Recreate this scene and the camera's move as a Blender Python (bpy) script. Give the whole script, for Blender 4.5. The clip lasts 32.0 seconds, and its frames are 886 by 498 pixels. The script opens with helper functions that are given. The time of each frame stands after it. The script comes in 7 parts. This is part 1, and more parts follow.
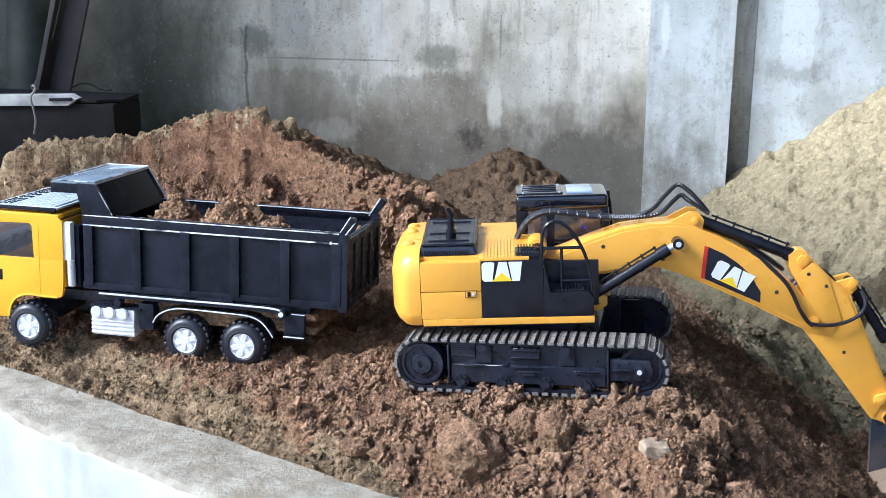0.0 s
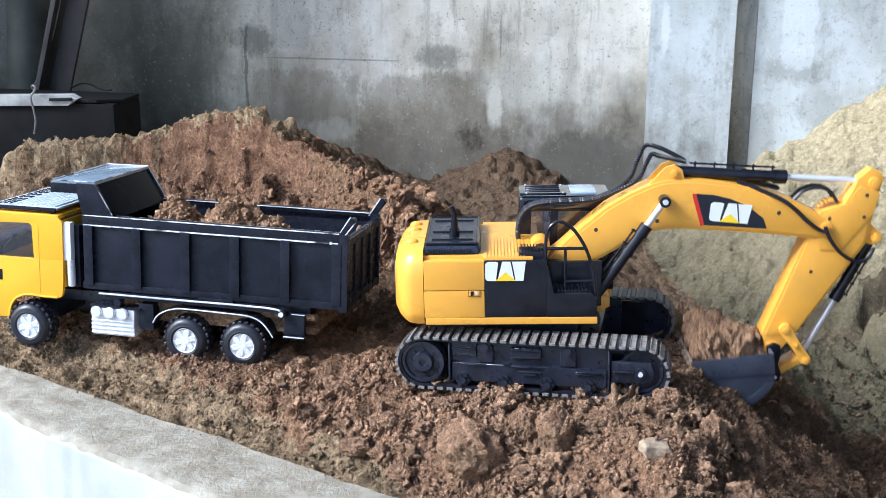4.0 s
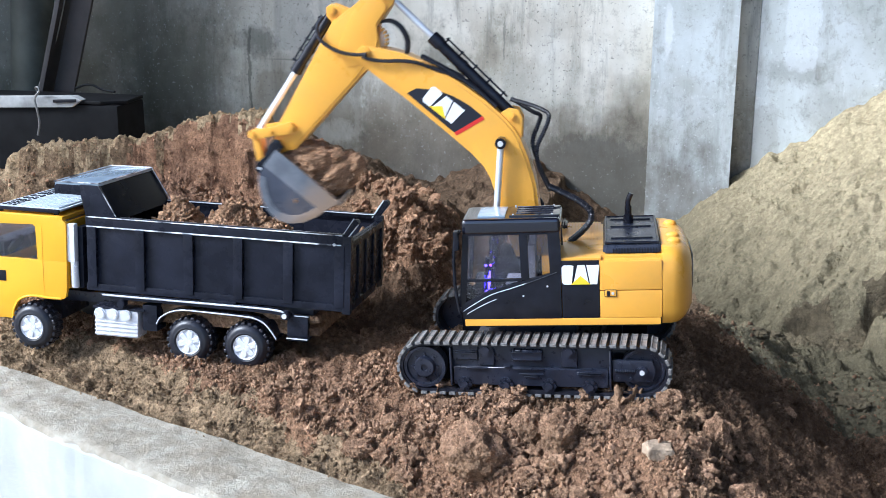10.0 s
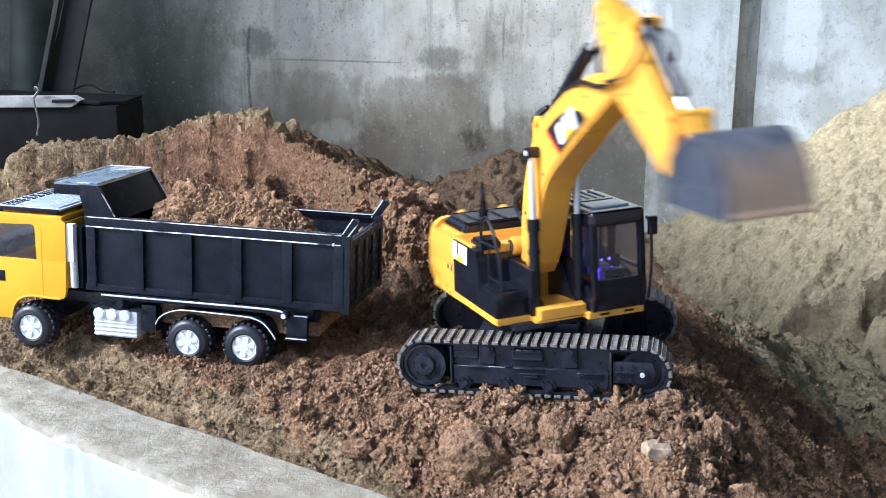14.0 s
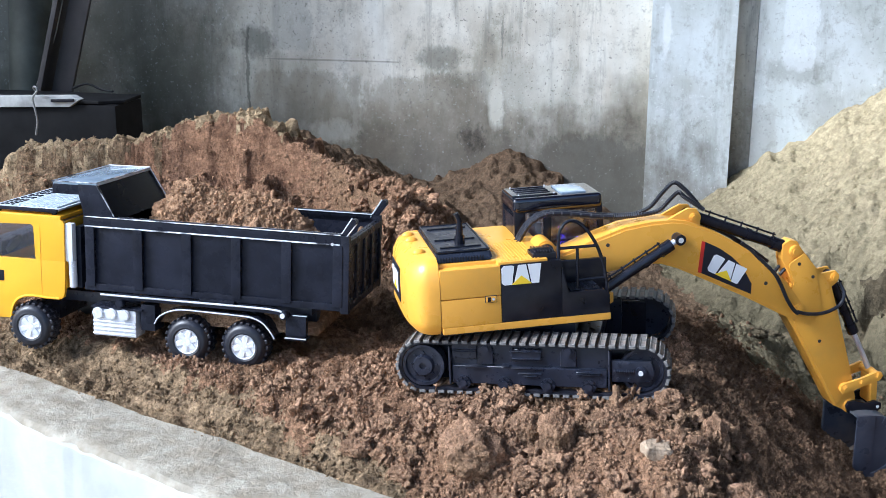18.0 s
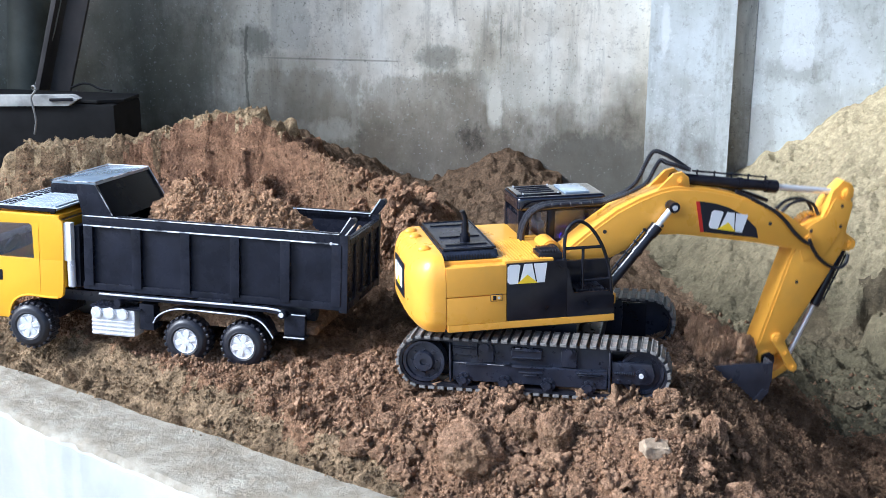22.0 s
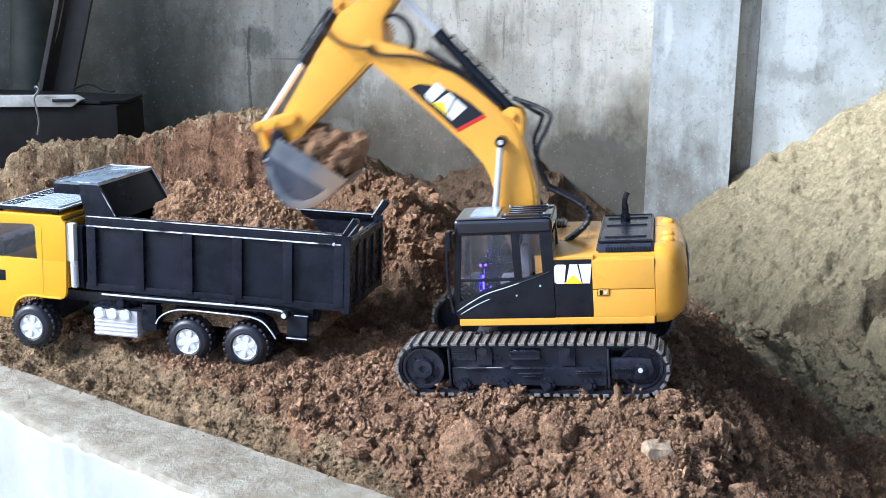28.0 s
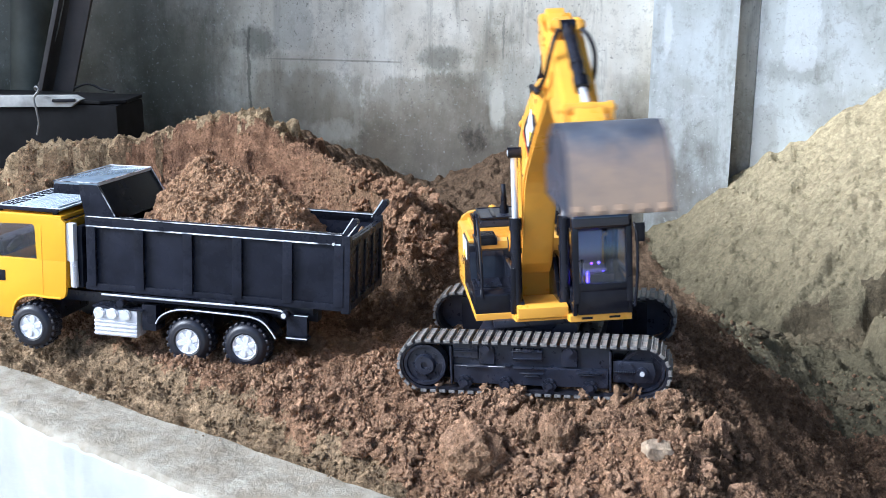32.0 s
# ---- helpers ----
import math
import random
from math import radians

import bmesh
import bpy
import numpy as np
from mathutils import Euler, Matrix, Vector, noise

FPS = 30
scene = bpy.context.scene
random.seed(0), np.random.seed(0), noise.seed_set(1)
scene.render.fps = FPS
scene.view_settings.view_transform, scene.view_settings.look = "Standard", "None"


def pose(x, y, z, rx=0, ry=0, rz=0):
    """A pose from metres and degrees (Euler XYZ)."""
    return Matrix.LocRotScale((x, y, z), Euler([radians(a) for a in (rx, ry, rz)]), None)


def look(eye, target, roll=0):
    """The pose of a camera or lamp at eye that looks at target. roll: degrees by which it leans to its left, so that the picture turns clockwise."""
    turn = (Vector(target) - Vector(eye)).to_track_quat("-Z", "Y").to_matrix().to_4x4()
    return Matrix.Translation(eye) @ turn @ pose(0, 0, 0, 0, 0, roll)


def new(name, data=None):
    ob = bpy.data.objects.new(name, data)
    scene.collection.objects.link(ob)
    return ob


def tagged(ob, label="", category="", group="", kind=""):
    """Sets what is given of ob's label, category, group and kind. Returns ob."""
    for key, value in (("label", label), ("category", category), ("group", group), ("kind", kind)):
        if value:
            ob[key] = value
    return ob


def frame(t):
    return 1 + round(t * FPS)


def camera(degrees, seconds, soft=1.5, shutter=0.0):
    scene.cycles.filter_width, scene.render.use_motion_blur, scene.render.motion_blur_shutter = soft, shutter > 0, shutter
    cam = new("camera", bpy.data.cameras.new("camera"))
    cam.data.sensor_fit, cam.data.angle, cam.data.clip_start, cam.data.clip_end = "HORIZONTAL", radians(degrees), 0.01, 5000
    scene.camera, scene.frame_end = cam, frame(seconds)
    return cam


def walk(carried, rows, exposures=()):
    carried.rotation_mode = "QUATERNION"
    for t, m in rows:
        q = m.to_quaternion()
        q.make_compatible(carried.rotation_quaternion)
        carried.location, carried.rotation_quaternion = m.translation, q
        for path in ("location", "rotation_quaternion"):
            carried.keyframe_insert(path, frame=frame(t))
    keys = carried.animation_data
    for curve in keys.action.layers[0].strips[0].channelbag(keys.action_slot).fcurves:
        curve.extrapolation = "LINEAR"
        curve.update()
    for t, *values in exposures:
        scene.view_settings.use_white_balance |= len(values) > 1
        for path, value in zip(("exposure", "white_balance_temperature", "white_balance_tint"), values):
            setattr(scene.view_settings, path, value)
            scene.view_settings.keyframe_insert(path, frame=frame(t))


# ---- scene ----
# ---- camera ----
EYE = Vector((0.1798, -1.4790, 0.5837))
FWD = Vector((-0.20451, 0.94382, -0.25959))
RIGHT = Vector((0.97705, 0.21298, 0.00462))
UP = Vector((-0.05964, 0.25269, 0.96571))
cam = camera(41.38, 32.0, soft=0.65, shutter=1.5)
# small sway of the held camera: seconds, shift across, shift down (thousandths of the distance)
SWAY = [(0, -2.80, -1.45), (3.5, -2.80, -1.45), (5.5, -2.2, -0.92), (6.5, -1.1, -0.2), (7.5, -0.7, 0), (9, 0, 0),
        (12, -0.2, 0), (14.5, -0.72, 0), (17, -0.72, 0.2), (18, -1.5, -0.4), (19, -2.0, -0.72), (20, -2.4, -1.1),
        (21, -2.6, -1.1), (23, -2.4, -1.1), (24, -1.83, -1.1), (25, -1.1, -0.58), (25.5, -0.72, -0.58),
        (27.5, -0.4, -0.4), (30, -0.4, -0.4), (32, -0.58, -0.4)]
walk(cam, [(t, look(EYE, EYE + FWD - RIGHT * (a / 1000) + UP * (b / 1000), 0.27)) for t, a, b in SWAY], exposures=[(0, 0.38, 5330, 8), (32, 0.38, 5330, 8)])

# ---- light: overcast daylight from the open front of the shed ----
SUN_FROM = Vector((-1.0, -0.50, 0.92))
world = bpy.data.worlds.new("sky")
scene.world = world
world.use_nodes = True
_n = world.node_tree.nodes
_sky = _n.new("ShaderNodeTexSky")
_sky.sky_type, _sky.sun_disc = "NISHITA", False
_sky.sun_elevation = math.asin(SUN_FROM.normalized().z)
_sky.sun_rotation = math.atan2(SUN_FROM.x, SUN_FROM.y)
_sky.air_density, _sky.dust_density = 1.0, 3.0
world.node_tree.links.new(_sky.outputs[0], _n["Background"].inputs[0])
_n["Background"].inputs[1].default_value = 0.215
sun = new("sun", bpy.data.lights.new("sun", "SUN"))
sun.data.energy, sun.data.angle, sun.data.color = 4.2, radians(18), (1.0, 0.985, 0.96)
sun.matrix_world = look((0, 0, 0), -SUN_FROM)


# ---- materials ----
def material(name, color, rough=0.6, metal=0.0, vary=0.15, scale=30.0, bump=0.0, bump_scale=200.0, color2=None, spec=0.5,
             stain=0.0, stain_scale=6.0, stain_color=None, coat=0.0, island=False, contrast=(0.35, 0.65), toned=None, grain=0.0):
    m = bpy.data.materials.new(name)
    m.use_nodes = True
    nt = m.node_tree
    b = nt.nodes["Principled BSDF"]
    b.inputs["Roughness"].default_value, b.inputs["Metallic"].default_value = rough, metal
    b.inputs["Specular IOR Level"].default_value = spec
    b.inputs["Coat Weight"].default_value = coat
    co = nt.nodes.new("ShaderNodeTexCoord").outputs["Object"]

    def noise_out(s, detail=6.0, w=0.6):
        n = nt.nodes.new("ShaderNodeTexNoise")
        n.inputs["Scale"].default_value, n.inputs["Detail"].default_value, n.inputs["Roughness"].default_value = s, detail, w
        nt.links.new(co, n.inputs["Vector"])
        return n.outputs["Fac"]

    def ramp(sock, lo, hi):
        r = nt.nodes.new("ShaderNodeMapRange")
        r.inputs[1].default_value, r.inputs[2].default_value = lo, hi
        nt.links.new(sock, r.inputs[0])
        return r.outputs[0]

    def mix(fac, a, c):
        x = nt.nodes.new("ShaderNodeMix")
        x.data_type = "RGBA"
        for sock, v in ((x.inputs[0], fac), (x.inputs[6], a), (x.inputs[7], c)):
            if hasattr(v, "is_linked"):
                nt.links.new(v, sock)
            else:
                sock.default_value = v if isinstance(v, float) else (*v, 1)
        return x.outputs[2]
    dark = color2 or tuple(c * (1 - 2.2 * vary) for c in color)
    out = mix(ramp(noise_out(scale), *contrast), dark, color)
    if stain:
        sc = stain_color or tuple(c * 0.4 for c in color)
        f = nt.nodes.new("ShaderNodeMath")
        f.operation = "MULTIPLY"
        nt.links.new(ramp(noise_out(stain_scale, 8.0, 0.65), 0.5, 0.68), f.inputs[0])
        f.inputs[1].default_value = stain
        out = mix(f.outputs[0], out, sc)
    if toned:
        # tint below an uneven height: soil smears on the bucket, shade on the sand
        lo, hi, wet, amp, fine = toned
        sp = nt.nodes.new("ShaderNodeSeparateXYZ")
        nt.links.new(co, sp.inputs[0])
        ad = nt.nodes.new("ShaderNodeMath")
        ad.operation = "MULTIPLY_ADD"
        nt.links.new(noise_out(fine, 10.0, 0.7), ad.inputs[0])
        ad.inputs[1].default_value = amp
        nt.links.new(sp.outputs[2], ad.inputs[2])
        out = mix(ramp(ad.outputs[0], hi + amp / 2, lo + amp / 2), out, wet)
    cells = []
    if grain:
        # single grains: each cell has its own shade and stands up from its joints
        for gs, lo, hi in ((grain, 0.78, 1.2), (grain * 2.3, 0.86, 1.13)) if grain > 180 else ((grain, 0.84, 1.14), (grain * 2.3, 0.9, 1.08)):
            vo = nt.nodes.new("ShaderNodeTexVoronoi")
            vo.inputs["Scale"].default_value = gs
            nt.links.new(co, vo.inputs["Vector"])
            sh = nt.nodes.new("ShaderNodeSeparateColor")
            nt.links.new(vo.outputs["Color"], sh.inputs[0])
            mr = nt.nodes.new("ShaderNodeMapRange")
            mr.inputs[3].default_value, mr.inputs[4].default_value = lo, hi
            nt.links.new(sh.outputs[0], mr.inputs[0])
            hs = nt.nodes.new("ShaderNodeHueSaturation")
            nt.links.new(mr.outputs[0], hs.inputs["Value"])
            nt.links.new(out, hs.inputs["Color"])
            out = hs.outputs[0]
            cells.append((vo.outputs["Distance"], (0.38 if grain > 180 else 0.22) / gs))
    if island:
        g = nt.nodes.new("ShaderNodeNewGeometry")
        v = nt.nodes.new("ShaderNodeMapRange")
        v.inputs[3].default_value, v.inputs[4].default_value = 0.76, 1.16
        nt.links.new(g.outputs["Random Per Island"], v.inputs[0])
        h = nt.nodes.new("ShaderNodeHueSaturation")
        nt.links.new(v.outputs[0], h.inputs["Value"])
        nt.links.new(out, h.inputs["Color"])
        out = h.outputs[0]
    nt.links.new(out, b.inputs["Base Color"])
    r = nt.nodes.new("ShaderNodeMapRange")
    r.inputs[3].default_value, r.inputs[4].default_value = max(0.05, rough - 0.12), min(1, rough + 0.12)
    nt.links.new(noise_out(scale * 1.7), r.inputs[0])
    nt.links.new(r.outputs[0], b.inputs["Roughness"])
    if bump:
        bp = nt.nodes.new("ShaderNodeBump")
        bp.inputs["Strength"].default_value = min(1.0, bump)
        bp.inputs["Distance"].default_value = 0.002 * max(1.0, bump)
        nt.links.new(noise_out(bump_scale, 8.0, 0.7), bp.inputs["Height"])
        normal = bp.outputs[0]
        for dist, depth in cells:
            bp = nt.nodes.new("ShaderNodeBump")
            bp.invert = True
            bp.inputs["Strength"].default_value, bp.inputs["Distance"].default_value = 1.0, depth
            nt.links.new(dist, bp.inputs["Height"])
            nt.links.new(normal, bp.inputs["Normal"])
            normal = bp.outputs[0]
        nt.links.new(normal, b.inputs["Normal"])
    return m


YELLOW = material("yellow_plastic", (0.88, 0.432, 0.052), 0.30, vary=0.04, scale=12, bump=0.02, bump_scale=400, stain=0.18, stain_scale=18, stain_color=(0.50, 0.30, 0.09))
CABYELLOW = material("cab_yellow_plastic", (0.90, 0.445, 0.016), 0.34, vary=0.03, scale=12)
BLACK = material("black_plastic", (0.0135, 0.0145, 0.022), 0.18, vary=0.2, scale=40, spec=0.35, stain=0.10, stain_scale=25, stain_color=(0.04, 0.038, 0.04))
GLOSSBLACK = material("polished_black_plastic", (0.008, 0.009, 0.018), 0.14, vary=0.2, scale=40, spec=0.6, coat=1.0)
MATTBLACK = material("dull_black_plastic", (0.021, 0.0245, 0.040), 0.30, vary=0.2, scale=60, stain=0.22, stain_scale=70, stain_color=(0.055, 0.046, 0.042))
BEDBLACK = material("truck_bed_black_plastic", (0.0185, 0.0205, 0.031), 0.28, vary=0.2, scale=30, spec=0.16, stain=0.10, stain_scale=60, stain_color=(0.03, 0.03, 0.04))
DEEPBLACK = material("unlit_black_plastic", (0.004, 0.005, 0.011), 0.2, vary=0.2, scale=30, spec=0.03)
# broken highlight of edges and door trim, put into the colour
EDGEGLINT = material("broken_edge_glint", (0.80, 0.82, 0.86), 0.35, color2=(0.03, 0.032, 0.04), scale=22, contrast=(0.42, 0.52))
RUBBER = material("black_rubber", (0.015, 0.0165, 0.026), 0.38, vary=0.25, scale=80, bump=0.1, stain=0.12, stain_scale=50, stain_color=(0.08, 0.062, 0.05))
TRACKGREY = material("dusty_track_plastic", (0.26, 0.25, 0.235), 0.55, color2=(0.09, 0.085, 0.083), scale=130, stain=0.7, stain_scale=60, stain_color=(0.28, 0.20, 0.15), bump=0.4, bump_scale=300)
SILVER = material("silver_plastic", (0.80, 0.81, 0.84), 0.25, metal=0.2, vary=0.08, scale=40)
RACKGREY = material("pale_grey_plastic", (0.78, 0.85, 0.91), 0.25, vary=0.06, scale=40)
# black plastic with the reflected sky put into its colour
SKYBLACK = material("sky_sheen_black_plastic", (0.44, 0.54, 0.64), 0.20, color2=(0.15, 0.21, 0.29), scale=14, spec=0.6, coat=0.6, contrast=(0.3, 0.7))
CHROME = material("chrome_rod", (0.86, 0.87, 0.90), 0.2, metal=0.45, vary=0.03, scale=40)
WHITE = material("white_print", (0.86, 0.87, 0.88), 0.4, vary=0.02)
PRINTYELLOW = material("yellow_print", (0.95, 0.66, 0.02), 0.4, vary=0.02)
RED = material("red_print", (0.62, 0.03, 0.02), 0.4, vary=0.03)
NAVY = material("dark_print", (0.012, 0.014, 0.025), 0.36, vary=0.1)
STEEL = material("worn_grey_bucket_plastic", (0.19, 0.203, 0.228), 0.36, color2=(0.10, 0.11, 0.13), scale=26, stain=0.5, stain_scale=14, stain_color=(0.22, 0.175, 0.135), toned=(-0.098, -0.056, (0.28, 0.198, 0.135), 0.05, 40.0))
SHELL = material("smeared_bucket_plastic", (0.115, 0.127, 0.155), 0.36, color2=(0.055, 0.062, 0.082), scale=24, stain=0.5, stain_scale=14, stain_color=(0.17, 0.135, 0.105), toned=(-0.106, -0.078, (0.33, 0.238, 0.165), 0.04, 40.0))
BUCKETDARK = material("dark_bucket_plastic", (0.062, 0.070, 0.096), 0.30, color2=(0.035, 0.040, 0.058), scale=26, stain=0.4, stain_scale=16, stain_color=(0.16, 0.125, 0.10))
SOIL = material("brown_soil", (0.38, 0.222, 0.130), 0.95, color2=(0.165, 0.096, 0.055), scale=110, bump=3.0, bump_scale=420, spec=0.1, stain=0.8, stain_scale=6, stain_color=(0.20, 0.132, 0.074), grain=210)
# soil of the dug face and the hollows behind, shade put into its colour
SHADESOIL = material("shaded_soil", (0.24, 0.150, 0.089), 0.9, color2=(0.125, 0.076, 0.045), scale=60, bump=3.0, bump_scale=420, spec=0.12, stain=0.4, stain_scale=6, stain_color=(0.10, 0.066, 0.042), grain=210)
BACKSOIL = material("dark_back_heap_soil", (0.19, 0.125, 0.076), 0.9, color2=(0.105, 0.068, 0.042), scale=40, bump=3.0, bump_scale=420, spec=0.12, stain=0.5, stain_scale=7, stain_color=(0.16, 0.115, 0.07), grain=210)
HEAPSOIL = material("reddish_heap_soil", (0.38, 0.215, 0.125), 0.95, color2=(0.17, 0.092, 0.053), scale=38, bump=3.0, bump_scale=420, spec=0.1, stain=0.65, stain_scale=7, stain_color=(0.14, 0.082, 0.055), grain=210)
LOADSOIL = material("tipped_loose_soil", (0.54, 0.338, 0.196), 0.95, color2=(0.30, 0.180, 0.102), scale=60, bump=3.0, bump_scale=420, spec=0.1, grain=230)
LITDRY = material("lit_dry_soil", (0.52, 0.385, 0.228), 0.95, color2=(0.30, 0.205, 0.115), scale=50, bump=2.6, bump_scale=420, spec=0.1, island=True, grain=210)
CLOD = material("brown_soil_crumbs", (0.54, 0.332, 0.204), 0.95, color2=(0.22, 0.132, 0.079), scale=60, bump=2.0, bump_scale=620, spec=0.1, stain=0.75, stain_scale=6, stain_color=(0.28, 0.186, 0.108), island=True, grain=340)
LOADCLOD = material("tipped_soil_crumbs", (0.62, 0.382, 0.222), 0.95, color2=(0.38, 0.225, 0.128), scale=60, bump=2.0, bump_scale=620, spec=0.1, island=True, grain=340)
# crumbs for that same ground, darkened by the same painted shade
SHADECLOD = material("shaded_soil_crumbs", (0.25, 0.155, 0.092), 0.9, color2=(0.135, 0.082, 0.049), scale=70, bump=2.2, bump_scale=520, spec=0.12, island=True, grain=340)
HEAPCLOD = material("reddish_heap_crumbs", (0.54, 0.322, 0.190), 0.95, color2=(0.29, 0.165, 0.094), scale=70, bump=2.0, bump_scale=620, spec=0.1, island=True, grain=340)
OLIVE = material("dusty_trodden_soil", (0.42, 0.295, 0.175), 0.95, color2=(0.17, 0.118, 0.068), scale=70, bump=3.0, bump_scale=420, spec=0.1, stain=0.6, stain_scale=9, stain_color=(0.15, 0.108, 0.064), grain=230)
# dark clods, and the sand cut's hollow with its shade in the colour
DARKSAND = material("dark_olive_sand", (0.15, 0.120, 0.074), 0.9, color2=(0.09, 0.072, 0.045), scale=50, bump=2.4, bump_scale=300, spec=0.12, grain=170)
HEAPOLIVE = material("olive_heap_soil", (0.33, 0.222, 0.128), 0.95, color2=(0.13, 0.086, 0.050), scale=60, bump=3.0, bump_scale=420, spec=0.1, stain=0.6, stain_scale=9, stain_color=(0.13, 0.085, 0.05), grain=230)
# the shade of the lower slope is put into the sand's colour
SAND = material("pale_sand", (0.52, 0.434, 0.268), 0.95, color2=(0.36, 0.295, 0.182), scale=60, bump=2.4, bump_scale=300, spec=0.1, stain=0.4, stain_scale=9, stain_color=(0.31, 0.248, 0.158), contrast=(0.3, 0.6), toned=(-0.14, 0.15, (0.110, 0.094, 0.058), 0.17, 9.0), grain=170)
STONE = material("pale_stone", (0.60, 0.455, 0.315), 0.9, vary=0.2, scale=90, bump=1.5, bump_scale=350, spec=0.2)
PARAPET = material("grey_mortar", (0.42, 0.385, 0.312), 0.9, color2=(0.27, 0.238, 0.18), scale=34, bump=2.4, bump_scale=90, stain=0.6, stain_scale=11, stain_color=(0.22, 0.175, 0.12), spec=0.2)
WHITEWASH = material("whitewashed_mortar", (0.47, 0.48, 0.485), 0.9, vary=0.10, scale=7, bump=0.6, bump_scale=60, stain=0.5, stain_scale=5, stain_color=(0.40, 0.395, 0.375), spec=0.2)
YARD = material("dark_yard_concrete", (0.24, 0.23, 0.21), 0.9, color2=(0.16, 0.153, 0.14), scale=3, bump=0.5, bump_scale=40, stain=0.4, stain_scale=0.8)
# for the unseen right wall, dark so that it reflects little
UNSEENWALL = material("dark_unseen_boards", (0.09, 0.075, 0.06), 0.8, color2=(0.05, 0.042, 0.035), scale=6, bump=0.5, bump_scale=40)
RUST = material("dark_painted_steel", (0.05, 0.045, 0.045), 0.6, vary=0.25, scale=8, stain=0.4, stain_scale=7, stain_color=(0.08, 0.062, 0.055))
SOOT = material("black_painted_metal", (0.009, 0.009, 0.010), 0.7, vary=0.3, scale=14, spec=0.15)
GREYPIPE = material("grey_steel_pipe", (0.085, 0.095, 0.078), 0.6, vary=0.3, scale=7, stain=0.5, stain_scale=5)
PALE = material("pale_worn_wood", (0.46, 0.46, 0.44), 0.8, vary=0.2, scale=20)
WIRE = material("dull_wire", (0.25, 0.25, 0.24), 0.5, metal=0.4)
SEATGREY = material("grey_seat_plastic", (0.30, 0.29, 0.34), 0.4, vary=0.1)
SEAT = material("brown_seat_plastic", (0.44, 0.35, 0.32), 0.5)
# pale strips that draw the highlight on glossy edges
EDGESHINE = material("edge_shine", (0.82, 0.84, 0.88), 0.3, color2=(0.45, 0.47, 0.52), scale=18)


# stains on the wall: x, z, half width, half height, colour, strength, ragged edge, boxiness
WALL_MARKS = [(-0.455, 0.135, 0.165, 0.115, (0.17, 0.142, 0.104), 0.50, 0.7, 4), (-0.055, -0.01, 0.135, 0.125, (0.105, 0.098, 0.080), 0.75, 0.7, 4), (-0.300, 0.02, 0.22, 0.085, (0.150, 0.132, 0.105), 0.6, 1.0, 2),
              (-0.775, 0.19, 0.14, 0.065, (0.19, 0.168, 0.125), 0.5, 1.2, 4), (-0.69, 0.105, 0.060, 0.026, (0.50, 0.48, 0.41), 0.4, 2.4, 2), (-0.290, 0.182, 0.016, 0.050, (0.62, 0.60, 0.51), 0.75, 1.3, 2),
              (-0.215, 0.235, 0.11, 0.05, (0.58, 0.57, 0.50), 0.45, 1.8, 2), (-0.345, 0.098, 0.034, 0.042, (0.055, 0.048, 0.038), 0.9, 2.6, 2), (-0.415, 0.292, 0.055, 0.026, (0.15, 0.145, 0.12), 0.65, 2.4, 2),
              (-0.36, 0.245, 0.045, 0.022, (0.17, 0.16, 0.125), 0.5, 2.2, 2), (-0.905, 0.32, 0.045, 0.034, (0.085, 0.09, 0.075), 0.65, 1.8, 2), (-0.918, 0.25, 0.0035, 0.105, (0.06, 0.06, 0.05), 0.6, 1.0, 4),
              (-0.640, 0.16, 0.006, 0.075, (0.30, 0.28, 0.23), 0.5, 0.9, 4), (-0.276, 0.345, 0.0022, 0.050, (0.13, 0.13, 0.12), 0.5, 1.0, 4), (-0.70, 0.281, 0.17, 0.0022, (0.17, 0.165, 0.14), 0.55, 0.6, 4),
              # the last mark is green too and carries the corner's shade
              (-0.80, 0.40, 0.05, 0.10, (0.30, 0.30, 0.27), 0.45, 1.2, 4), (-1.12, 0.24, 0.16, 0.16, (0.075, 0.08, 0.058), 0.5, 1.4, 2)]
PALE_MARKS = [(0.106, 0.375, 0.008, 0.060, (0.80, 0.82, 0.82), 0.5, 2.0, 2), (0.385, 0.285, 0.07, 0.030, (0.26, 0.26, 0.24), 0.5, 2.2, 2), (0.47, 0.20, 0.06, 0.04, (0.30, 0.295, 0.27), 0.45, 2.2, 2),
              (0.17, -0.02, 0.11, 0.06, (0.27, 0.26, 0.235), 0.5, 1.6, 2), (0.40, 0.38, 0.035, 0.09, (0.74, 0.78, 0.80), 0.5, 1.0, 4), (0.335, 0.12, 0.03, 0.09, (0.34, 0.335, 0.31), 0.4, 1.4, 4)]


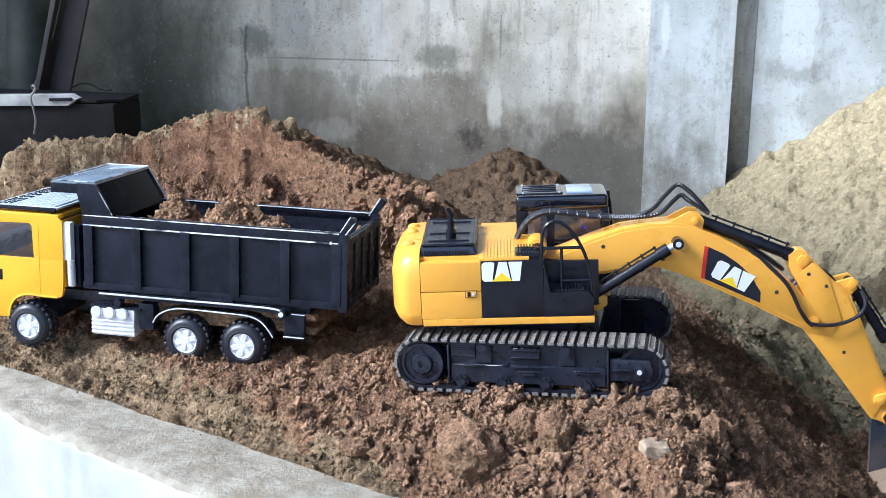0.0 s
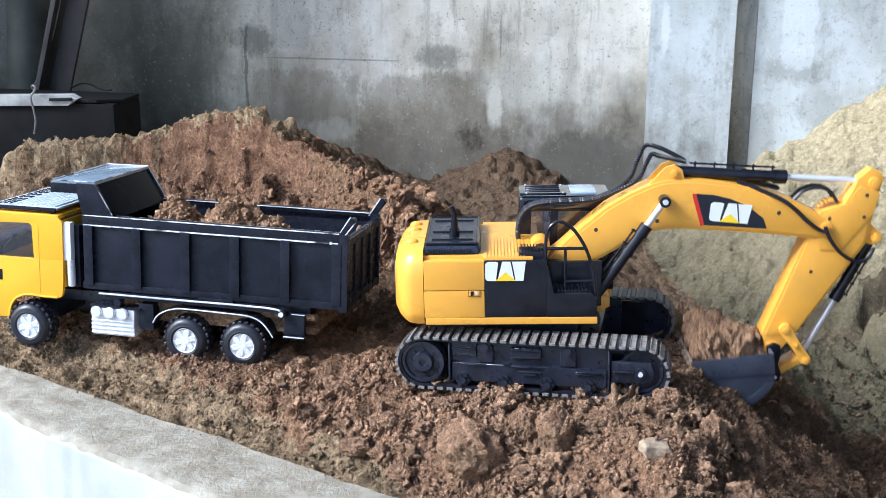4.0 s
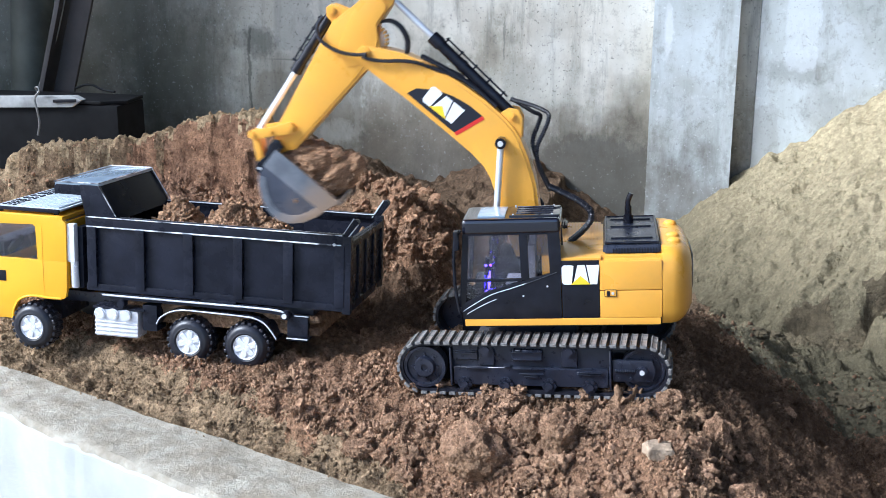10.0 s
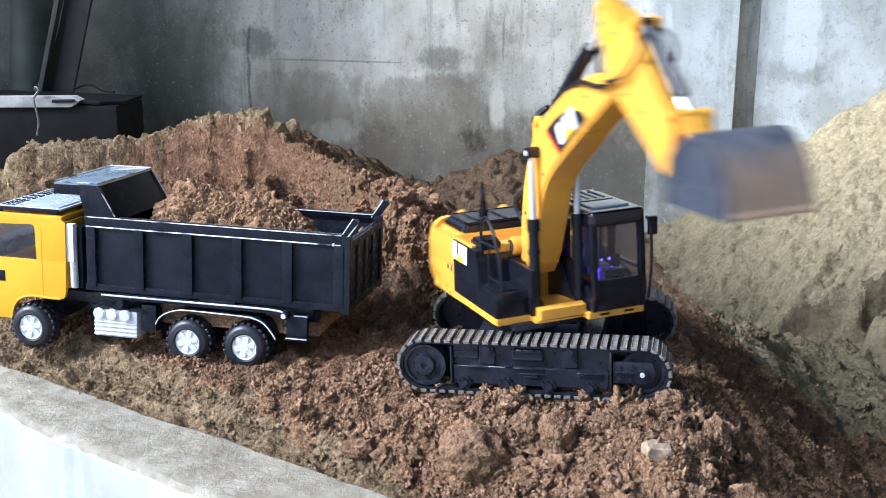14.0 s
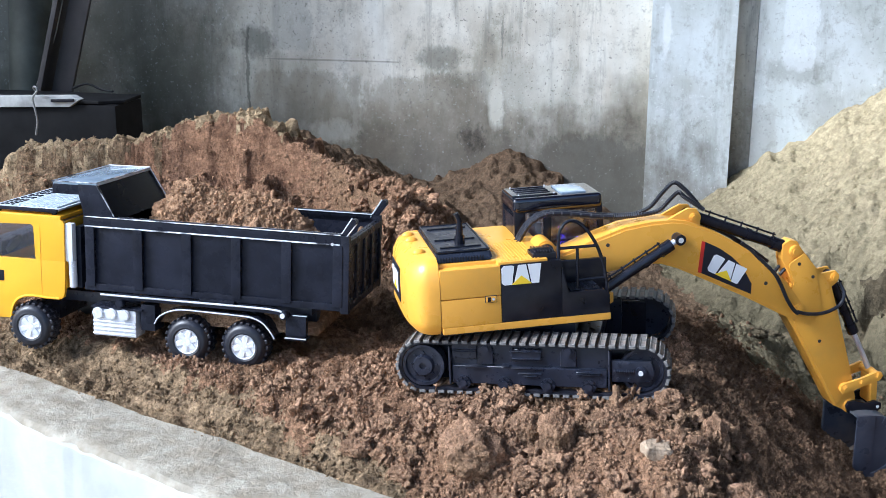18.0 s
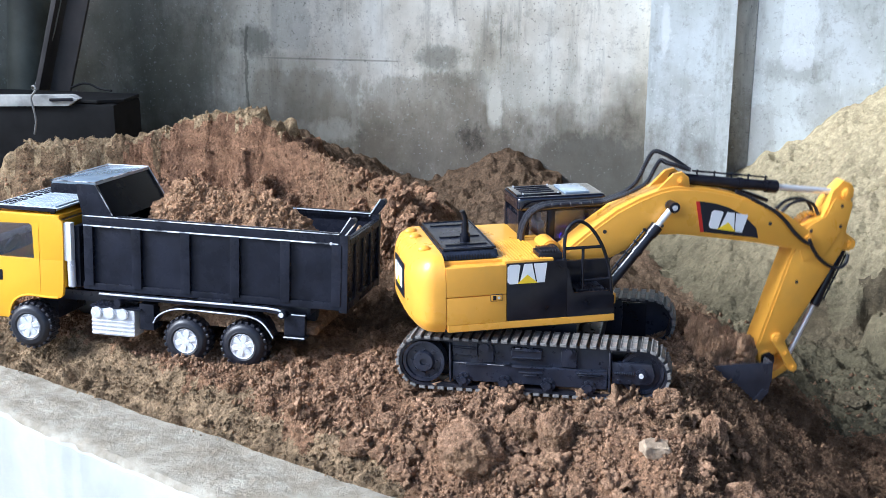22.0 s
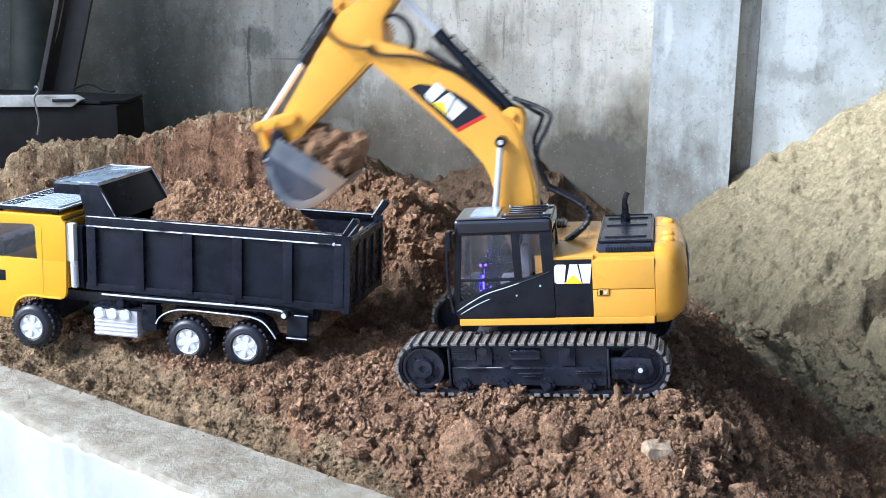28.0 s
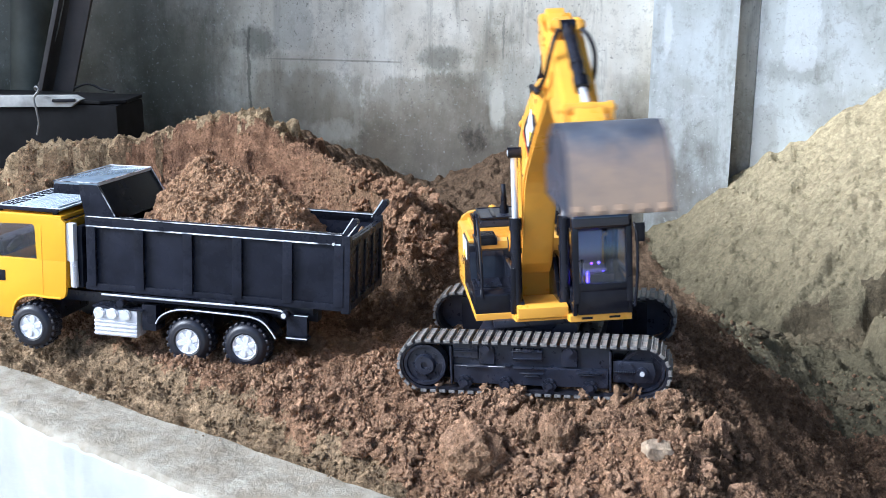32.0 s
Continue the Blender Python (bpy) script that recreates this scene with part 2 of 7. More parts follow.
def wall_material(name="stained_concrete", pale=0.0, marks=()):
    """Bare concrete: pale cement wash above, damp and dark below, with runs and dark mould."""
    m = bpy.data.materials.new(name)
    m.use_nodes = True
    nt = m.node_tree
    b = nt.nodes["Principled BSDF"]
    b.inputs["Roughness"].default_value, b.inputs["Specular IOR Level"].default_value = 0.88, 0.25
    tc = nt.nodes.new("ShaderNodeTexCoord").outputs["Object"]

    def noise_out(s, stretch=(1, 1, 1), detail=8.0, w=0.62, off=0.0):
        mp = nt.nodes.new("ShaderNodeMapping")
        mp.inputs["Scale"].default_value, mp.inputs["Location"].default_value = stretch, (off, off * 0.7, off * 1.3)
        nt.links.new(tc, mp.inputs[0])
        n = nt.nodes.new("ShaderNodeTexNoise")
        n.inputs["Scale"].default_value, n.inputs["Detail"].default_value, n.inputs["Roughness"].default_value = s, detail, w
        nt.links.new(mp.outputs[0], n.inputs["Vector"])
        return n.outputs["Fac"]

    def rng(sock, a, c, lo=0.0, hi=1.0):
        r = nt.nodes.new("ShaderNodeMapRange")
        for i, v in enumerate((a, c, lo, hi)):
            r.inputs[i + 1].default_value = v
        nt.links.new(sock, r.inputs[0])
        return r.outputs[0]

    def math_node(op, a, c):
        x = nt.nodes.new("ShaderNodeMath")
        x.operation = op
        for s, v in zip(x.inputs, (a, c)):
            if isinstance(v, float):
                s.default_value = v
            else:
                nt.links.new(v, s)
        return x.outputs[0]

    def mix(fac, a, c):
        x = nt.nodes.new("ShaderNodeMix")
        x.data_type = "RGBA"
        nt.links.new(fac, x.inputs[0])
        for s, v in ((x.inputs[6], a), (x.inputs[7], c)):
            if isinstance(v, tuple):
                s.default_value = (*v, 1)
            else:
                nt.links.new(v, s)
        return x.outputs[2]
    sep = nt.nodes.new("ShaderNodeSeparateXYZ")
    nt.links.new(tc, sep.inputs[0])
    x, z = sep.outputs[0], sep.outputs[2]
    # pale lifts the whole tone, for the stronger light on the right
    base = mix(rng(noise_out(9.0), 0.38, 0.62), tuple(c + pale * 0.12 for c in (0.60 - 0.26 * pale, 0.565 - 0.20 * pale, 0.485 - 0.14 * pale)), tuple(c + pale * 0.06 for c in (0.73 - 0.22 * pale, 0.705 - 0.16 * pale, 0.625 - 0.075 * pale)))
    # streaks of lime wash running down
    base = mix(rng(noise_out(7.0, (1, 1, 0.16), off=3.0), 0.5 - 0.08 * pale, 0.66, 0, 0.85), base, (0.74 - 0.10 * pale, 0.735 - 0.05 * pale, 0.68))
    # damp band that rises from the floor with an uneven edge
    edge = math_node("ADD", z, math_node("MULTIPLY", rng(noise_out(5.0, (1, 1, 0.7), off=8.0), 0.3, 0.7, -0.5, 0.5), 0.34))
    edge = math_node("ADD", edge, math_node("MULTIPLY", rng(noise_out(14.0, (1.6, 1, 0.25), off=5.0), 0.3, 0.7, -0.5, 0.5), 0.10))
    toned = rng(edge, 0.27 - 0.20 * pale, 0.05 - 0.14 * pale)
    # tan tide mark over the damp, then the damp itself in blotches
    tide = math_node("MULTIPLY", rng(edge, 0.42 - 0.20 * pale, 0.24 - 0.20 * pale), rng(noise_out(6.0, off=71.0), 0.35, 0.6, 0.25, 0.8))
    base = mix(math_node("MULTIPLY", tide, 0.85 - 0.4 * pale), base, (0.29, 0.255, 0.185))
    blot = math_node("MULTIPLY", toned, rng(noise_out(11.0, (1, 1, 0.8), off=81.0, w=0.75), 0.36, 0.56, 0.62, 1.0))
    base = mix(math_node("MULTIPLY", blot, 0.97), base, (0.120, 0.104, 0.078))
    # green algae on the left, with that corner's shade put into its colour
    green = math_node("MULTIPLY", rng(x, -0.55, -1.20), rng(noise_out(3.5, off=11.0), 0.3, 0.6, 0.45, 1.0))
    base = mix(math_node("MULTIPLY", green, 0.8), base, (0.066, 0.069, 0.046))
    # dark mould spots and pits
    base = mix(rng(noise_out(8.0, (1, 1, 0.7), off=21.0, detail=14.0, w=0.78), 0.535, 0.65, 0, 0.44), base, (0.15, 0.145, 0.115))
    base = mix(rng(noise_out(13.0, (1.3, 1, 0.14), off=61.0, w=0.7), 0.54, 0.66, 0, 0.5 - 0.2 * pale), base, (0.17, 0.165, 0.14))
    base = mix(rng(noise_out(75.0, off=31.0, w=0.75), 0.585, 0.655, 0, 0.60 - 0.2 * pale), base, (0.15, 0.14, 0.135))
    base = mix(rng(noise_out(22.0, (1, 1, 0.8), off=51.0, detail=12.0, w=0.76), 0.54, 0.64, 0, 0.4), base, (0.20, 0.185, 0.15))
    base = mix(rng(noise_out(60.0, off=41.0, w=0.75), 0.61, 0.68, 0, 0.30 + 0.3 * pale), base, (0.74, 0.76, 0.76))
    # the stains and runs that one can pick out
    ragged = rng(noise_out(10.0, (1, 1, 0.7), off=15.0, detail=12.0, w=0.78), 0.3, 0.7, -0.5, 0.5)
    worn = rng(noise_out(26.0, (1, 1, 0.6), off=35.0, detail=10.0, w=0.75), 0.35, 0.65, -0.5, 0.5)
    for cx, cz, rx, rz, tone, much, rag, box_ in marks:
        across = math_node("POWER", math_node("ABSOLUTE", math_node("MULTIPLY", math_node("SUBTRACT", math_node("ADD", x, math_node("MULTIPLY", ragged, 0.016 * min(1.0, rag))), cx), 1 / rx), 0.0), float(box_))
        up = math_node("POWER", math_node("ABSOLUTE", math_node("MULTIPLY", math_node("SUBTRACT", z, cz), 1 / rz), 0.0), float(box_))
        thin = min(rx, rz) < 0.007
        reach = math_node("ADD", math_node("ADD", across, up), math_node("ADD", math_node("MULTIPLY", ragged, rag * (0.5 if thin else 1.5)), math_node("MULTIPLY", worn, 0.4 if thin else 0.9)))
        base = mix(rng(reach, 1.3 if box_ > 2 else 1.7, 0.7 if box_ > 2 else 0.3, 0.0, much), base, tone)
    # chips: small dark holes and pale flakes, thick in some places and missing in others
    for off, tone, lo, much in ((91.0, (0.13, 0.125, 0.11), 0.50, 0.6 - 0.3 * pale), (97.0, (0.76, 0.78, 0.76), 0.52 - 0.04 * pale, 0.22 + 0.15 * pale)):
        chip = rng(noise_out(125.0, off=off, detail=3.0, w=0.55), 0.62, 0.68)
        base = mix(math_node("MULTIPLY", math_node("MULTIPLY", chip, rng(noise_out(3.0, off=off + 3.0), lo - 0.08, lo + 0.06)), much), base, tone)
    nt.links.new(base, b.inputs["Base Color"])
    bp = nt.nodes.new("ShaderNodeBump")
    bp.inputs["Strength"].default_value, bp.inputs["Distance"].default_value = 0.45, 0.0025
    nt.links.new(noise_out(55.0, off=2.0), bp.inputs["Height"])
    nt.links.new(bp.outputs[0], b.inputs["Normal"])
    return m


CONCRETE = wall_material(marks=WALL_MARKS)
# paler copy of the concrete; the right side's brighter light is in its colour
BRIGHTWALL = wall_material("brightened_concrete", 1.0, PALE_MARKS)


def glass_material():
    m = bpy.data.materials.new("tinted_plastic_glass")
    m.use_nodes = True
    b = m.node_tree.nodes["Principled BSDF"]
    b.inputs["Base Color"].default_value = (0.86, 0.86, 0.92, 1)
    b.inputs["Roughness"].default_value = 0.08
    b.inputs["Transmission Weight"].default_value = 1.0
    b.inputs["IOR"].default_value = 1.65
    return m


GLASS = glass_material()


def lamp_material(name, color, strength):
    m = bpy.data.materials.new(name)
    m.use_nodes = True
    b = m.node_tree.nodes["Principled BSDF"]
    b.inputs["Base Color"].default_value = (*color, 1)
    b.inputs["Emission Color"].default_value = (*color, 1)
    b.inputs["Emission Strength"].default_value = strength
    return m


LED = lamp_material("violet_led", (0.10, 0.05, 1.0), 7.0)
LEDRED = lamp_material("red_led", (0.25, 0.05, 1.0), 4.0)


# ---- mesh helpers ----
def part(name, bm, mat, parent=None, label="", smooth=True):
    me = bpy.data.meshes.new(name)
    bm.normal_update()
    bm.to_mesh(me)
    bm.free()
    me.materials.append(mat)
    if smooth:
        me.shade_smooth()
        me.set_sharp_from_angle(angle=radians(38))
    ob = new(name, me)
    ob.parent = parent
    if label:
        ob["label"] = label
    return ob


def box(size, at=(0, 0, 0), bevel=0.0, bm=None, rot=None, seg=2):
    own = bmesh.new()
    bmesh.ops.create_cube(own, size=1.0)
    bmesh.ops.scale(own, vec=size, verts=own.verts)
    if bevel:
        bmesh.ops.bevel(own, geom=own.edges[:], offset=bevel, segments=seg, affect="EDGES", profile=0.7)
    m = Matrix.Translation(at) @ (rot.to_4x4() if rot else Matrix())
    own.transform(m)
    return merge(bm, own)


def merge(bm, own):
    if bm is None:
        return own
    me = bpy.data.meshes.new("tmp")
    own.to_mesh(me)
    own.free()
    bm.from_mesh(me)
    bpy.data.meshes.remove(me)
    return bm


def prism(profile, y0, y1, bevel=0.0, bm=None, seg=2):
    """A plate cut to an outline in the x-z plane, between two y."""
    own = bmesh.new()
    vs = [own.verts.new((x, y0, z)) for x, z in profile]
    f = own.faces.new(vs)
    ex = bmesh.ops.extrude_face_region(own, geom=[f])
    bmesh.ops.translate(own, vec=(0, y1 - y0, 0), verts=[v for v in ex["geom"] if isinstance(v, bmesh.types.BMVert)])
    bmesh.ops.recalc_face_normals(own, faces=own.faces[:])
    if bevel:
        bmesh.ops.bevel(own, geom=[e for e in own.edges], offset=bevel, segments=seg, affect="EDGES", profile=0.7)
    return merge(bm, own)


def plan_prism(outline, z0, z1, bevel=0.0, bm=None, seg=3):
    """A solid with an outline in the x-y plane, between two heights."""
    own = bmesh.new()
    vs = [own.verts.new((x, y, z0)) for x, y in outline]
    f = own.faces.new(vs)
    ex = bmesh.ops.extrude_face_region(own, geom=[f])
    bmesh.ops.translate(own, vec=(0, 0, z1 - z0), verts=[v for v in ex["geom"] if isinstance(v, bmesh.types.BMVert)])
    bmesh.ops.recalc_face_normals(own, faces=own.faces[:])
    if bevel:
        bmesh.ops.bevel(own, geom=own.edges[:], offset=bevel, segments=seg, affect="EDGES", profile=0.7)
    return merge(bm, own)


def rod(a, b, r, bm=None, seg=14, r2=None, bevel=0.0):
    """A round bar from a to b."""
    a, b = Vector(a), Vector(b)
    own = bmesh.new()
    bmesh.ops.create_cone(own, cap_ends=True, segments=seg, radius1=r, radius2=r if r2 is None else r2, depth=(b - a).length)
    if bevel:
        bmesh.ops.bevel(own, geom=[e for e in own.edges if len([f for f in e.link_faces if len(f.verts) > 4])], offset=bevel, segments=2, affect="EDGES")
    own.transform(Matrix.Translation((a + b) / 2) @ (b - a).to_track_quat("Z", "Y").to_matrix().to_4x4())
    return merge(bm, own)


def smooth_path(pts, n=8):
    pts = [Vector(p) for p in pts]
    out = []
    for i in range(len(pts) - 1):
        p0, p1, p2, p3 = pts[max(0, i - 1)], pts[i], pts[i + 1], pts[min(len(pts) - 1, i + 2)]
        for k in range(n):
            t = k / n
            out.append(0.5 * ((2 * p1) + (p2 - p0) * t + (2 * p0 - 5 * p1 + 4 * p2 - p3) * t * t + (3 * p1 - p0 - 3 * p2 + p3) * t ** 3))
    out.append(pts[-1])
    return out


def tube(pts, r, bm=None, seg=8, ribs=0.0, n=8):
    """A hose or bent bar through the points; ribs: the height of its corrugation."""
    path = smooth_path(pts, n)
    own = bm or bmesh.new()
    rings = []
    up = Vector((0.13, 0.21, 0.97)).normalized()
    for i, p in enumerate(path):
        d = (path[min(i + 1, len(path) - 1)] - path[max(i - 1, 0)]).normalized()
        s = d.cross(up)
        s = s.normalized() if s.length > 1e-4 else d.orthogonal().normalized()
        u = s.cross(d)
        rr = r + (ribs if i % 2 else 0.0)
        rings.append([own.verts.new(p + s * rr * math.cos(2 * math.pi * k / seg) + u * rr * math.sin(2 * math.pi * k / seg)) for k in range(seg)])
    for a, b in zip(rings, rings[1:]):
        for k in range(seg):
            own.faces.new((a[k], a[(k + 1) % seg], b[(k + 1) % seg], b[k]))
    own.faces.new(rings[0][::-1])
    own.faces.new(rings[-1])
    return own


def lathe(profile, seg=32, bm=None, at=(0, 0, 0)):
    """A turned shape about the y axis: profile of (radius, y)."""
    own = bm or bmesh.new()
    rings = []
    for r, y in profile:
        rings.append([own.verts.new((at[0] + r * math.cos(2 * math.pi * k / seg), at[1] + y, at[2] + r * math.sin(2 * math.pi * k / seg))) for k in range(seg)])
    for a, b in zip(rings, rings[1:]):
        for k in range(seg):
            own.faces.new((a[k], b[k], b[(k + 1) % seg], a[(k + 1) % seg]))
    if profile[0][0] > 0:
        own.faces.new(rings[0])
    if profile[-1][0] > 0:
        own.faces.new(rings[-1][::-1])
    bmesh.ops.recalc_face_normals(own, faces=own.faces[:])
    return own


def lump(r, seed, squash=(1, 1, 1), rough=0.35, sub=3, freq=1.6):
    """A clod: a ball pushed in and out by noise, with a coarse and a fine grain."""
    bm = bmesh.new()
    bmesh.ops.create_icosphere(bm, subdivisions=sub, radius=1.0)
    o = Vector((seed * 3.17, seed * 1.31, seed * 2.71))
    for v in bm.verts:
        n = v.co.normalized()
        k = 1 + rough * noise.noise(n * freq + o) + rough * 0.5 * noise.noise(n * freq * 2.7 + o) + rough * 0.3 * noise.noise(n * freq * 7 + o)
        if sub > 3:
            k += rough * 0.22 * noise.noise(n * freq * 13 + o) + rough * 0.16 * noise.noise(n * freq * 24 + o)
        v.co = Vector((n.x * squash[0], n.y * squash[1], n.z * squash[2])) * r * k
    return bm


def grainy(bm, n, r, seed):
    """Strew n small angular grains over a clod's surface."""
    rnd = random.Random(seed)
    bm.faces.ensure_lookup_table()
    spots = [rnd.choice(bm.faces).calc_center_median().copy() for _ in range(n)]
    for p in spots:
        k = r * (0.5 + rnd.random() ** 2)
        e = Euler((rnd.random() * 6, rnd.random() * 6, 0)).to_matrix()
        vs = [bm.verts.new(p + e @ Vector(d) * k * (0.7 + 0.6 * rnd.random())) for d in ((1, 0, 0), (0, 1, 0), (-1, 0, 0), (0, -1, 0), (0, 0, 1), (0, 0, -1))]
        for i in range(4):
            bm.faces.new((vs[i], vs[(i + 1) % 4], vs[4]))
            bm.faces.new((vs[(i + 1) % 4], vs[i], vs[5]))
    return bm


# ---- ground: soil platform, heaps and sand as one sheet ----
WALL_Y = 1.30


def step(a, b, x):
    t = max(0.0, min(1.0, (x - a) / (b - a)))
    return t * t * (3 - 2 * t)


def lerp_table(table, x):
    if x <= table[0][0]:
        return table[0][1]
    for (x0, v0), (x1, v1) in zip(table, table[1:]):
        if x <= x1:
            return v0 + (v1 - v0) * (x - x0) / (x1 - x0)
    return table[-1][1]


def smooth_max(a, b, k):
    h = max(0.0, min(1.0, 0.5 + 0.5 * (a - b) / k))
    return b + (a - b) * h + k * h * (1 - h)


def parapet_in(x):
    return -0.0216 - 0.415 * (x + 0.807)


def parapet_out(x):
    return -0.1737 - 0.478 * (x + 0.7067)


RIDGE = [(-1.6, 0.10), (-1.2, 0.12), (-1.08, 0.155), (-1.03, 0.20), (-0.93, 0.205), (-0.83, 0.213), (-0.77, 0.240), (-0.70, 0.256),
         (-0.62, 0.258), (-0.565, 0.250), (-0.53, 0.222), (-0.46, 0.188), (-0.36, 0.176), (-0.29, 0.172), (-0.25, 0.14), (-0.19, 0.07), (-0.12, 0.0), (0.0, -0.2)]


def sand_cut(x, y):
    """Nought along the foot of the cut in the sand, above nought uphill of it."""
    return y - 0.715 - 0.10 * (x - 0.45) + 0.035 * noise.noise(Vector((x * 13, y * 13, 6.1)))


def sand_height(x, y):
    d = math.hypot(x - 1.02, (y - 1.32) * 1.17)
    z = 0.55 - 0.70 * d
    # runnels where sand slid down, and lumps
    a = math.atan2(y - 1.32, x - 1.02)
    v = Vector((x, y, 7.7))
    z += 0.013 * noise.noise(Vector((a * 22, d * 6, 5.3))) + 0.010 * noise.noise(Vector((a * 55, d * 12, 2.3))) + 0.009 * noise.noise(v * 34) + 0.0035 * noise.noise(v * 85)
    z -= 0.006 * noise.voronoi(v * 26)[0][0]
    z += 0.018 * noise.noise(Vector((x * 5, y * 5, 3.3))) + 0.012 * noise.noise(Vector((x * 13, y * 4, 1.1)))
    # a cut with a ledge, where sand was taken away
    c = sand_cut(x, y)
    w = step(0.31, 0.37, x)
    z += w * (0.022 * math.exp(-max(0.0, c) / 0.10) * step(-0.012, 0.010, c) - 0.052 * step(0.004, -0.012, c) * step(-0.16, -0.03, c))
    z += 0.075 * step(0.465, 0.495, x + 0.3 * c) * step(-0.050, -0.075, c) * step(-0.17, -0.10, c)
    # the spill that lies before the pile
    d2 = math.hypot((x - 0.86) / 1.3, y - 0.55)
    return max(z, 0.02 - 0.75 * d2)


def dug_edge(y):
    return 0.172 + max(0.0, -0.07 - y) * 0.04 - 0.10 * max(0.0, y)


def ridge_line(x):
    return 0.50 + 0.05 * math.sin(x * 7) - 0.10 * step(-0.5, -0.2, x)


def trodden(x, y):
    """Above nought on the dusty strip along the low wall."""
    return 0.055 + 0.05 * step(-0.2, -0.6, x) - (y - parapet_in(x)) - 0.25 * step(-0.16, 0.0, x)


def lit_dry_top(x, y, wob):
    """Dry rim of the tall heap, its light put into the colour, and the dry mound at its end."""
    return y > ridge_line(x) - 0.006 + wob * 0.5 and x < -0.55 or (y > ridge_line(x) - 0.014 + 2 * wob and x < -0.86 + 4 * wob + 0.06 * noise.noise(Vector((x * 60, y * 60, 2))) and y > 0.38 + wob)


def soil_height(x, y):
    # platform on which both machines stand
    zp = lerp_table([(-0.9, -0.006), (-0.3, 0.0), (-0.15, 0.026), (0.2, 0.041)], x)
    d = (y - parapet_in(x)) * 0.92
    z = -0.045 + (zp + 0.045) * step(0.0, 0.12 + 0.03 * step(-0.2, 0.1, x), d)
    # low bank pushed up along the near track
    z -= 0.009 * step(-0.10, -0.124, y) * step(-0.24, -0.17, y) * step(-0.24, -0.16, x)
    # face dug away beside the machine
    edge = dug_edge(y)
    fall = zp + 0.02 * step(-0.22, -0.08, y) - 0.74 * (x - edge)
    fall += step(edge, edge + 0.06, x) * (0.010 * noise.noise(Vector((x * 9, y * 40, 1.7))) + 0.007 * noise.noise(Vector((x * 26, y * 60, 4.1))))
    back = zp - 0.42 * (y - 0.24) if x > -0.12 else 9.0
    z = -smooth_max(-z, -fall, 0.02)
    if back < 8:
        back += 3.0 * max(0.0, -0.02 - x)
        z = -smooth_max(-z, -back, 0.02)
    z = max(z, -0.145 + 0.06 * step(0.3, -0.1, x))
    # tall heap behind the lorry
    h = lerp_table(RIDGE, x)
    yr = ridge_line(x)
    # the dug face: scooped in bays
    bay = 0.030 * noise.noise(Vector((x * 8.5, 2.2, 0))) + 0.013 * noise.noise(Vector((x * 24, 4.4, y * 30))) + 0.005 * noise.noise(Vector((x * 58, 1.4, y * 80)))
    t = max(0.0, yr - y + bay * step(0.0, 0.06, yr - y)) if y < yr else 0.0
    reach = 0.34 - 0.15 * step(-0.46, -0.34, x)
    front = h * (1 - 0.42 * step(0.003, 0.034, t) - 0.50 * step(0.02, reach, t) - 0.08 * min(1, t / reach))
    heap = front if y < yr else h - 0.30 * (y - yr)
    if h > 0.0:
        z = smooth_max(z, heap if t < 0.36 else -1, 0.02)
    # lower dark heap against the wall
    z = smooth_max(z, 0.09 - 0.62 * math.hypot(x + 0.255, (y - 1.28) * 0.8), 0.02)
    return z


def roughness(x, y):
    v = Vector((x, y, 0))
    return (0.011 * noise.noise(v * 14) + 0.012 * noise.noise(v * 33 + Vector((5, 1, 2))) + 0.004 * noise.noise(v * 75 + Vector((1, 7, 4)))
            - 0.0120 * noise.voronoi(v * 34 + Vector((0.3, 0.2, 0.5)))[0][0] ** 2 - 0.0040 * noise.voronoi(v * 85)[0][0] - 0.0036 * noise.voronoi(v * 190)[0][0] + 0.0085 + 0.0012 * noise.noise(v * 300))


def ground_height(x, y):
    s = soil_height(x, y) + roughness(x, y)
    if y > 0.15 and x < -0.1:
        v = Vector((x, y, 3.0 * s))
        s += step(0.15, 0.25, y) * (1 - 0.65 * step(0.6, 0.75, y)) * (1 - 0.6 * math.exp(-((y - ridge_line(x)) / 0.03) ** 2)) * (0.028 * noise.noise(v * 11) + 0.020 * noise.noise(v * 24) + 0.011 * noise.noise(v * 47) - 0.015 * noise.voronoi(v * 21)[0][0])
    if x > 0.0 and y > 0.2:
        s = smooth_max(s, sand_height(x, y) + 0.55 * roughness(x, y), 0.012)
    if y < parapet_in(x) + 0.01:
        s = -0.055
    return s


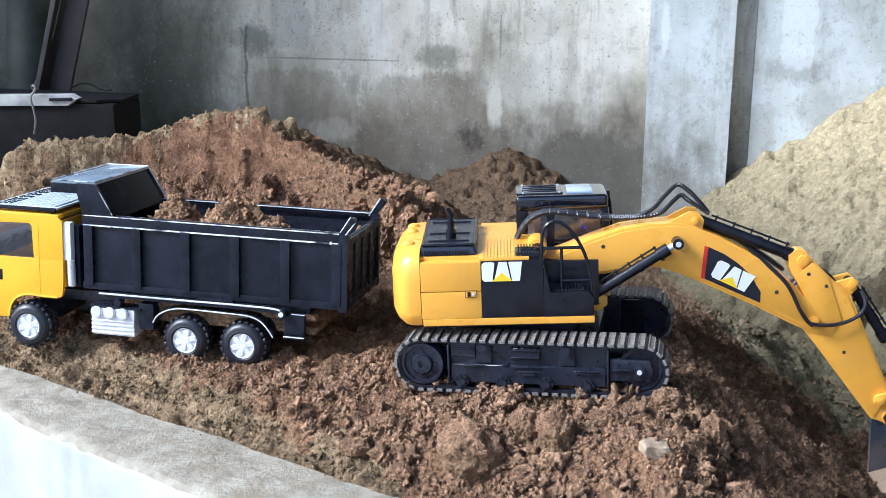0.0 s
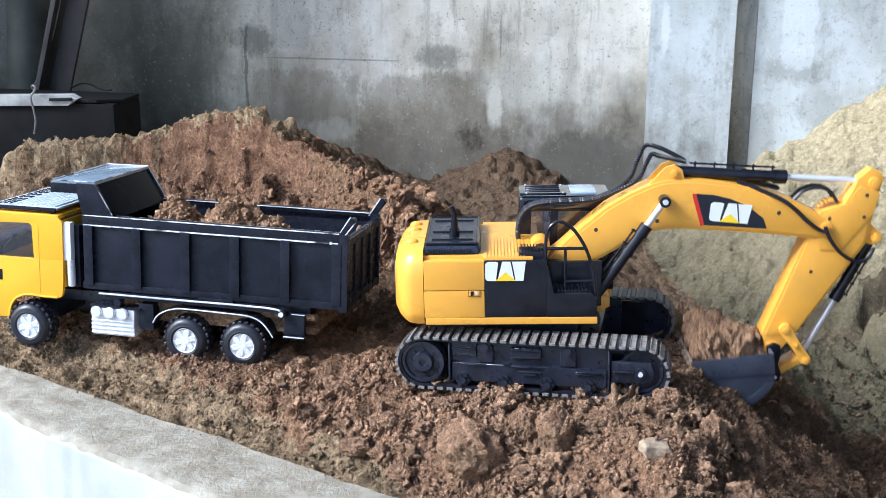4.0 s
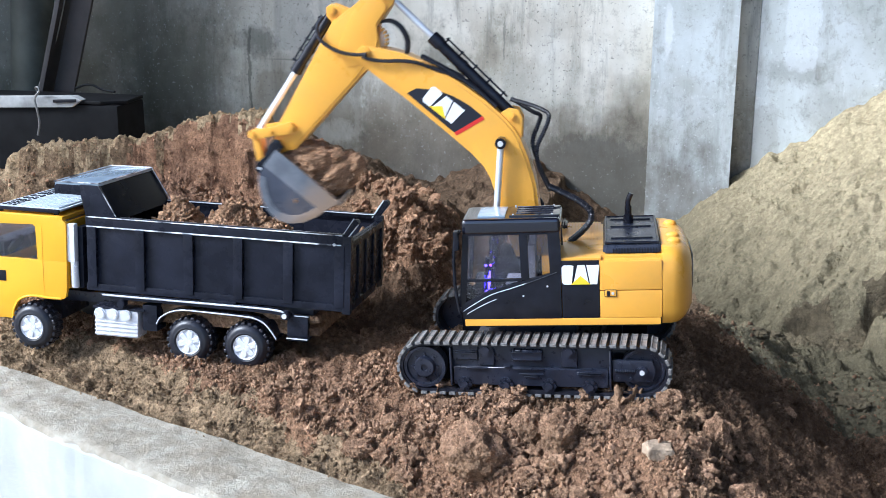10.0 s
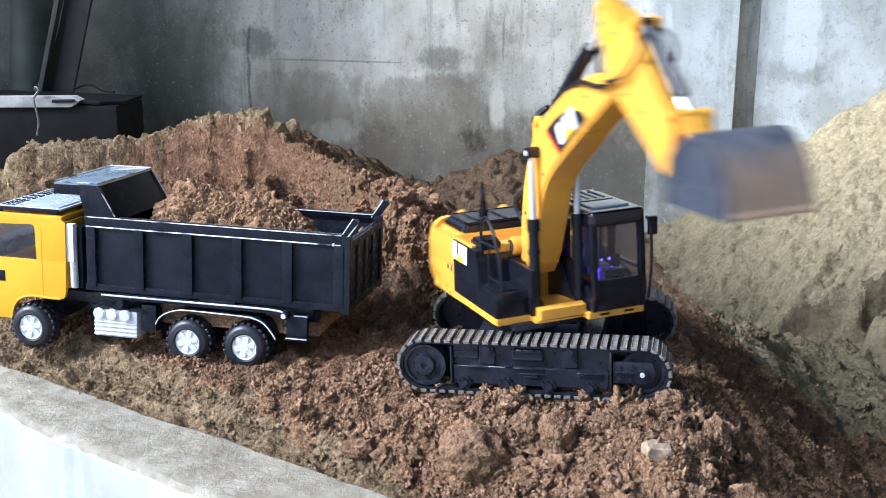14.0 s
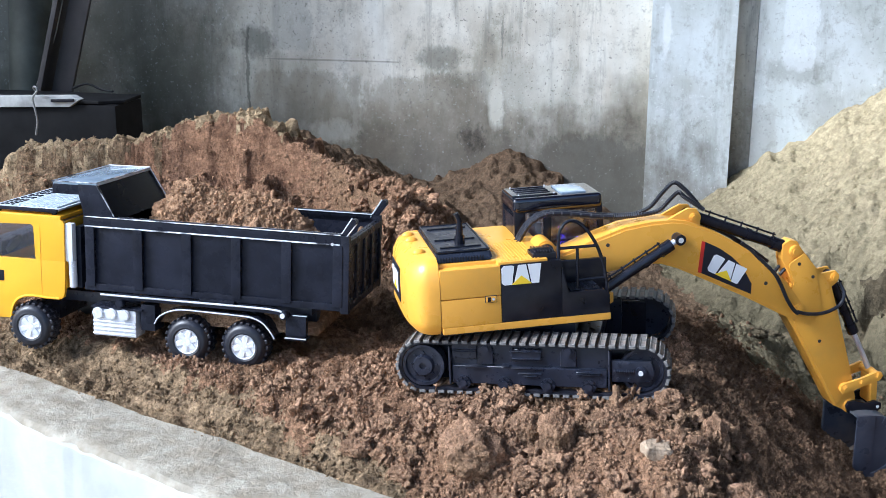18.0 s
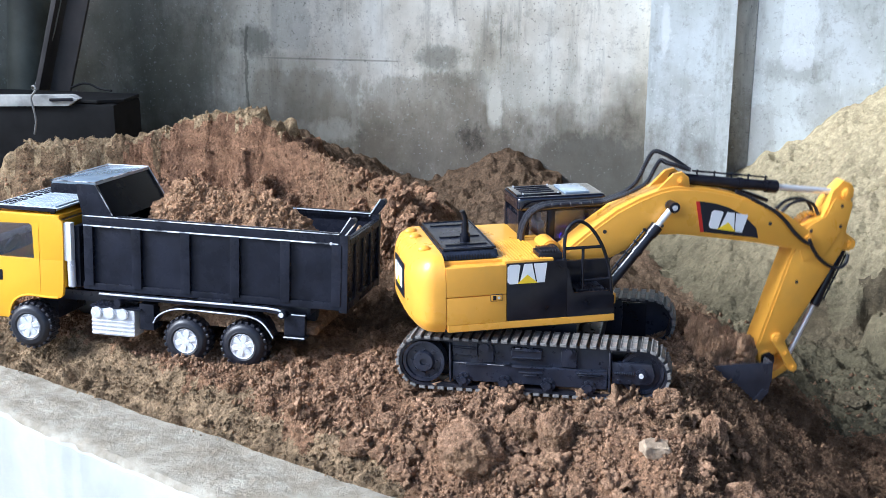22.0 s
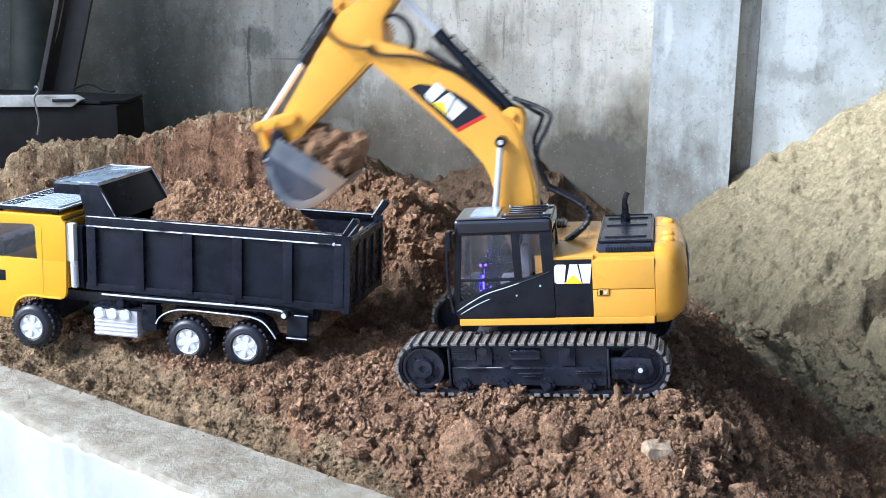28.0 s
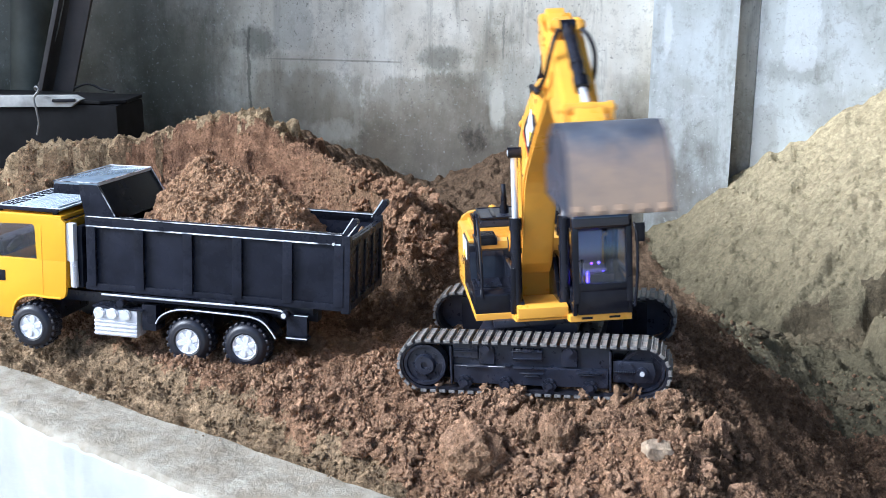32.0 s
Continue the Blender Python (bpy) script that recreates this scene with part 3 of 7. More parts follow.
def ground_sheet():
    def spread(a, b, fine_a, fine_b, fine, coarse):
        out, v = [], a
        while v < b:
            out.append(v)
            v += fine if fine_a <= v < fine_b else coarse
        return out + [b]
    xs = spread(-1.75, 1.45, -0.95, 0.62, 0.0026, 0.006)
    ys = spread(-0.60, 0.62, -0.38, 0.50, 0.0026, 0.0055)[:-1] + spread(0.62, WALL_Y + 0.02, 0.62, 0.78, 0.0022, 0.0055)
    nx, ny = len(xs) - 1, len(ys) - 1
    verts = [(x, y, ground_height(x, y)) for y in ys for x in xs]
    faces = [(j * (nx + 1) + i, j * (nx + 1) + i + 1, (j + 1) * (nx + 1) + i + 1, (j + 1) * (nx + 1) + i) for j in range(ny) for i in range(nx)
             if ys[j] > parapet_in(xs[i]) - 0.03]
    # its sides go down to the yard floor
    for j in range(ny):
        for i in (0, nx):
            a = j * (nx + 1) + i
            k = len(verts)
            verts += [(verts[a][0], verts[a][1], -0.94), (verts[a + nx + 1][0], verts[a + nx + 1][1], -0.94)]
            faces.append((a, a + nx + 1, k + 1, k))
    me = bpy.data.meshes.new("soil_ground")
    me.from_pydata(verts, [], faces)
    me.materials.append(SOIL)
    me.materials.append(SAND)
    me.materials.append(SHADESOIL)
    me.materials.append(LITDRY)
    me.materials.append(HEAPSOIL)
    me.materials.append(OLIVE)
    me.materials.append(BACKSOIL)
    me.materials.append(DARKSAND)
    me.materials.append(HEAPOLIVE)
    for p in me.polygons:
        x, y, z = p.center
        wob = 0.02 * noise.noise(Vector((x * 20, y * 20, 9))) + 0.012 * noise.noise(Vector((x * 70, y * 70, 5)))
        if x > 0.02 and y > 0.22 and (sand_height(x, y) + wob > soil_height(x, y) - 0.004 and y > 0.40 or y > 0.29 - 0.25 * (x - 0.26) + wob * 3 and x > 0.235 + wob):
            # the hollow below the cut gets its shade as colour
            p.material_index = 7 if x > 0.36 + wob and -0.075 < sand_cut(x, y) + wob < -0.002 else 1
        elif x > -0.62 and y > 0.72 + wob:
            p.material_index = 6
        # dug face, ground behind the machine and beside the lorry: shade as colour
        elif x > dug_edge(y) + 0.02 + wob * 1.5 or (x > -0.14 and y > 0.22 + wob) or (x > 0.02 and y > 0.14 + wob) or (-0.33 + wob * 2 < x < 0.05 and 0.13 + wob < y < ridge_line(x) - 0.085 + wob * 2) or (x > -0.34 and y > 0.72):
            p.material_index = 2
        elif x < -0.15 and lit_dry_top(x, y, wob):
            p.material_index = 3
        elif x < -0.84 + 5 * wob and y > 0.17 + wob:
            p.material_index = 8
        elif x < -0.48 + 4 * wob and y > 0.17 + wob:
            p.material_index = 4
        elif trodden(x, y) + 2 * wob > 0.0:
            p.material_index = 5
    me.shade_smooth()
    return tagged(new("soil_ground", me), "brown crumbly soil platform with heaps and pale sand", "ground", kind="structure")


ground_sheet()

# floor of the yard, on which the platform stands; unseen, kept dark to dim reflections
_b = bmesh.new()
bmesh.ops.create_grid(_b, x_segments=8, y_segments=8, size=30)
_b.transform(Matrix.Translation((0, 0, -0.95)))
tagged(part("yard_floor", _b, YARD), "plain dark grey concrete yard floor", "floor", kind="structure")


def wobble(x, seed, big, small):
    return big * noise.noise(Vector((x * 9, seed, 0))) + small * noise.noise(Vector((x * 38, seed, 3))) + small * 0.5 * noise.noise(Vector((x * 90, seed, 5)))


def along(name, section, xs, mat, label):
    """A long solid drawn through one cross-section at each x."""
    bm = bmesh.new()
    rows = [[bm.verts.new(p) for p in section(x)] for x in xs]
    for r, q in zip(rows, rows[1:]):
        for k in range(len(r) - 1):
            bm.faces.new((r[k], q[k], q[k + 1], r[k + 1]))
    bmesh.ops.recalc_face_normals(bm, faces=bm.faces[:])
    return tagged(part(name, bm, mat), label, "wall", kind="structure")


def parapet_section(x):
    """Rough mortar top: trowelled unevenly, rounded and chipped along its outer edge."""
    a, b, z = parapet_in(x) + wobble(x, 7.2, 0.006, 0.003), parapet_out(x) + wobble(x, 2.2, 0.008, 0.005), -0.036
    out = [(x, b + 0.004, -0.94), (x, b + 0.002, z - 0.020), (x, b + 0.003, z - 0.009), (x, b + 0.009, z - 0.003 + wobble(x, 4.0, 0.002, 0.002))]
    for k in range(1, 9):
        y = b + 0.009 + (a - b - 0.009) * k / 9
        out.append((x, y, z + 0.0035 * noise.noise(Vector((x * 17, y * 25, 1))) + 0.0018 * noise.noise(Vector((x * 55, y * 60, 2)))))
    return out + [(x, a, z), (x, a, -0.94)]


def coat_section(x):
    b, z = parapet_out(x) + wobble(x, 2.2, 0.008, 0.003), -0.043 + wobble(x, 5.5, 0.004, 0.003)
    return [(x, b - 0.004, -0.94), (x, b - 0.004, z - 0.10), (x, b - 0.003 + 0.002 * noise.noise(Vector((x * 20, 1, 1))), z - 0.03), (x, b - 0.001, z - 0.004), (x, b + 0.006, z)]


_xs = [-1.8 + 0.008 * i for i in range(408)]
along("parapet", parapet_section, _xs, PARAPET, "low retaining wall with a rough grey mortar top")
along("whitewash_coat", coat_section, _xs, WHITEWASH, "whitewashed face of the low retaining wall")


# ---- the back wall with its pillar and gap ----
def wall_panel(name, x0, x1, y, depth, z0, z1, label, dx=0.04, mat=None):
    """A cast concrete panel with a slightly uneven face."""
    nx, nz = max(2, int((x1 - x0) / dx)), int((z1 - z0) / 0.04)
    bm = bmesh.new()
    grid = [[bm.verts.new((x0 + (x1 - x0) * i / nx, y + 0.004 * noise.noise(Vector((i * dx * 3, k * 0.12, y * 9))), z0 + (z1 - z0) * k / nz)) for i in range(nx + 1)] for k in range(nz + 1)]
    for k in range(nz):
        for i in range(nx):
            bm.faces.new((grid[k][i], grid[k][i + 1], grid[k + 1][i + 1], grid[k + 1][i]))
    edge = [e for e in bm.edges if e.is_boundary]
    ex = bmesh.ops.extrude_edge_only(bm, edges=edge)
    for v in ex["geom"]:
        if isinstance(v, bmesh.types.BMVert):
            v.co.y = y + depth
    return tagged(part(name, bm, mat or CONCRETE), label, "wall", kind="structure")


TOP = 2.1
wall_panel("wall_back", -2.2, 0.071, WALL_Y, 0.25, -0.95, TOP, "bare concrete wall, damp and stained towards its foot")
wall_panel("pillar", 0.072, 0.262, WALL_Y - 0.035, 0.28, -0.95, TOP, "pale concrete pillar standing proud of the wall", 0.02, BRIGHTWALL)
wall_panel("pillar_gap", 0.2625, 0.3085, WALL_Y + 0.012, 0.20, -0.95, TOP, "dark recessed joint beside the pillar", 0.02)
wall_panel("wall_panel", 0.309, 2.4, WALL_Y - 0.005, 0.25, -0.95, TOP, "pale concrete wall panel, brighter light put into its colour", 0.04, BRIGHTWALL)
# unseen, placed so that it shades the left of the back wall
_b = box((0.2, 0.90, 3.05), (-2.3, 1.0, 0.575))
tagged(part("wall_side", _b, CONCRETE), "unseen concrete wall added to shade the back wall", "wall", kind="structure")
# unseen, added to keep sky and bright reflections off from the right
_b = box((0.2, 4.6, 3.05), (2.5, -0.75, 0.575))
tagged(part("wall_far_side", _b, UNSEENWALL), "unseen dark wall added to hold off sky and reflections", "wall", kind="structure")
# unseen, added to cut the sky light from overhead
_b = box((3.5, 2.6, 0.08), (0.85, 0.3, TOP + 0.04))
tagged(part("ceiling", _b, RUST), "unseen dark sheet added to block sky from above", "roof", kind="structure")


# ---- the dark corner: pipe column, brace, trough, wire ----
TIE_WIRE = [(-1.238, 0.855, 0.242), (-1.242, 0.850, 0.252), (-1.234, 0.845, 0.255), (-1.229, 0.842, 0.247), (-1.239, 0.838, 0.230), (-1.233, 0.835, 0.205), (-1.230, 0.835, 0.180), (-1.236, 0.835, 0.150)]
CORD = [(-1.10, 1.01, 0.90), (-1.246, 1.01, 0.434), (-1.272, 1.01, 0.354), (-1.300, 1.01, 0.294), (-1.330, 1.01, 0.236)]
CABLE = [(-1.203, 0.95, 0.240), (-1.179, 0.95, 0.249), (-1.158, 0.95, 0.249), (-1.135, 0.95, 0.240), (-1.10, 0.94, 0.237)]


def corner_things():
    col = new("pipe_column")
    tagged(col, "dull grey round steel column beside the trough", "column")
    part("shaft", rod((-1.440, 1.10, -0.2), (-1.23, 1.10, TOP), 0.050, seg=28), GREYPIPE, col)
    br = new("steel_brace")
    tagged(br, "dark painted flat steel brace leaning against the column", "brace")
    d = Vector((0.30, 0, 1.0)).normalized()
    a = Vector((-1.400, 1.03, -0.05))
    rot = d.to_track_quat("Z", "Y").to_matrix()
    part("web", box((0.075, 0.012, 2.0), a + d * 1.0, 0.002, rot=rot), RUST, br)
    part("flange", box((0.010, 0.05, 2.0), a + d * 1.0 + Vector((0.042, 0.0, 0)), 0.002, rot=rot), RUST, br)
    tr = new("trough")
    tr.location = (0, 0, -0.008)
    tagged(tr, "black metal trough with a pale worn rim", "trough")
    part("body", box((0.72, 0.13, 0.38), (-1.42, 0.935, 0.035), 0.012), SOOT, tr)
    part("rim", prism([(-1.76, 0.196), (-1.165, 0.219), (-1.141, 0.235), (-1.16, 0.2435), (-1.76, 0.222)], 0.862, 0.885, 0.002), PALE, tr, "pale worn wooden rim")
    part("cover", plan_prism([(-1.76, 0.886), (-1.10, 0.870), (-1.05, 0.90), (-1.06, 0.995), (-1.76, 0.995)], 0.2255, 0.233, 0.002), SOOT, tr)
    part("slot", box((0.055, 0.006, 0.007), (-1.180, 0.860, 0.2330), 0.002, rot=Euler((0, -0.05, 0)).to_matrix()), BLACK, tr)
    w = part("tie_wire", tube(TIE_WIRE, 0.0024, seg=6), WIRE)
    tagged(w, "bent grey tie wire hooked over the trough rim", "wire")
    s = part("cord", tube(CORD, 0.0018, seg=6), WIRE)
    tagged(s, "thin pale cord hanging beside the brace", "cord")
    k = part("loose_cable", tube(CABLE, 0.0028, seg=6), SOOT)
    tagged(k, "thin dark cable lying on the trough", "cable")


corner_things()


# ---- the model excavator ----
# measures of its linkage, metres
HW, ZB, ZM, ZT = 0.097, 0.1118, 0.1208, 0.1957
ARM_Y, FOOT = -0.0136, (0.0100, 0.1689)
BOOM_L, STICK_L = 0.3487, 0.1726
PIN_C, PIN_B = (0.1511, 0.0665), (0.1681, 0.0966)
PIN_R, PIN_K, PIN_L = (-0.0715, 0.0366), (-0.0070, 0.0669), (0.1418, 0.0042)
LINK, DROP, EAR = 0.0500, 0.0444, 0.0365
CYL_FOOT = (0.066, 0.132)
TRACK_W, SHOE_W, AXLE_Z, AXLE_X, TRACK_R = 0.1259, 0.0455, 0.0629, 0.1358, 0.0335

excavator = new("toy_excavator")
tagged(excavator, "yellow and black model crawler excavator standing on loose soil", "toy excavator")


def track_outline(s):
    """A point and its outward angle at length s along the belt."""
    straight, arc = 2 * AXLE_X, math.pi * TRACK_R
    s %= 2 * (straight + arc)
    if s < straight:
        return -AXLE_X + s, TRACK_R, math.pi / 2
    s -= straight
    if s < arc:
        a = math.pi / 2 - s / TRACK_R
        return AXLE_X + TRACK_R * math.cos(a), TRACK_R * math.sin(a), a
    s -= arc
    if s < straight:
        return AXLE_X - s, -TRACK_R, -math.pi / 2
    a = -math.pi / 2 - (s - straight) / TRACK_R
    return -AXLE_X + TRACK_R * math.cos(a), TRACK_R * math.sin(a), a


def wheel_disc(name, r, y0, y1, at, parent, mat, holes=0, hub=0.4):
    bm = lathe([(0.0005, y0), (r * hub, y0), (r * hub, y0 + 0.003), (r * 0.82, y0 + 0.003), (r * 0.86, y0), (r, y0), (r, y1), (0.0005, y1)], 28)
    for k in range(holes):
        a = 2 * math.pi * k / holes
        rod((r * 0.6 * math.cos(a), y0 + 0.0035, r * 0.6 * math.sin(a)), (r * 0.6 * math.cos(a), y0 + 0.0005, r * 0.6 * math.sin(a)), r * 0.07, bm, 8)
    ob = part(name, bm, mat, parent)
    ob.location = at
    return ob


def build_tracks():
    total = 4 * AXLE_X + 2 * math.pi * TRACK_R
    n = 62
    # one shoe: a ribbed plate, across the belt
    bm = box((total / n * 0.62, SHOE_W * 0.97, 0.0030), (0, 0, 0), 0.0008, seg=1)
    for e in (-1, 1):
        box((0.0012, SHOE_W * 0.97, 0.0016), (e * total / n * 0.27, 0, 0.0016), 0.0003, bm, seg=1)
        box((total / n * 0.66, 0.0016, 0.0040), (0, e * SHOE_W * 0.485, -0.0004), 0.0005, bm, seg=1)
    shoe = bpy.data.meshes.new("track_shoe")
    bm.to_mesh(shoe)
    bm.free()
    shoe.materials.append(TRACKGREY)
    for side in (-1, 1):
        yc = side * (TRACK_W - SHOE_W / 2)
        y_out = side * TRACK_W
        belt = bmesh.new()
        rings = []
        for k in range(96):
            x, z, a = track_outline(total * k / 96)
            nx, nz = math.cos(a), math.sin(a)
            rings.append([belt.verts.new((x - nx * d, yc + w * SHOE_W * 0.42, AXLE_Z + z - nz * d)) for d, w in ((0.001, -1), (0.001, 1), (0.005, 1), (0.005, -1))])
        for k in range(96):
            p, q = rings[k], rings[(k + 1) % 96]
            for j in range(4):
                belt.faces.new((p[j], q[j], q[(j + 1) % 4], p[(j + 1) % 4]))
        bmesh.ops.recalc_face_normals(belt, faces=belt.faces[:])
        track = part("track", belt, RUBBER, excavator, "dusty dark segmented crawler track")
        for k in range(n):
            x, z, a = track_outline(total * (k + 0.5) / n)
            o = new("track_shoe", shoe)
            o.parent = track
            o.matrix_basis = Matrix.Translation((x, yc, AXLE_Z + z)) @ Matrix.Rotation(math.pi / 2 - a, 4, "Y")
        # side frame between the wheels
        s = side
        f = prism([(-0.102, AXLE_Z - 0.022), (0.097, AXLE_Z - 0.022), (0.099, AXLE_Z + 0.004), (0.098, AXLE_Z + 0.027), (-0.098, AXLE_Z + 0.028), (-0.102, AXLE_Z + 0.004)],
                  y_out - s * 0.036, y_out - s * 0.010, 0.002)
        frame_ob = part("track_frame", f, MATTBLACK, excavator)

        def plate(name, cx, cz, sx, sz, d=0.004, mat=MATTBLACK):
            return part(name, box((sx, d, sz), (cx, y_out - s * (0.010 - d / 2 + 0.0005), AXLE_Z + cz), 0.0009, seg=1), mat, frame_ob)
        part("inner_guard", box((0.262, 0.006, 0.048), (0.0, y_out - s * 0.030, AXLE_Z), 0.002), BLACK, frame_ob)
        plate("upper_plate", -0.083, 0.0205, 0.032, 0.021, 0.004)
        for cz in (0.0300, 0.0222, 0.0195):
            plate("rib", -0.083, cz, 0.031, 0.0012, 0.0065)
        plate("lower_plate", -0.002, -0.0105, 0.194, 0.024, 0.0055)
        plate("vent_box", -0.005, 0.0175, 0.038, 0.015, 0.0060)
        plate("rib", -0.005, 0.0225, 0.040, 0.0012, 0.0085)
        plate("rib", -0.005, 0.0130, 0.036, 0.0010, 0.0085)
        for cx, cz, w in ((-0.068, 0.0005, 0.028), (-0.030, 0.0030, 0.010), (-0.004, 0.0005, 0.038), (0.0, -0.0060, 0.030), (0.0, -0.0095, 0.018), (0.072, -0.0025, 0.032), (0.072, -0.0050, 0.030)):
            plate("rib", cx, cz, w, 0.0012, 0.0085)
        for cx in (-0.0563, 0.0473):
            plate("roller_bracket", cx, 0.014, 0.020, 0.022, 0.0045)
        for cx, cz in ((-0.094, 0.0115), (-0.0405, 0.0165), (-0.0455, 0.0165), (-0.021, 0.0245), (0.011, 0.0245), (-0.012, 0.0245), (0.0025, 0.0245), (0.085, 0.011), (0.094, -0.019), (-0.097, -0.018)):
            part("bolt", rod((cx, y_out - s * 0.008, AXLE_Z + cz), (cx, y_out - s * 0.0035, AXLE_Z + cz), 0.0013, seg=8), BLACK, frame_ob)
        plate("end_plate", -0.1015, 0.001, 0.0030, 0.050, 0.0075)
        plate("end_plate", 0.0975, 0.001, 0.0030, 0.052, 0.0075)
        # tension yoke at the idler end
        y1 = y_out - s * 0.006
        yoke = prism([(0.100, AXLE_Z - 0.014), (0.148, AXLE_Z - 0.013), (0.152, AXLE_Z), (0.148, AXLE_Z + 0.013), (0.100, AXLE_Z + 0.014)], y1, y1 - s * 0.006, 0.001)
        part("yoke", yoke, MATTBLACK, frame_ob)
        sp = bmesh.new()
        for k in range(9):
            rod((0.103 + k * 0.0028, y_out - s * 0.004, AXLE_Z + 0.001), (0.1045 + k * 0.0028, y_out - s * 0.004, AXLE_Z + 0.001), 0.0022, sp, 8)
        part("tension_spring", sp, MATTBLACK, frame_ob)
        part("axle_cap", rod((AXLE_X, y_out - s * 0.007, AXLE_Z), (AXLE_X, y_out - s * 0.002, AXLE_Z), 0.0072, seg=16, bevel=0.001), MATTBLACK, frame_ob)
        part("axle_bolt", rod((AXLE_X, y_out - s * 0.003, AXLE_Z), (AXLE_X, y_out + s * 0.0002, AXLE_Z), 0.0030, seg=12), SILVER, frame_ob, "bright axle bolt")
        for bx, bz in ((0.108, 0.009), (0.122, 0.010), (0.108, -0.009), (0.122, -0.009)):
            part("bolt", rod((bx, y_out - s * 0.007, AXLE_Z + bz), (bx, y_out - s * 0.004, AXLE_Z + bz), 0.0016, seg=8), MATTBLACK, frame_ob)
        for rx in (-0.0846, -0.032, 0.022, 0.0725):
            rl = lathe([(0.002, -0.003), (0.0045, -0.003), (0.0045, 0.001), (0.009, 0.001), (0.009, 0.012), (0.002, 0.012)], 18)
            for k in range(6):
                a = k * math.pi / 3
                rod((0.0068 * math.cos(a), -0.001, 0.0068 * math.sin(a)), (0.0068 * math.cos(a), 0.004, 0.0068 * math.sin(a)), 0.0024, rl, 8)
            ob = part("road_roller", rl, MATTBLACK, frame_ob)
            ob.location = (rx, y_out - s * 0.0025, AXLE_Z - 0.0205)
            if s > 0:
                ob.rotation_euler = (0, 0, math.pi)
        for rx in (-0.0563, 0.0473):
            ob = part("carrier_roller", lathe([(0.002, -0.002), (0.0045, -0.002), (0.0045, 0.001), (0.008, 0.001), (0.008, 0.010), (0.002, 0.010)], 18), MATTBLACK, frame_ob)
            ob.location = (rx, y_out - s * 0.0035, AXLE_Z + 0.0245)
            if s > 0:
                ob.rotation_euler = (0, 0, math.pi)
        rot = 0 if s < 0 else math.pi
        sp = wheel_disc("sprocket", TRACK_R - 0.0065, -0.006, 0.012, (-AXLE_X, y_out - s * 0.010, AXLE_Z), excavator, MATTBLACK, 8, 0.5)
        sp.rotation_euler = (0, 0, rot)
        part("hub", lathe([(0.0004, -0.004), (0.004, -0.004), (0.0045, -0.009), (0.012, -0.009), (0.014, -0.005)], 24), MATTBLACK, sp)
        idl = wheel_disc("idler", TRACK_R - 0.0065, -0.001, 0.012, (AXLE_X, y_out - s * 0.012, AXLE_Z), excavator, MATTBLACK, 0, 0.3)
        idl.rotation_euler = (0, 0, rot)
    cb = box((0.16, 2 * (TRACK_W - SHOE_W) + 0.01, 0.026), (0, 0, AXLE_Z + 0.012), 0.004)
    box((0.10, 0.11, 0.018), (0, 0, AXLE_Z + 0.030), 0.003, cb)
    part("cross_frame", cb, MATTBLACK, excavator)
    part("slew_ring", lathe([(0.01, -0.010), (0.058, -0.010), (0.060, -0.006), (0.060, 0.010), (0.01, 0.010)], 40), MATTBLACK, excavator).matrix_basis = \
        Matrix.Translation((0, 0, 0.103)) @ Matrix.Rotation(math.pi / 2, 4, "X")


build_tracks()


def logo(parent, m, w, h, name="maker_mark"):
    """The maker's mark as plain shapes: three pale blocks over a yellow wedge, flat on a panel whose plane m gives (x along, z up)."""
    bm = bmesh.new()
    d = 0.0005

    def quad(pts, dy):
        vs = [bm.verts.new((x * w, dy, z * h)) for x, z in pts]
        bm.faces.new(vs)
    quad([(-0.50, -0.38), (-0.44, -0.5), (-0.24, -0.5), (-0.18, 0.45), (-0.24, 0.5), (-0.44, 0.5), (-0.50, 0.38)], 0)
    quad([(-0.20, -0.5), (0.22, -0.5), (0.12, 0.5), (-0.08, 0.5)], 0)
    quad([(0.16, 0.5), (0.25, -0.5), (0.44, -0.5), (0.50, 0.5)], 0)
    ex = bmesh.ops.extrude_face_region(bm, geom=bm.faces[:])
    bmesh.ops.translate(bm, vec=(0, -d, 0), verts=[v for v in ex["geom"] if isinstance(v, bmesh.types.BMVert)])
    bmesh.ops.recalc_face_normals(bm, faces=bm.faces[:])
    a = part(name, bm, WHITE, parent, "plain white printed blocks", smooth=False)
    a.matrix_basis = m
    wb = bmesh.new()
    vs = [wb.verts.new((x * w, -d * 1.6, z * h)) for x, z in ((-0.26, -0.5), (0.26, -0.5), (0.0, -0.05))]
    wb.faces.new(vs)
    ex = bmesh.ops.extrude_face_region(wb, geom=wb.faces[:])
    bmesh.ops.translate(wb, vec=(0, d, 0), verts=[v for v in ex["geom"] if isinstance(v, bmesh.types.BMVert)])
    bmesh.ops.recalc_face_normals(wb, faces=wb.faces[:])
    b = part("wedge_mark", wb, PRINTYELLOW, parent, "yellow printed wedge", smooth=False)
    b.matrix_basis = m


LEFT_FACE = lambda x, y, z: Matrix.Translation((x, y, z)) @ Matrix.Rotation(math.pi, 4, "Z")   # faces +y
RIGHT_FACE = lambda x, y, z: Matrix.Translation((x, y, z))                                        # faces -y


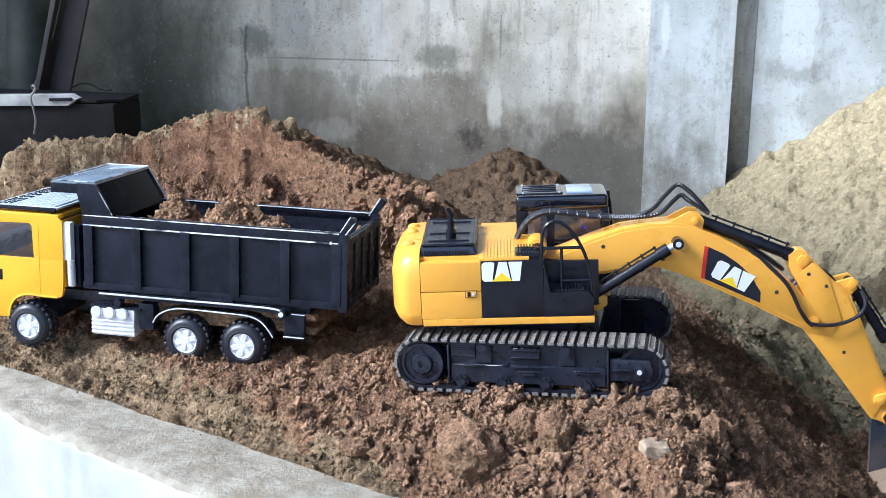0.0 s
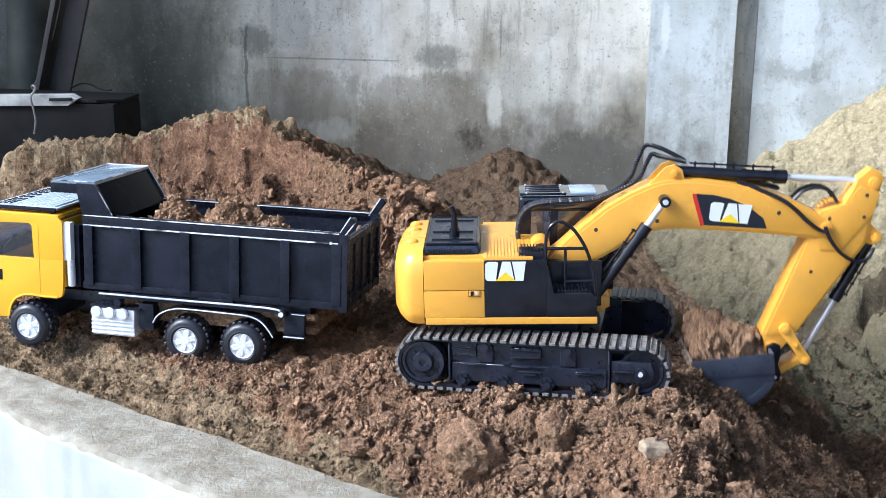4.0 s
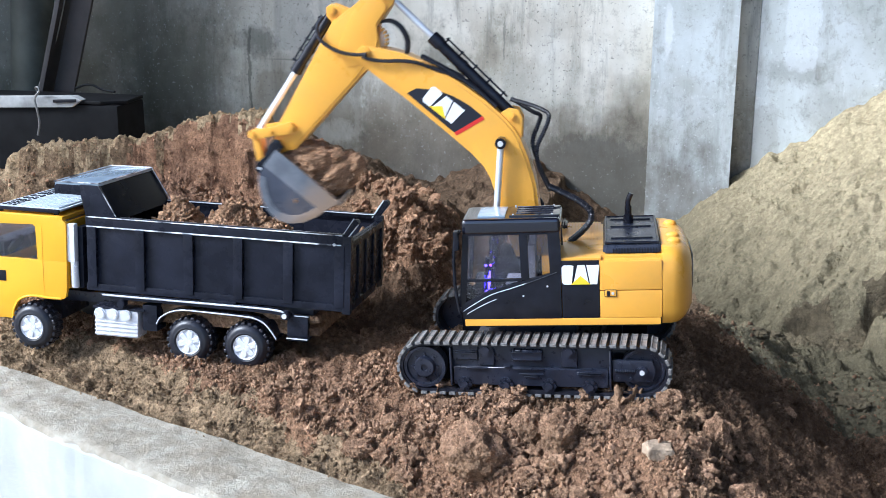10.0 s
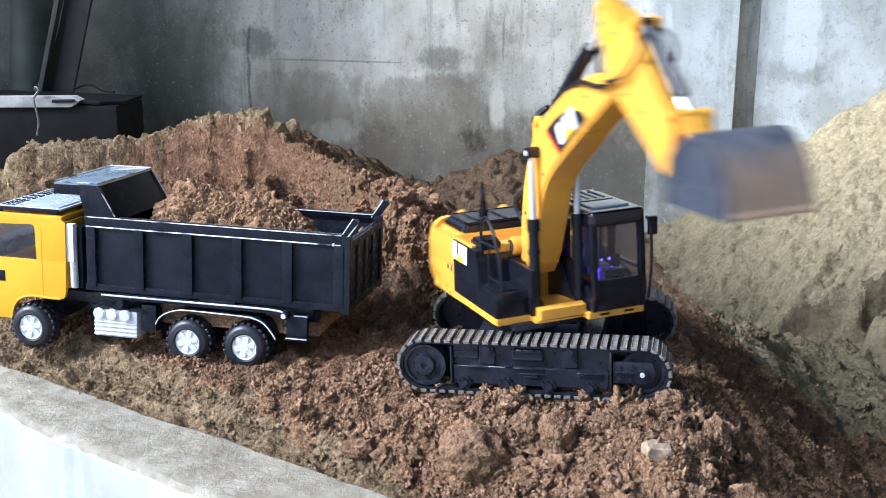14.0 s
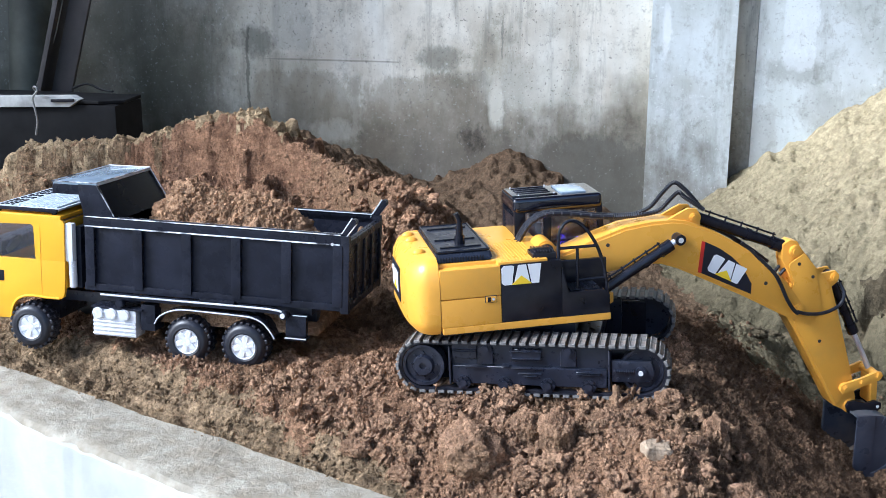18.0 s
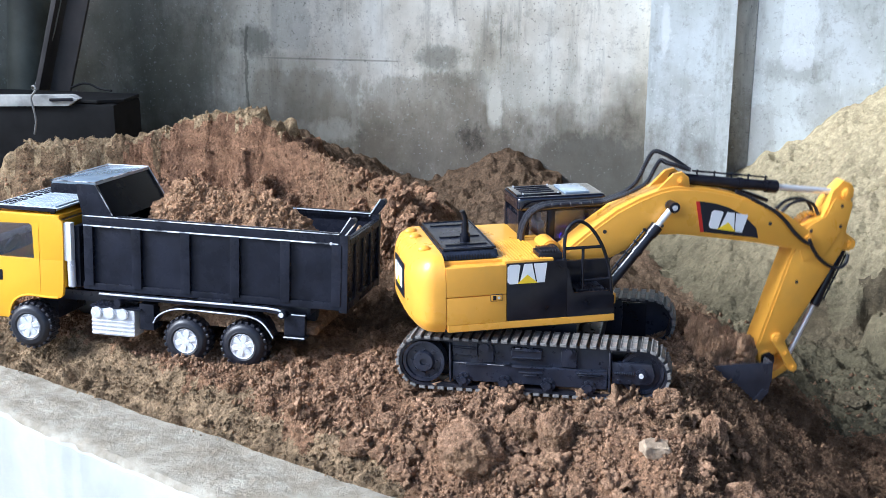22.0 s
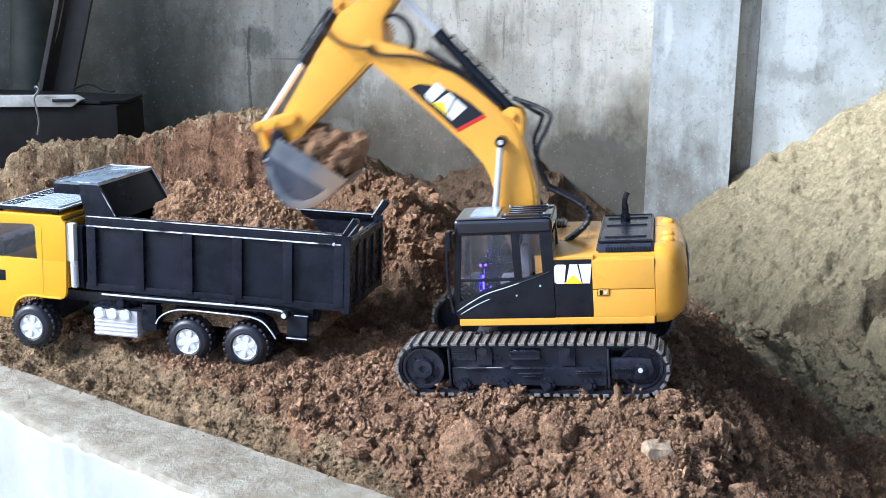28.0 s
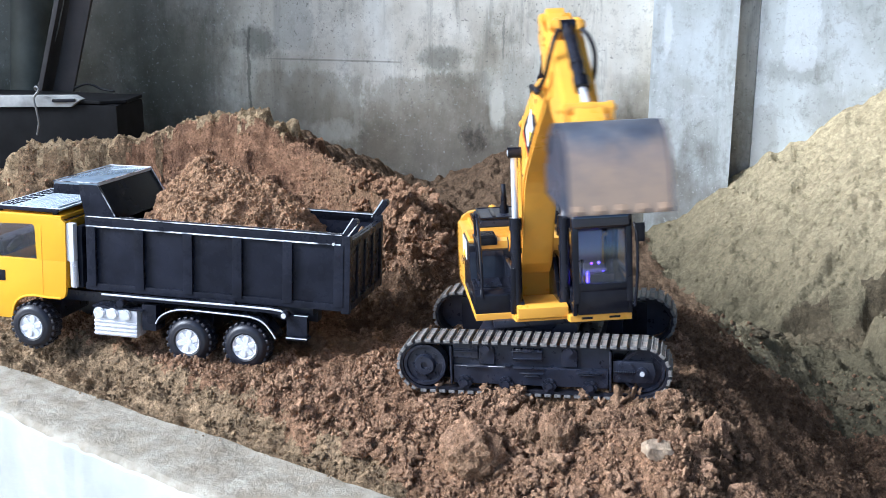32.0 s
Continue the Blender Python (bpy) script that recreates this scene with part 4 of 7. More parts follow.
def build_house():
    # deck with its cut-outs at the front
    deck = plan_prism([(-0.150, -HW), (0.0638, -HW), (0.0638, -0.050), (0.078, -0.048), (0.078, 0.016), (0.0923, 0.018), (0.0923, HW), (-0.150, HW)], ZB, ZM, 0.0015)
    house = part("house", deck, YELLOW, excavator, "yellow upper deck that turns on the tracks")
    part("front_beam", prism([(0.02, ZB - 0.004), (0.070, ZB - 0.002), (0.084, ZB + 0.006), (0.084, ZM + 0.010), (0.072, ZM + 0.012), (0.02, ZM + 0.008)], -0.046, 0.018, 0.002), YELLOW, house)
    part("belly", box((0.22, 0.15, 0.010), (-0.04, 0, ZB - 0.004), 0.003), MATTBLACK, house)
    for x, y in ((0.091, 0.040), (0.091, 0.075)):
        part("front_slot", box((0.004, 0.014, 0.0028), (x, y, ZB + 0.0048), 0.0005), BLACK, house)
    # counterweight: rounded in plan, leaning in towards the top
    pts = []
    for k in range(-10, 11):
        a = k / 10 * math.pi / 2
        sx, sy = abs(math.cos(a)) ** 0.62, math.copysign(abs(math.sin(a)) ** 0.62, math.sin(a))
        pts.append((-0.1520 - 0.0400 * sx, HW * sy))
    cw = bmesh.new()
    rows = []
    for z, inset in ((ZB - 0.001, 0.010), (ZB + 0.006, 0.004), (ZB + 0.016, 0.0), (0.175, 0.0), (0.188, 0.002), (0.198, 0.007), (0.204, 0.015), (0.206, 0.026)):
        rows.append([cw.verts.new((x + inset * (-0.152 - x) / 0.04, y * (1 - inset / HW * 0.9), z)) for i, (x, y) in enumerate(pts)])
    for r, s in zip(rows, rows[1:]):
        for i in range(20):
            cw.faces.new((r[i], r[i + 1], s[i + 1], s[i]))
    cw.faces.new(rows[-1])
    cw.faces.new(rows[0][::-1])
    for r, s in zip(rows, rows[1:]):
        cw.faces.new((r[20], r[0], s[0], s[20]))
    bmesh.ops.recalc_face_normals(cw, faces=cw.faces[:])
    part("counterweight", cw, YELLOW, house, "rounded yellow counterweight")
    part("rear_plate", box((0.0015, 0.062, 0.044), (-0.1922, 0.0, 0.162), 0.0006), NAVY, house, "dark rear sticker")
    logo(house, Matrix.Translation((-0.1932, 0.0, 0.164)) @ Matrix.Rotation(-math.pi / 2, 4, "Z"), 0.050, 0.026)
    for y in (-0.045, 0.02, 0.05):
        eye = bmesh.new()
        bmesh.ops.create_icosphere(eye, subdivisions=3, radius=1.0, matrix=Matrix.Translation((-0.168, y, 0.2055)) @ Matrix.Diagonal((0.0085, 0.0058, 0.0052, 1)))
        part("lifting_eye", eye, YELLOW, house)
    # engine doors, one on each side, upper and lower halves with a joint between
    for s in (-1, 1):
        y = s * (HW - 0.0075)
        part("engine_door", box((0.0755, 0.015, 0.0350), (-0.1138, y, ZM + 0.0176), 0.0018), YELLOW, house)
        part("engine_door", box((0.0755, 0.015, 0.0372), (-0.1138, y, ZM + 0.0544), 0.0018), YELLOW, house)
        latch = part("latch", box((0.015, 0.002, 0.009), (-0.0890, s * (HW + 0.0002), 0.153), 0.0008), NAVY, house, "small framed door latch")
        part("latch_face", box((0.0135, 0.002, 0.0075), (-0.0890, s * (HW + 0.0006), 0.153), 0.0006), YELLOW, latch)
        part("lock", rod((-0.0862 if s < 0 else -0.0918, s * HW, 0.153), (-0.0862 if s < 0 else -0.0918, s * (HW + 0.0022), 0.153), 0.0018, seg=12), SILVER, latch)
        part("latch_hole", box((0.004, 0.002, 0.006), (-0.0915 if s < 0 else -0.0865, s * (HW + 0.0010), 0.153), 0.0004), BLACK, house)
    part("engine_block", box((0.150, 2 * HW - 0.028, 0.078), (-0.080, 0, ZM + 0.038), 0.002), YELLOW, house)
    # rear deck with a tread pattern
    dk = box((0.062, 2 * HW - 0.004, 0.004), (-0.047, 0.0, ZT), 0.001)
    for k in range(12):
        box((0.0014, 0.095, 0.0012), (-0.073 + k * 0.0042, -0.045, ZT + 0.0024), 0, dk)
    part("tread_deck", dk, YELLOW, house)
    vent = box((0.030, 0.030, 0.010), (-0.018, -0.074, ZT + 0.002), 0.002)
    for k in range(7):
        box((0.0018, 0.026, 0.004), (-0.029 + k * 0.0037, -0.074, ZT + 0.0085), 0.0005, vent, seg=1)
    part("side_vent", vent, BLACK, house)
    # black hood with louvres, slots and exhaust
    hood = plan_prism([(-0.153, -0.080), (-0.080, -0.080), (-0.080, 0.080), (-0.153, 0.080)], ZT + 0.001, ZT + 0.0145, 0.0)
    top = [v for v in hood.verts if v.co.z > ZT + 0.008]
    for v in top:
        v.co.x = -0.1165 + (v.co.x + 0.1165) * 0.92
        v.co.y *= 0.90
    bmesh.ops.bevel(hood, geom=hood.edges[:], offset=0.003, segments=2, affect="EDGES")
    part("hood", hood, MATTBLACK, house, "black louvred engine hood")
    x_a, x_b, y_e, z_e = -0.1485, -0.0845, 0.0705, ZT + 0.0142
    for a, c in (((x_a, -y_e, z_e), (x_b, -y_e, z_e)), ((x_a, y_e, z_e), (x_b, y_e, z_e)), ((x_a, -y_e, z_e), (x_a, y_e, z_e)), ((x_b, -y_e, z_e), (x_b, y_e, z_e))):
        part("hood_rail", rod(a, c, 0.0016, seg=10), BLACK, house)
    for y in (-0.052, -0.012, 0.050):
        part("hood_slot", box((0.052, 0.005, 0.003), (-0.1165, y, ZT + 0.0150), 0.0012), BLACK, house)
    for s in (-1, 1):
        lou = bmesh.new()
        for k in range(16):
            box((0.0014, 0.003, 0.006), (-0.146 + k * 0.0035, s * 0.0785, ZT + 0.0060), 0.0, lou)
        part("louvre", lou, BLACK, house)
    ex = rod((-0.114, -0.035, ZT + 0.01), (-0.114, -0.035, ZT + 0.026), 0.0066, seg=18, bevel=0.001)
    rod((-0.114, -0.035, ZT + 0.026), (-0.114, -0.035, ZT + 0.038), 0.0046, ex, 16)
    tube([(-0.114, -0.035, ZT + 0.036), (-0.114, -0.035, ZT + 0.044), (-0.118, -0.035, ZT + 0.054)], 0.0036, ex, 10)
    part("exhaust", ex, BLACK, house, "short black exhaust stack")
    # black side panels
    part("side_panel", box((0.0768, 0.012, 0.0735), (-0.0373, -(HW - 0.0062), ZM + 0.0372), 0.0015), BLACK, house)
    part("side_panel", box((0.046, 0.012, 0.0735), (-0.0527, HW - 0.0062, ZM + 0.0372), 0.0015), BLACK, house)
    logo(house, RIGHT_FACE(-0.0500, -(HW + 0.0003), 0.1810), 0.050, 0.0245)
    logo(house, LEFT_FACE(-0.0530, HW + 0.0003, 0.1770), 0.046, 0.0245)
    part("hydraulic_box", box((0.062, 0.050, 0.066), (-0.030, -0.066, ZM + 0.034), 0.002), BLACK, house)
    tool = prism([(0.001, ZM), (0.0630, ZM), (0.0630, ZM + 0.024), (0.056, ZM + 0.031), (0.010, ZM + 0.031), (0.004, ZM + 0.060), (0.001, ZM + 0.066)], -HW, -0.052, 0.0018)
    part("tool_box", tool, BLACK, house, "black stepped tool box")
    st = bmesh.new()
    for k in range(9):
        box((0.0030, 0.030, 0.0016), (0.016 + k * 0.0042, -0.076, ZM + 0.0322), 0.0, st)
    part("step_tread", st, MATTBLACK, house)
    part("inner_cheek", box((0.085, 0.006, 0.060), (0.030, -0.050, ZM + 0.030), 0.002), BLACK, house)
    part("inner_cheek", box((0.085, 0.006, 0.060), (0.030, 0.018, ZM + 0.030), 0.002), BLACK, house)
    part("boom_bracket", prism([(-0.02, ZM), (0.060, ZM), (0.060, ZM + 0.012), (0.022, ZM + 0.058), (0.0, ZM + 0.060), (-0.02, ZM + 0.03)], -0.042, -0.037, 0.001), BLACK, house)
    part("boom_bracket", prism([(-0.02, ZM), (0.060, ZM), (0.060, ZM + 0.012), (0.022, ZM + 0.058), (0.0, ZM + 0.060), (-0.02, ZM + 0.03)], 0.009, 0.014, 0.001), BLACK, house)
    # handrail over the tool box
    r = 0.0022
    hr = tube([(0.0, -0.088, ZM + 0.064), (0.0, -0.088, ZM + 0.095), (0.004, -0.088, ZM + 0.112), (0.016, -0.088, ZM + 0.120), (0.032, -0.088, ZM + 0.112),
               (0.048, -0.088, ZM + 0.088), (0.058, -0.088, ZM + 0.058), (0.063, -0.088, ZM + 0.020)], r)
    rod((0.0, -0.088, ZM + 0.086), (0.048, -0.088, ZM + 0.086), r * 0.9, hr, 8)
    rod((0.024, -0.088, ZM + 0.086), (0.024, -0.088, ZM + 0.030), r * 0.9, hr, 8)
    rod((0.024, -0.088, ZM + 0.044), (0.059, -0.088, ZM + 0.044), r * 0.9, hr, 8)
    part("handrail", hr, BLACK, house, "bent black handrail")
    part("swivel_drum", rod((-0.004, -0.045, ZT - 0.002), (-0.004, -0.004, ZT - 0.002), 0.0125, seg=24, bevel=0.002), YELLOW, house)
    part("drum_mouth", rod((-0.004, -0.0455, ZT - 0.002), (-0.004, -0.040, ZT - 0.002), 0.0090, seg=22), RUST, house)
    build_cab(house)
    return house


def build_cab(house):
    x0, x1, y0, y1, z0, z1 = -0.029, 0.0965, 0.022, HW, ZM, 0.2475
    # side frames with openings, built from posts and rails that butt together
    prof_low = [(x0, z0), (x1 - 0.002, z0), (x1, z0 + 0.018), (x1 - 0.004, z0 + 0.022), (0.058, z0 + 0.038), (0.030, z0 + 0.046), (0.0, z0 + 0.054), (x0, z0 + 0.062)]
    part("door_panel", prism(prof_low, y1 - 0.006, y1, 0.0012), BLACK, house, "glossy black cab door panel")
    part("inner_panel", prism(prof_low, y0, y0 + 0.005, 0.0012), BLACK, house)

    def post(name, a, b, w, d, y):
        a, b = Vector((a[0], y, a[1])), Vector((b[0], y, b[1]))
        dd = b - a
        q = dd.to_track_quat("Z", "X").to_matrix()
        return part(name, box((d, w, dd.length), (a + b) / 2, 0.0014, rot=q), BLACK, house)
    for y in (y1 - 0.004, y0 + 0.004):
        post("front_post", (x1 - 0.002, z0 + 0.016), (x1 - 0.010, z1 - 0.012), 0.008, 0.008, y)
        post("rear_post", (x0 + 0.006, z0 + 0.055), (x0 + 0.008, z1 - 0.010), 0.008, 0.015, y)
        post("centre_post", (0.015, z0 + 0.050), (0.0165, z1 - 0.012), 0.008, 0.010, y)
        post("top_rail", (x1 - 0.012, z1 - 0.013), (x0 + 0.004, z1 - 0.013), 0.008, 0.012, y)
    post("window_rail", (0.020, z0 + 0.050), (x1 - 0.006, z0 + 0.050), 0.007, 0.0035, y1 - 0.004)
    for z in (z0 + 0.036, z1 - 0.013):
        part("front_rail", box((0.008, y1 - y0 - 0.012, 0.010), (x1 - (0.004 if z < 0.2 else 0.012), (y0 + y1) / 2, z), 0.0014), BLACK, house)
    part("front_apron", box((0.007, y1 - y0 - 0.012, 0.034), (x1 - 0.004, (y0 + y1) / 2, z0 + 0.018), 0.0014), BLACK, house)
    part("rear_panel", box((0.006, y1 - y0 - 0.012, 0.100), (x0 + 0.004, (y0 + y1) / 2, z0 + 0.052), 0.0014), BLACK, house)
    # strips of bright trim that sweep up the door
    tr = tube([(0.094, y1 + 0.0006, z0 + 0.011), (0.080, y1 + 0.0006, z0 + 0.020), (0.058, y1 + 0.0006, z0 + 0.032), (0.030, y1 + 0.0006, z0 + 0.041), (0.0, y1 + 0.0006, z0 + 0.051), (-0.024, y1 + 0.0006, z0 + 0.060)], 0.00045, seg=6)
    part("door_seam", tr, EDGEGLINT, house, "bright door trim")
    tr = tube([(0.090, y1 + 0.0006, z0 + 0.007), (0.076, y1 + 0.0006, z0 + 0.015), (0.060, y1 + 0.0006, z0 + 0.023), (0.052, y1 + 0.0006, z0 + 0.026)], 0.0004, seg=6)
    part("door_seam", tr, EDGEGLINT, house, "bright door trim")
    part("door_lock", rod((0.018, y1 - 0.001, z0 + 0.030), (0.018, y1 + 0.0008, z0 + 0.030), 0.0012, seg=12), SILVER, house)
    part("door_lock", rod((-0.012, y1 - 0.001, z0 + 0.042), (-0.012, y1 + 0.0008, z0 + 0.042), 0.0013, seg=12), SILVER, house)
    # roof with a raised panel and hatch
    roof = box((x1 - x0 - 0.004, y1 - y0 + 0.002, 0.020), ((x0 + x1) / 2 - 0.003, (y0 + y1) / 2, z1 - 0.0085), 0.008, seg=5)
    part("roof", roof, GLOSSBLACK, house, "glossy black cab roof")
    part("roof_panel", box((0.062, y1 - y0 - 0.022, 0.003), (0.002, (y0 + y1) / 2, z1 + 0.0022), 0.0012), GLOSSBLACK, house)
    for k in range(4):
        part("roof_rib", box((0.046, 0.0032, 0.0016), (0.002, y0 + 0.02 + (y1 - y0 - 0.04) * k / 3, z1 + 0.0042), 0.0006, seg=1), MATTBLACK, house)
    part("roof_hatch", box((0.034, y1 - y0 - 0.022, 0.003), (0.055, (y0 + y1) / 2, z1 + 0.0022), 0.0012), SKYBLACK, house, "grey sloping roof hatch")
    for x, y in ((-0.020, 0.034), (-0.020, 0.084), (0.028, 0.034), (0.028, 0.084)):
        part("roof_bolt", rod((x, y, z1 + 0.003), (x, y, z1 + 0.0048), 0.0012, seg=8), SILVER, house)
    # panes
    def pane(name, pts, y):
        part(name, prism(pts, y - 0.0005, y + 0.0005), GLASS, house, "clear slightly tinted pane").visible_shadow = False
    for y in (y1 - 0.004, y0 + 0.004):
        pane("side_pane", [(0.020, z0 + 0.052), (x1 - 0.006, z0 + 0.052), (x1 - 0.013, z1 - 0.018), (0.021, z1 - 0.018)], y)
        pane("rear_side_pane", [(x0 + 0.014, z0 + 0.060), (0.010, z0 + 0.056), (0.012, z1 - 0.018), (x0 + 0.015, z1 - 0.018)], y)
    pane("lower_pane", [(0.022, z0 + 0.046), (0.055, z0 + 0.040), (0.085, z0 + 0.024), (0.090, z0 + 0.030), (0.090, z0 + 0.048), (0.022, z0 + 0.048)], y1 - 0.0035)
    bend = [(0.0040, 0.038), (0.0050, 0.052), (0.0063, 0.068), (0.0082, 0.083), (0.0112, 0.096), (0.0165, 0.108)]
    fp = prism([(x1 - a, z0 + h) for a, h in bend] + [(x1 - a - 0.001, z0 + h - 0.0004) for a, h in bend[::-1]], y0 + 0.007, y1 - 0.007)
    part("windscreen", fp, GLASS, house, "clear slightly tinted windscreen").visible_shadow = False
    rp = box((0.001, y1 - y0 - 0.016, 0.030), (x0 + 0.006, (y0 + y1) / 2, z1 - 0.030))
    part("rear_pane", rp, GLASS, house).visible_shadow = False
    # seat, levers and small lights within
    st = box((0.030, 0.034, 0.010), (0.026, (y0 + y1) / 2, z0 + 0.040), 0.003)
    box((0.010, 0.034, 0.050), (0.008, (y0 + y1) / 2, z0 + 0.064), 0.004, st)
    box((0.008, 0.020, 0.014), (0.006, (y0 + y1) / 2, z0 + 0.096), 0.003, st)
    part("seat", st, SEATGREY, house, "grey plastic driver seat")
    part("cab_floor", box((x1 - x0 - 0.014, y1 - y0 - 0.012, 0.012), ((x0 + x1) / 2, (y0 + y1) / 2, z0 + 0.008), 0.001), BLACK, house)
    for y in (0.040, 0.078):
        lv = rod((0.060, y, z0 + 0.014), (0.058, y, z0 + 0.058), 0.0014, seg=8)
        bmesh.ops.create_icosphere(lv, subdivisions=2, radius=0.003, matrix=Matrix.Translation((0.058, y, z0 + 0.060)))
        part("lever", lv, BLACK, house)
    part("console", box((0.012, 0.030, 0.026), (0.074, 0.062, z0 + 0.036), 0.003), BLACK, house)
    for p_, m_ in (((0.066, 0.074, z0 + 0.030), LED), ((0.067, 0.060, z0 + 0.060), LED), ((0.062, 0.052, z0 + 0.058), LEDRED)):
        lb = bmesh.new()
        bmesh.ops.create_icosphere(lb, subdivisions=2, radius=0.0016, matrix=Matrix.Translation(p_))
        part("cab_light", lb, m_, house, "tiny glowing cab light")
    # added glowing rods: they throw violet on the seat
    for y in (0.046, 0.066):
        part("light_bar", rod((0.064, y, z0 + 0.030), (0.064, y, z0 + 0.048), 0.0011, seg=8), LED, house, "violet glow rod added to light the seat")
    # grab bar and mirror
    part("grab_bar", tube([(x1 + 0.002, y1 + 0.002, z0 + 0.010), (x1 + 0.006, y1 + 0.004, z0 + 0.050), (x1 + 0.004, y1 + 0.004, z0 + 0.100), (x1 - 0.004, y1 + 0.002, z0 + 0.116)], 0.0020, seg=8), BLACK, house)
    part("mirror", box((0.006, 0.012, 0.024), (x1 + 0.001, y1 + 0.008, z1 - 0.022), 0.002), BLACK, house)


house = build_house()

BOOM_OUT = [(-0.012, -0.002), (-0.008, 0.010), (0.015, 0.024), (0.046, 0.046), (0.080, 0.067), (0.112, 0.080), (0.140, 0.088), (0.158, 0.090),
            (0.178, 0.088), (0.205, 0.083), (0.240, 0.073), (0.278, 0.059), (0.318, 0.037), (0.345, 0.016), (0.358, 0.003), (0.357, -0.009), (0.349, -0.014),
            (0.333, -0.012), (0.320, -0.009), (0.270, 0.004), (0.214, 0.016), (0.164, 0.026), (0.140, 0.028), (0.122, 0.025), (0.092, 0.013), (0.070, 0.004), (0.040, -0.007), (0.020, -0.013), (0.0, -0.014)]
STICK_OUT = [(-0.088, 0.027), (-0.087, 0.040), (-0.080, 0.047), (-0.069, 0.047), (-0.032, 0.051), (0.002, 0.057), (0.047, 0.046), (0.145, 0.020),
             (0.172, 0.010), (0.181, 0.0), (0.178, -0.009), (0.168, -0.013), (0.158, -0.020), (0.025, -0.0165), (0.003, -0.017), (-0.016, -0.013),
             (-0.025, -0.002), (-0.034, 0.011), (-0.050, 0.014), (-0.070, 0.017)]


def inset(outline, d):
    c = []
    n = len(outline)
    for i in range(n):
        p, a, b = (Vector(outline[j % n]) for j in (i, i - 1, i + 1))
        t = (b - a).normalized()
        c.append(tuple(p + Vector((t.y, -t.x)) * d))
    return c


def pin(parent, at, half, r, mat=None, name="pin"):
    for s in (-1, 1):
        part(name, rod((at[0], s * (half - 0.003), at[1]), (at[0], s * (half + 0.0035), at[1]), r, None, 20, bevel=0.001), mat or YELLOW, parent)
        part(name + "_head", rod((at[0], s * (half + 0.003), at[1]), (at[0], s * (half + 0.0048), at[1]), r * 0.55, None, 14), mat or YELLOW, parent)


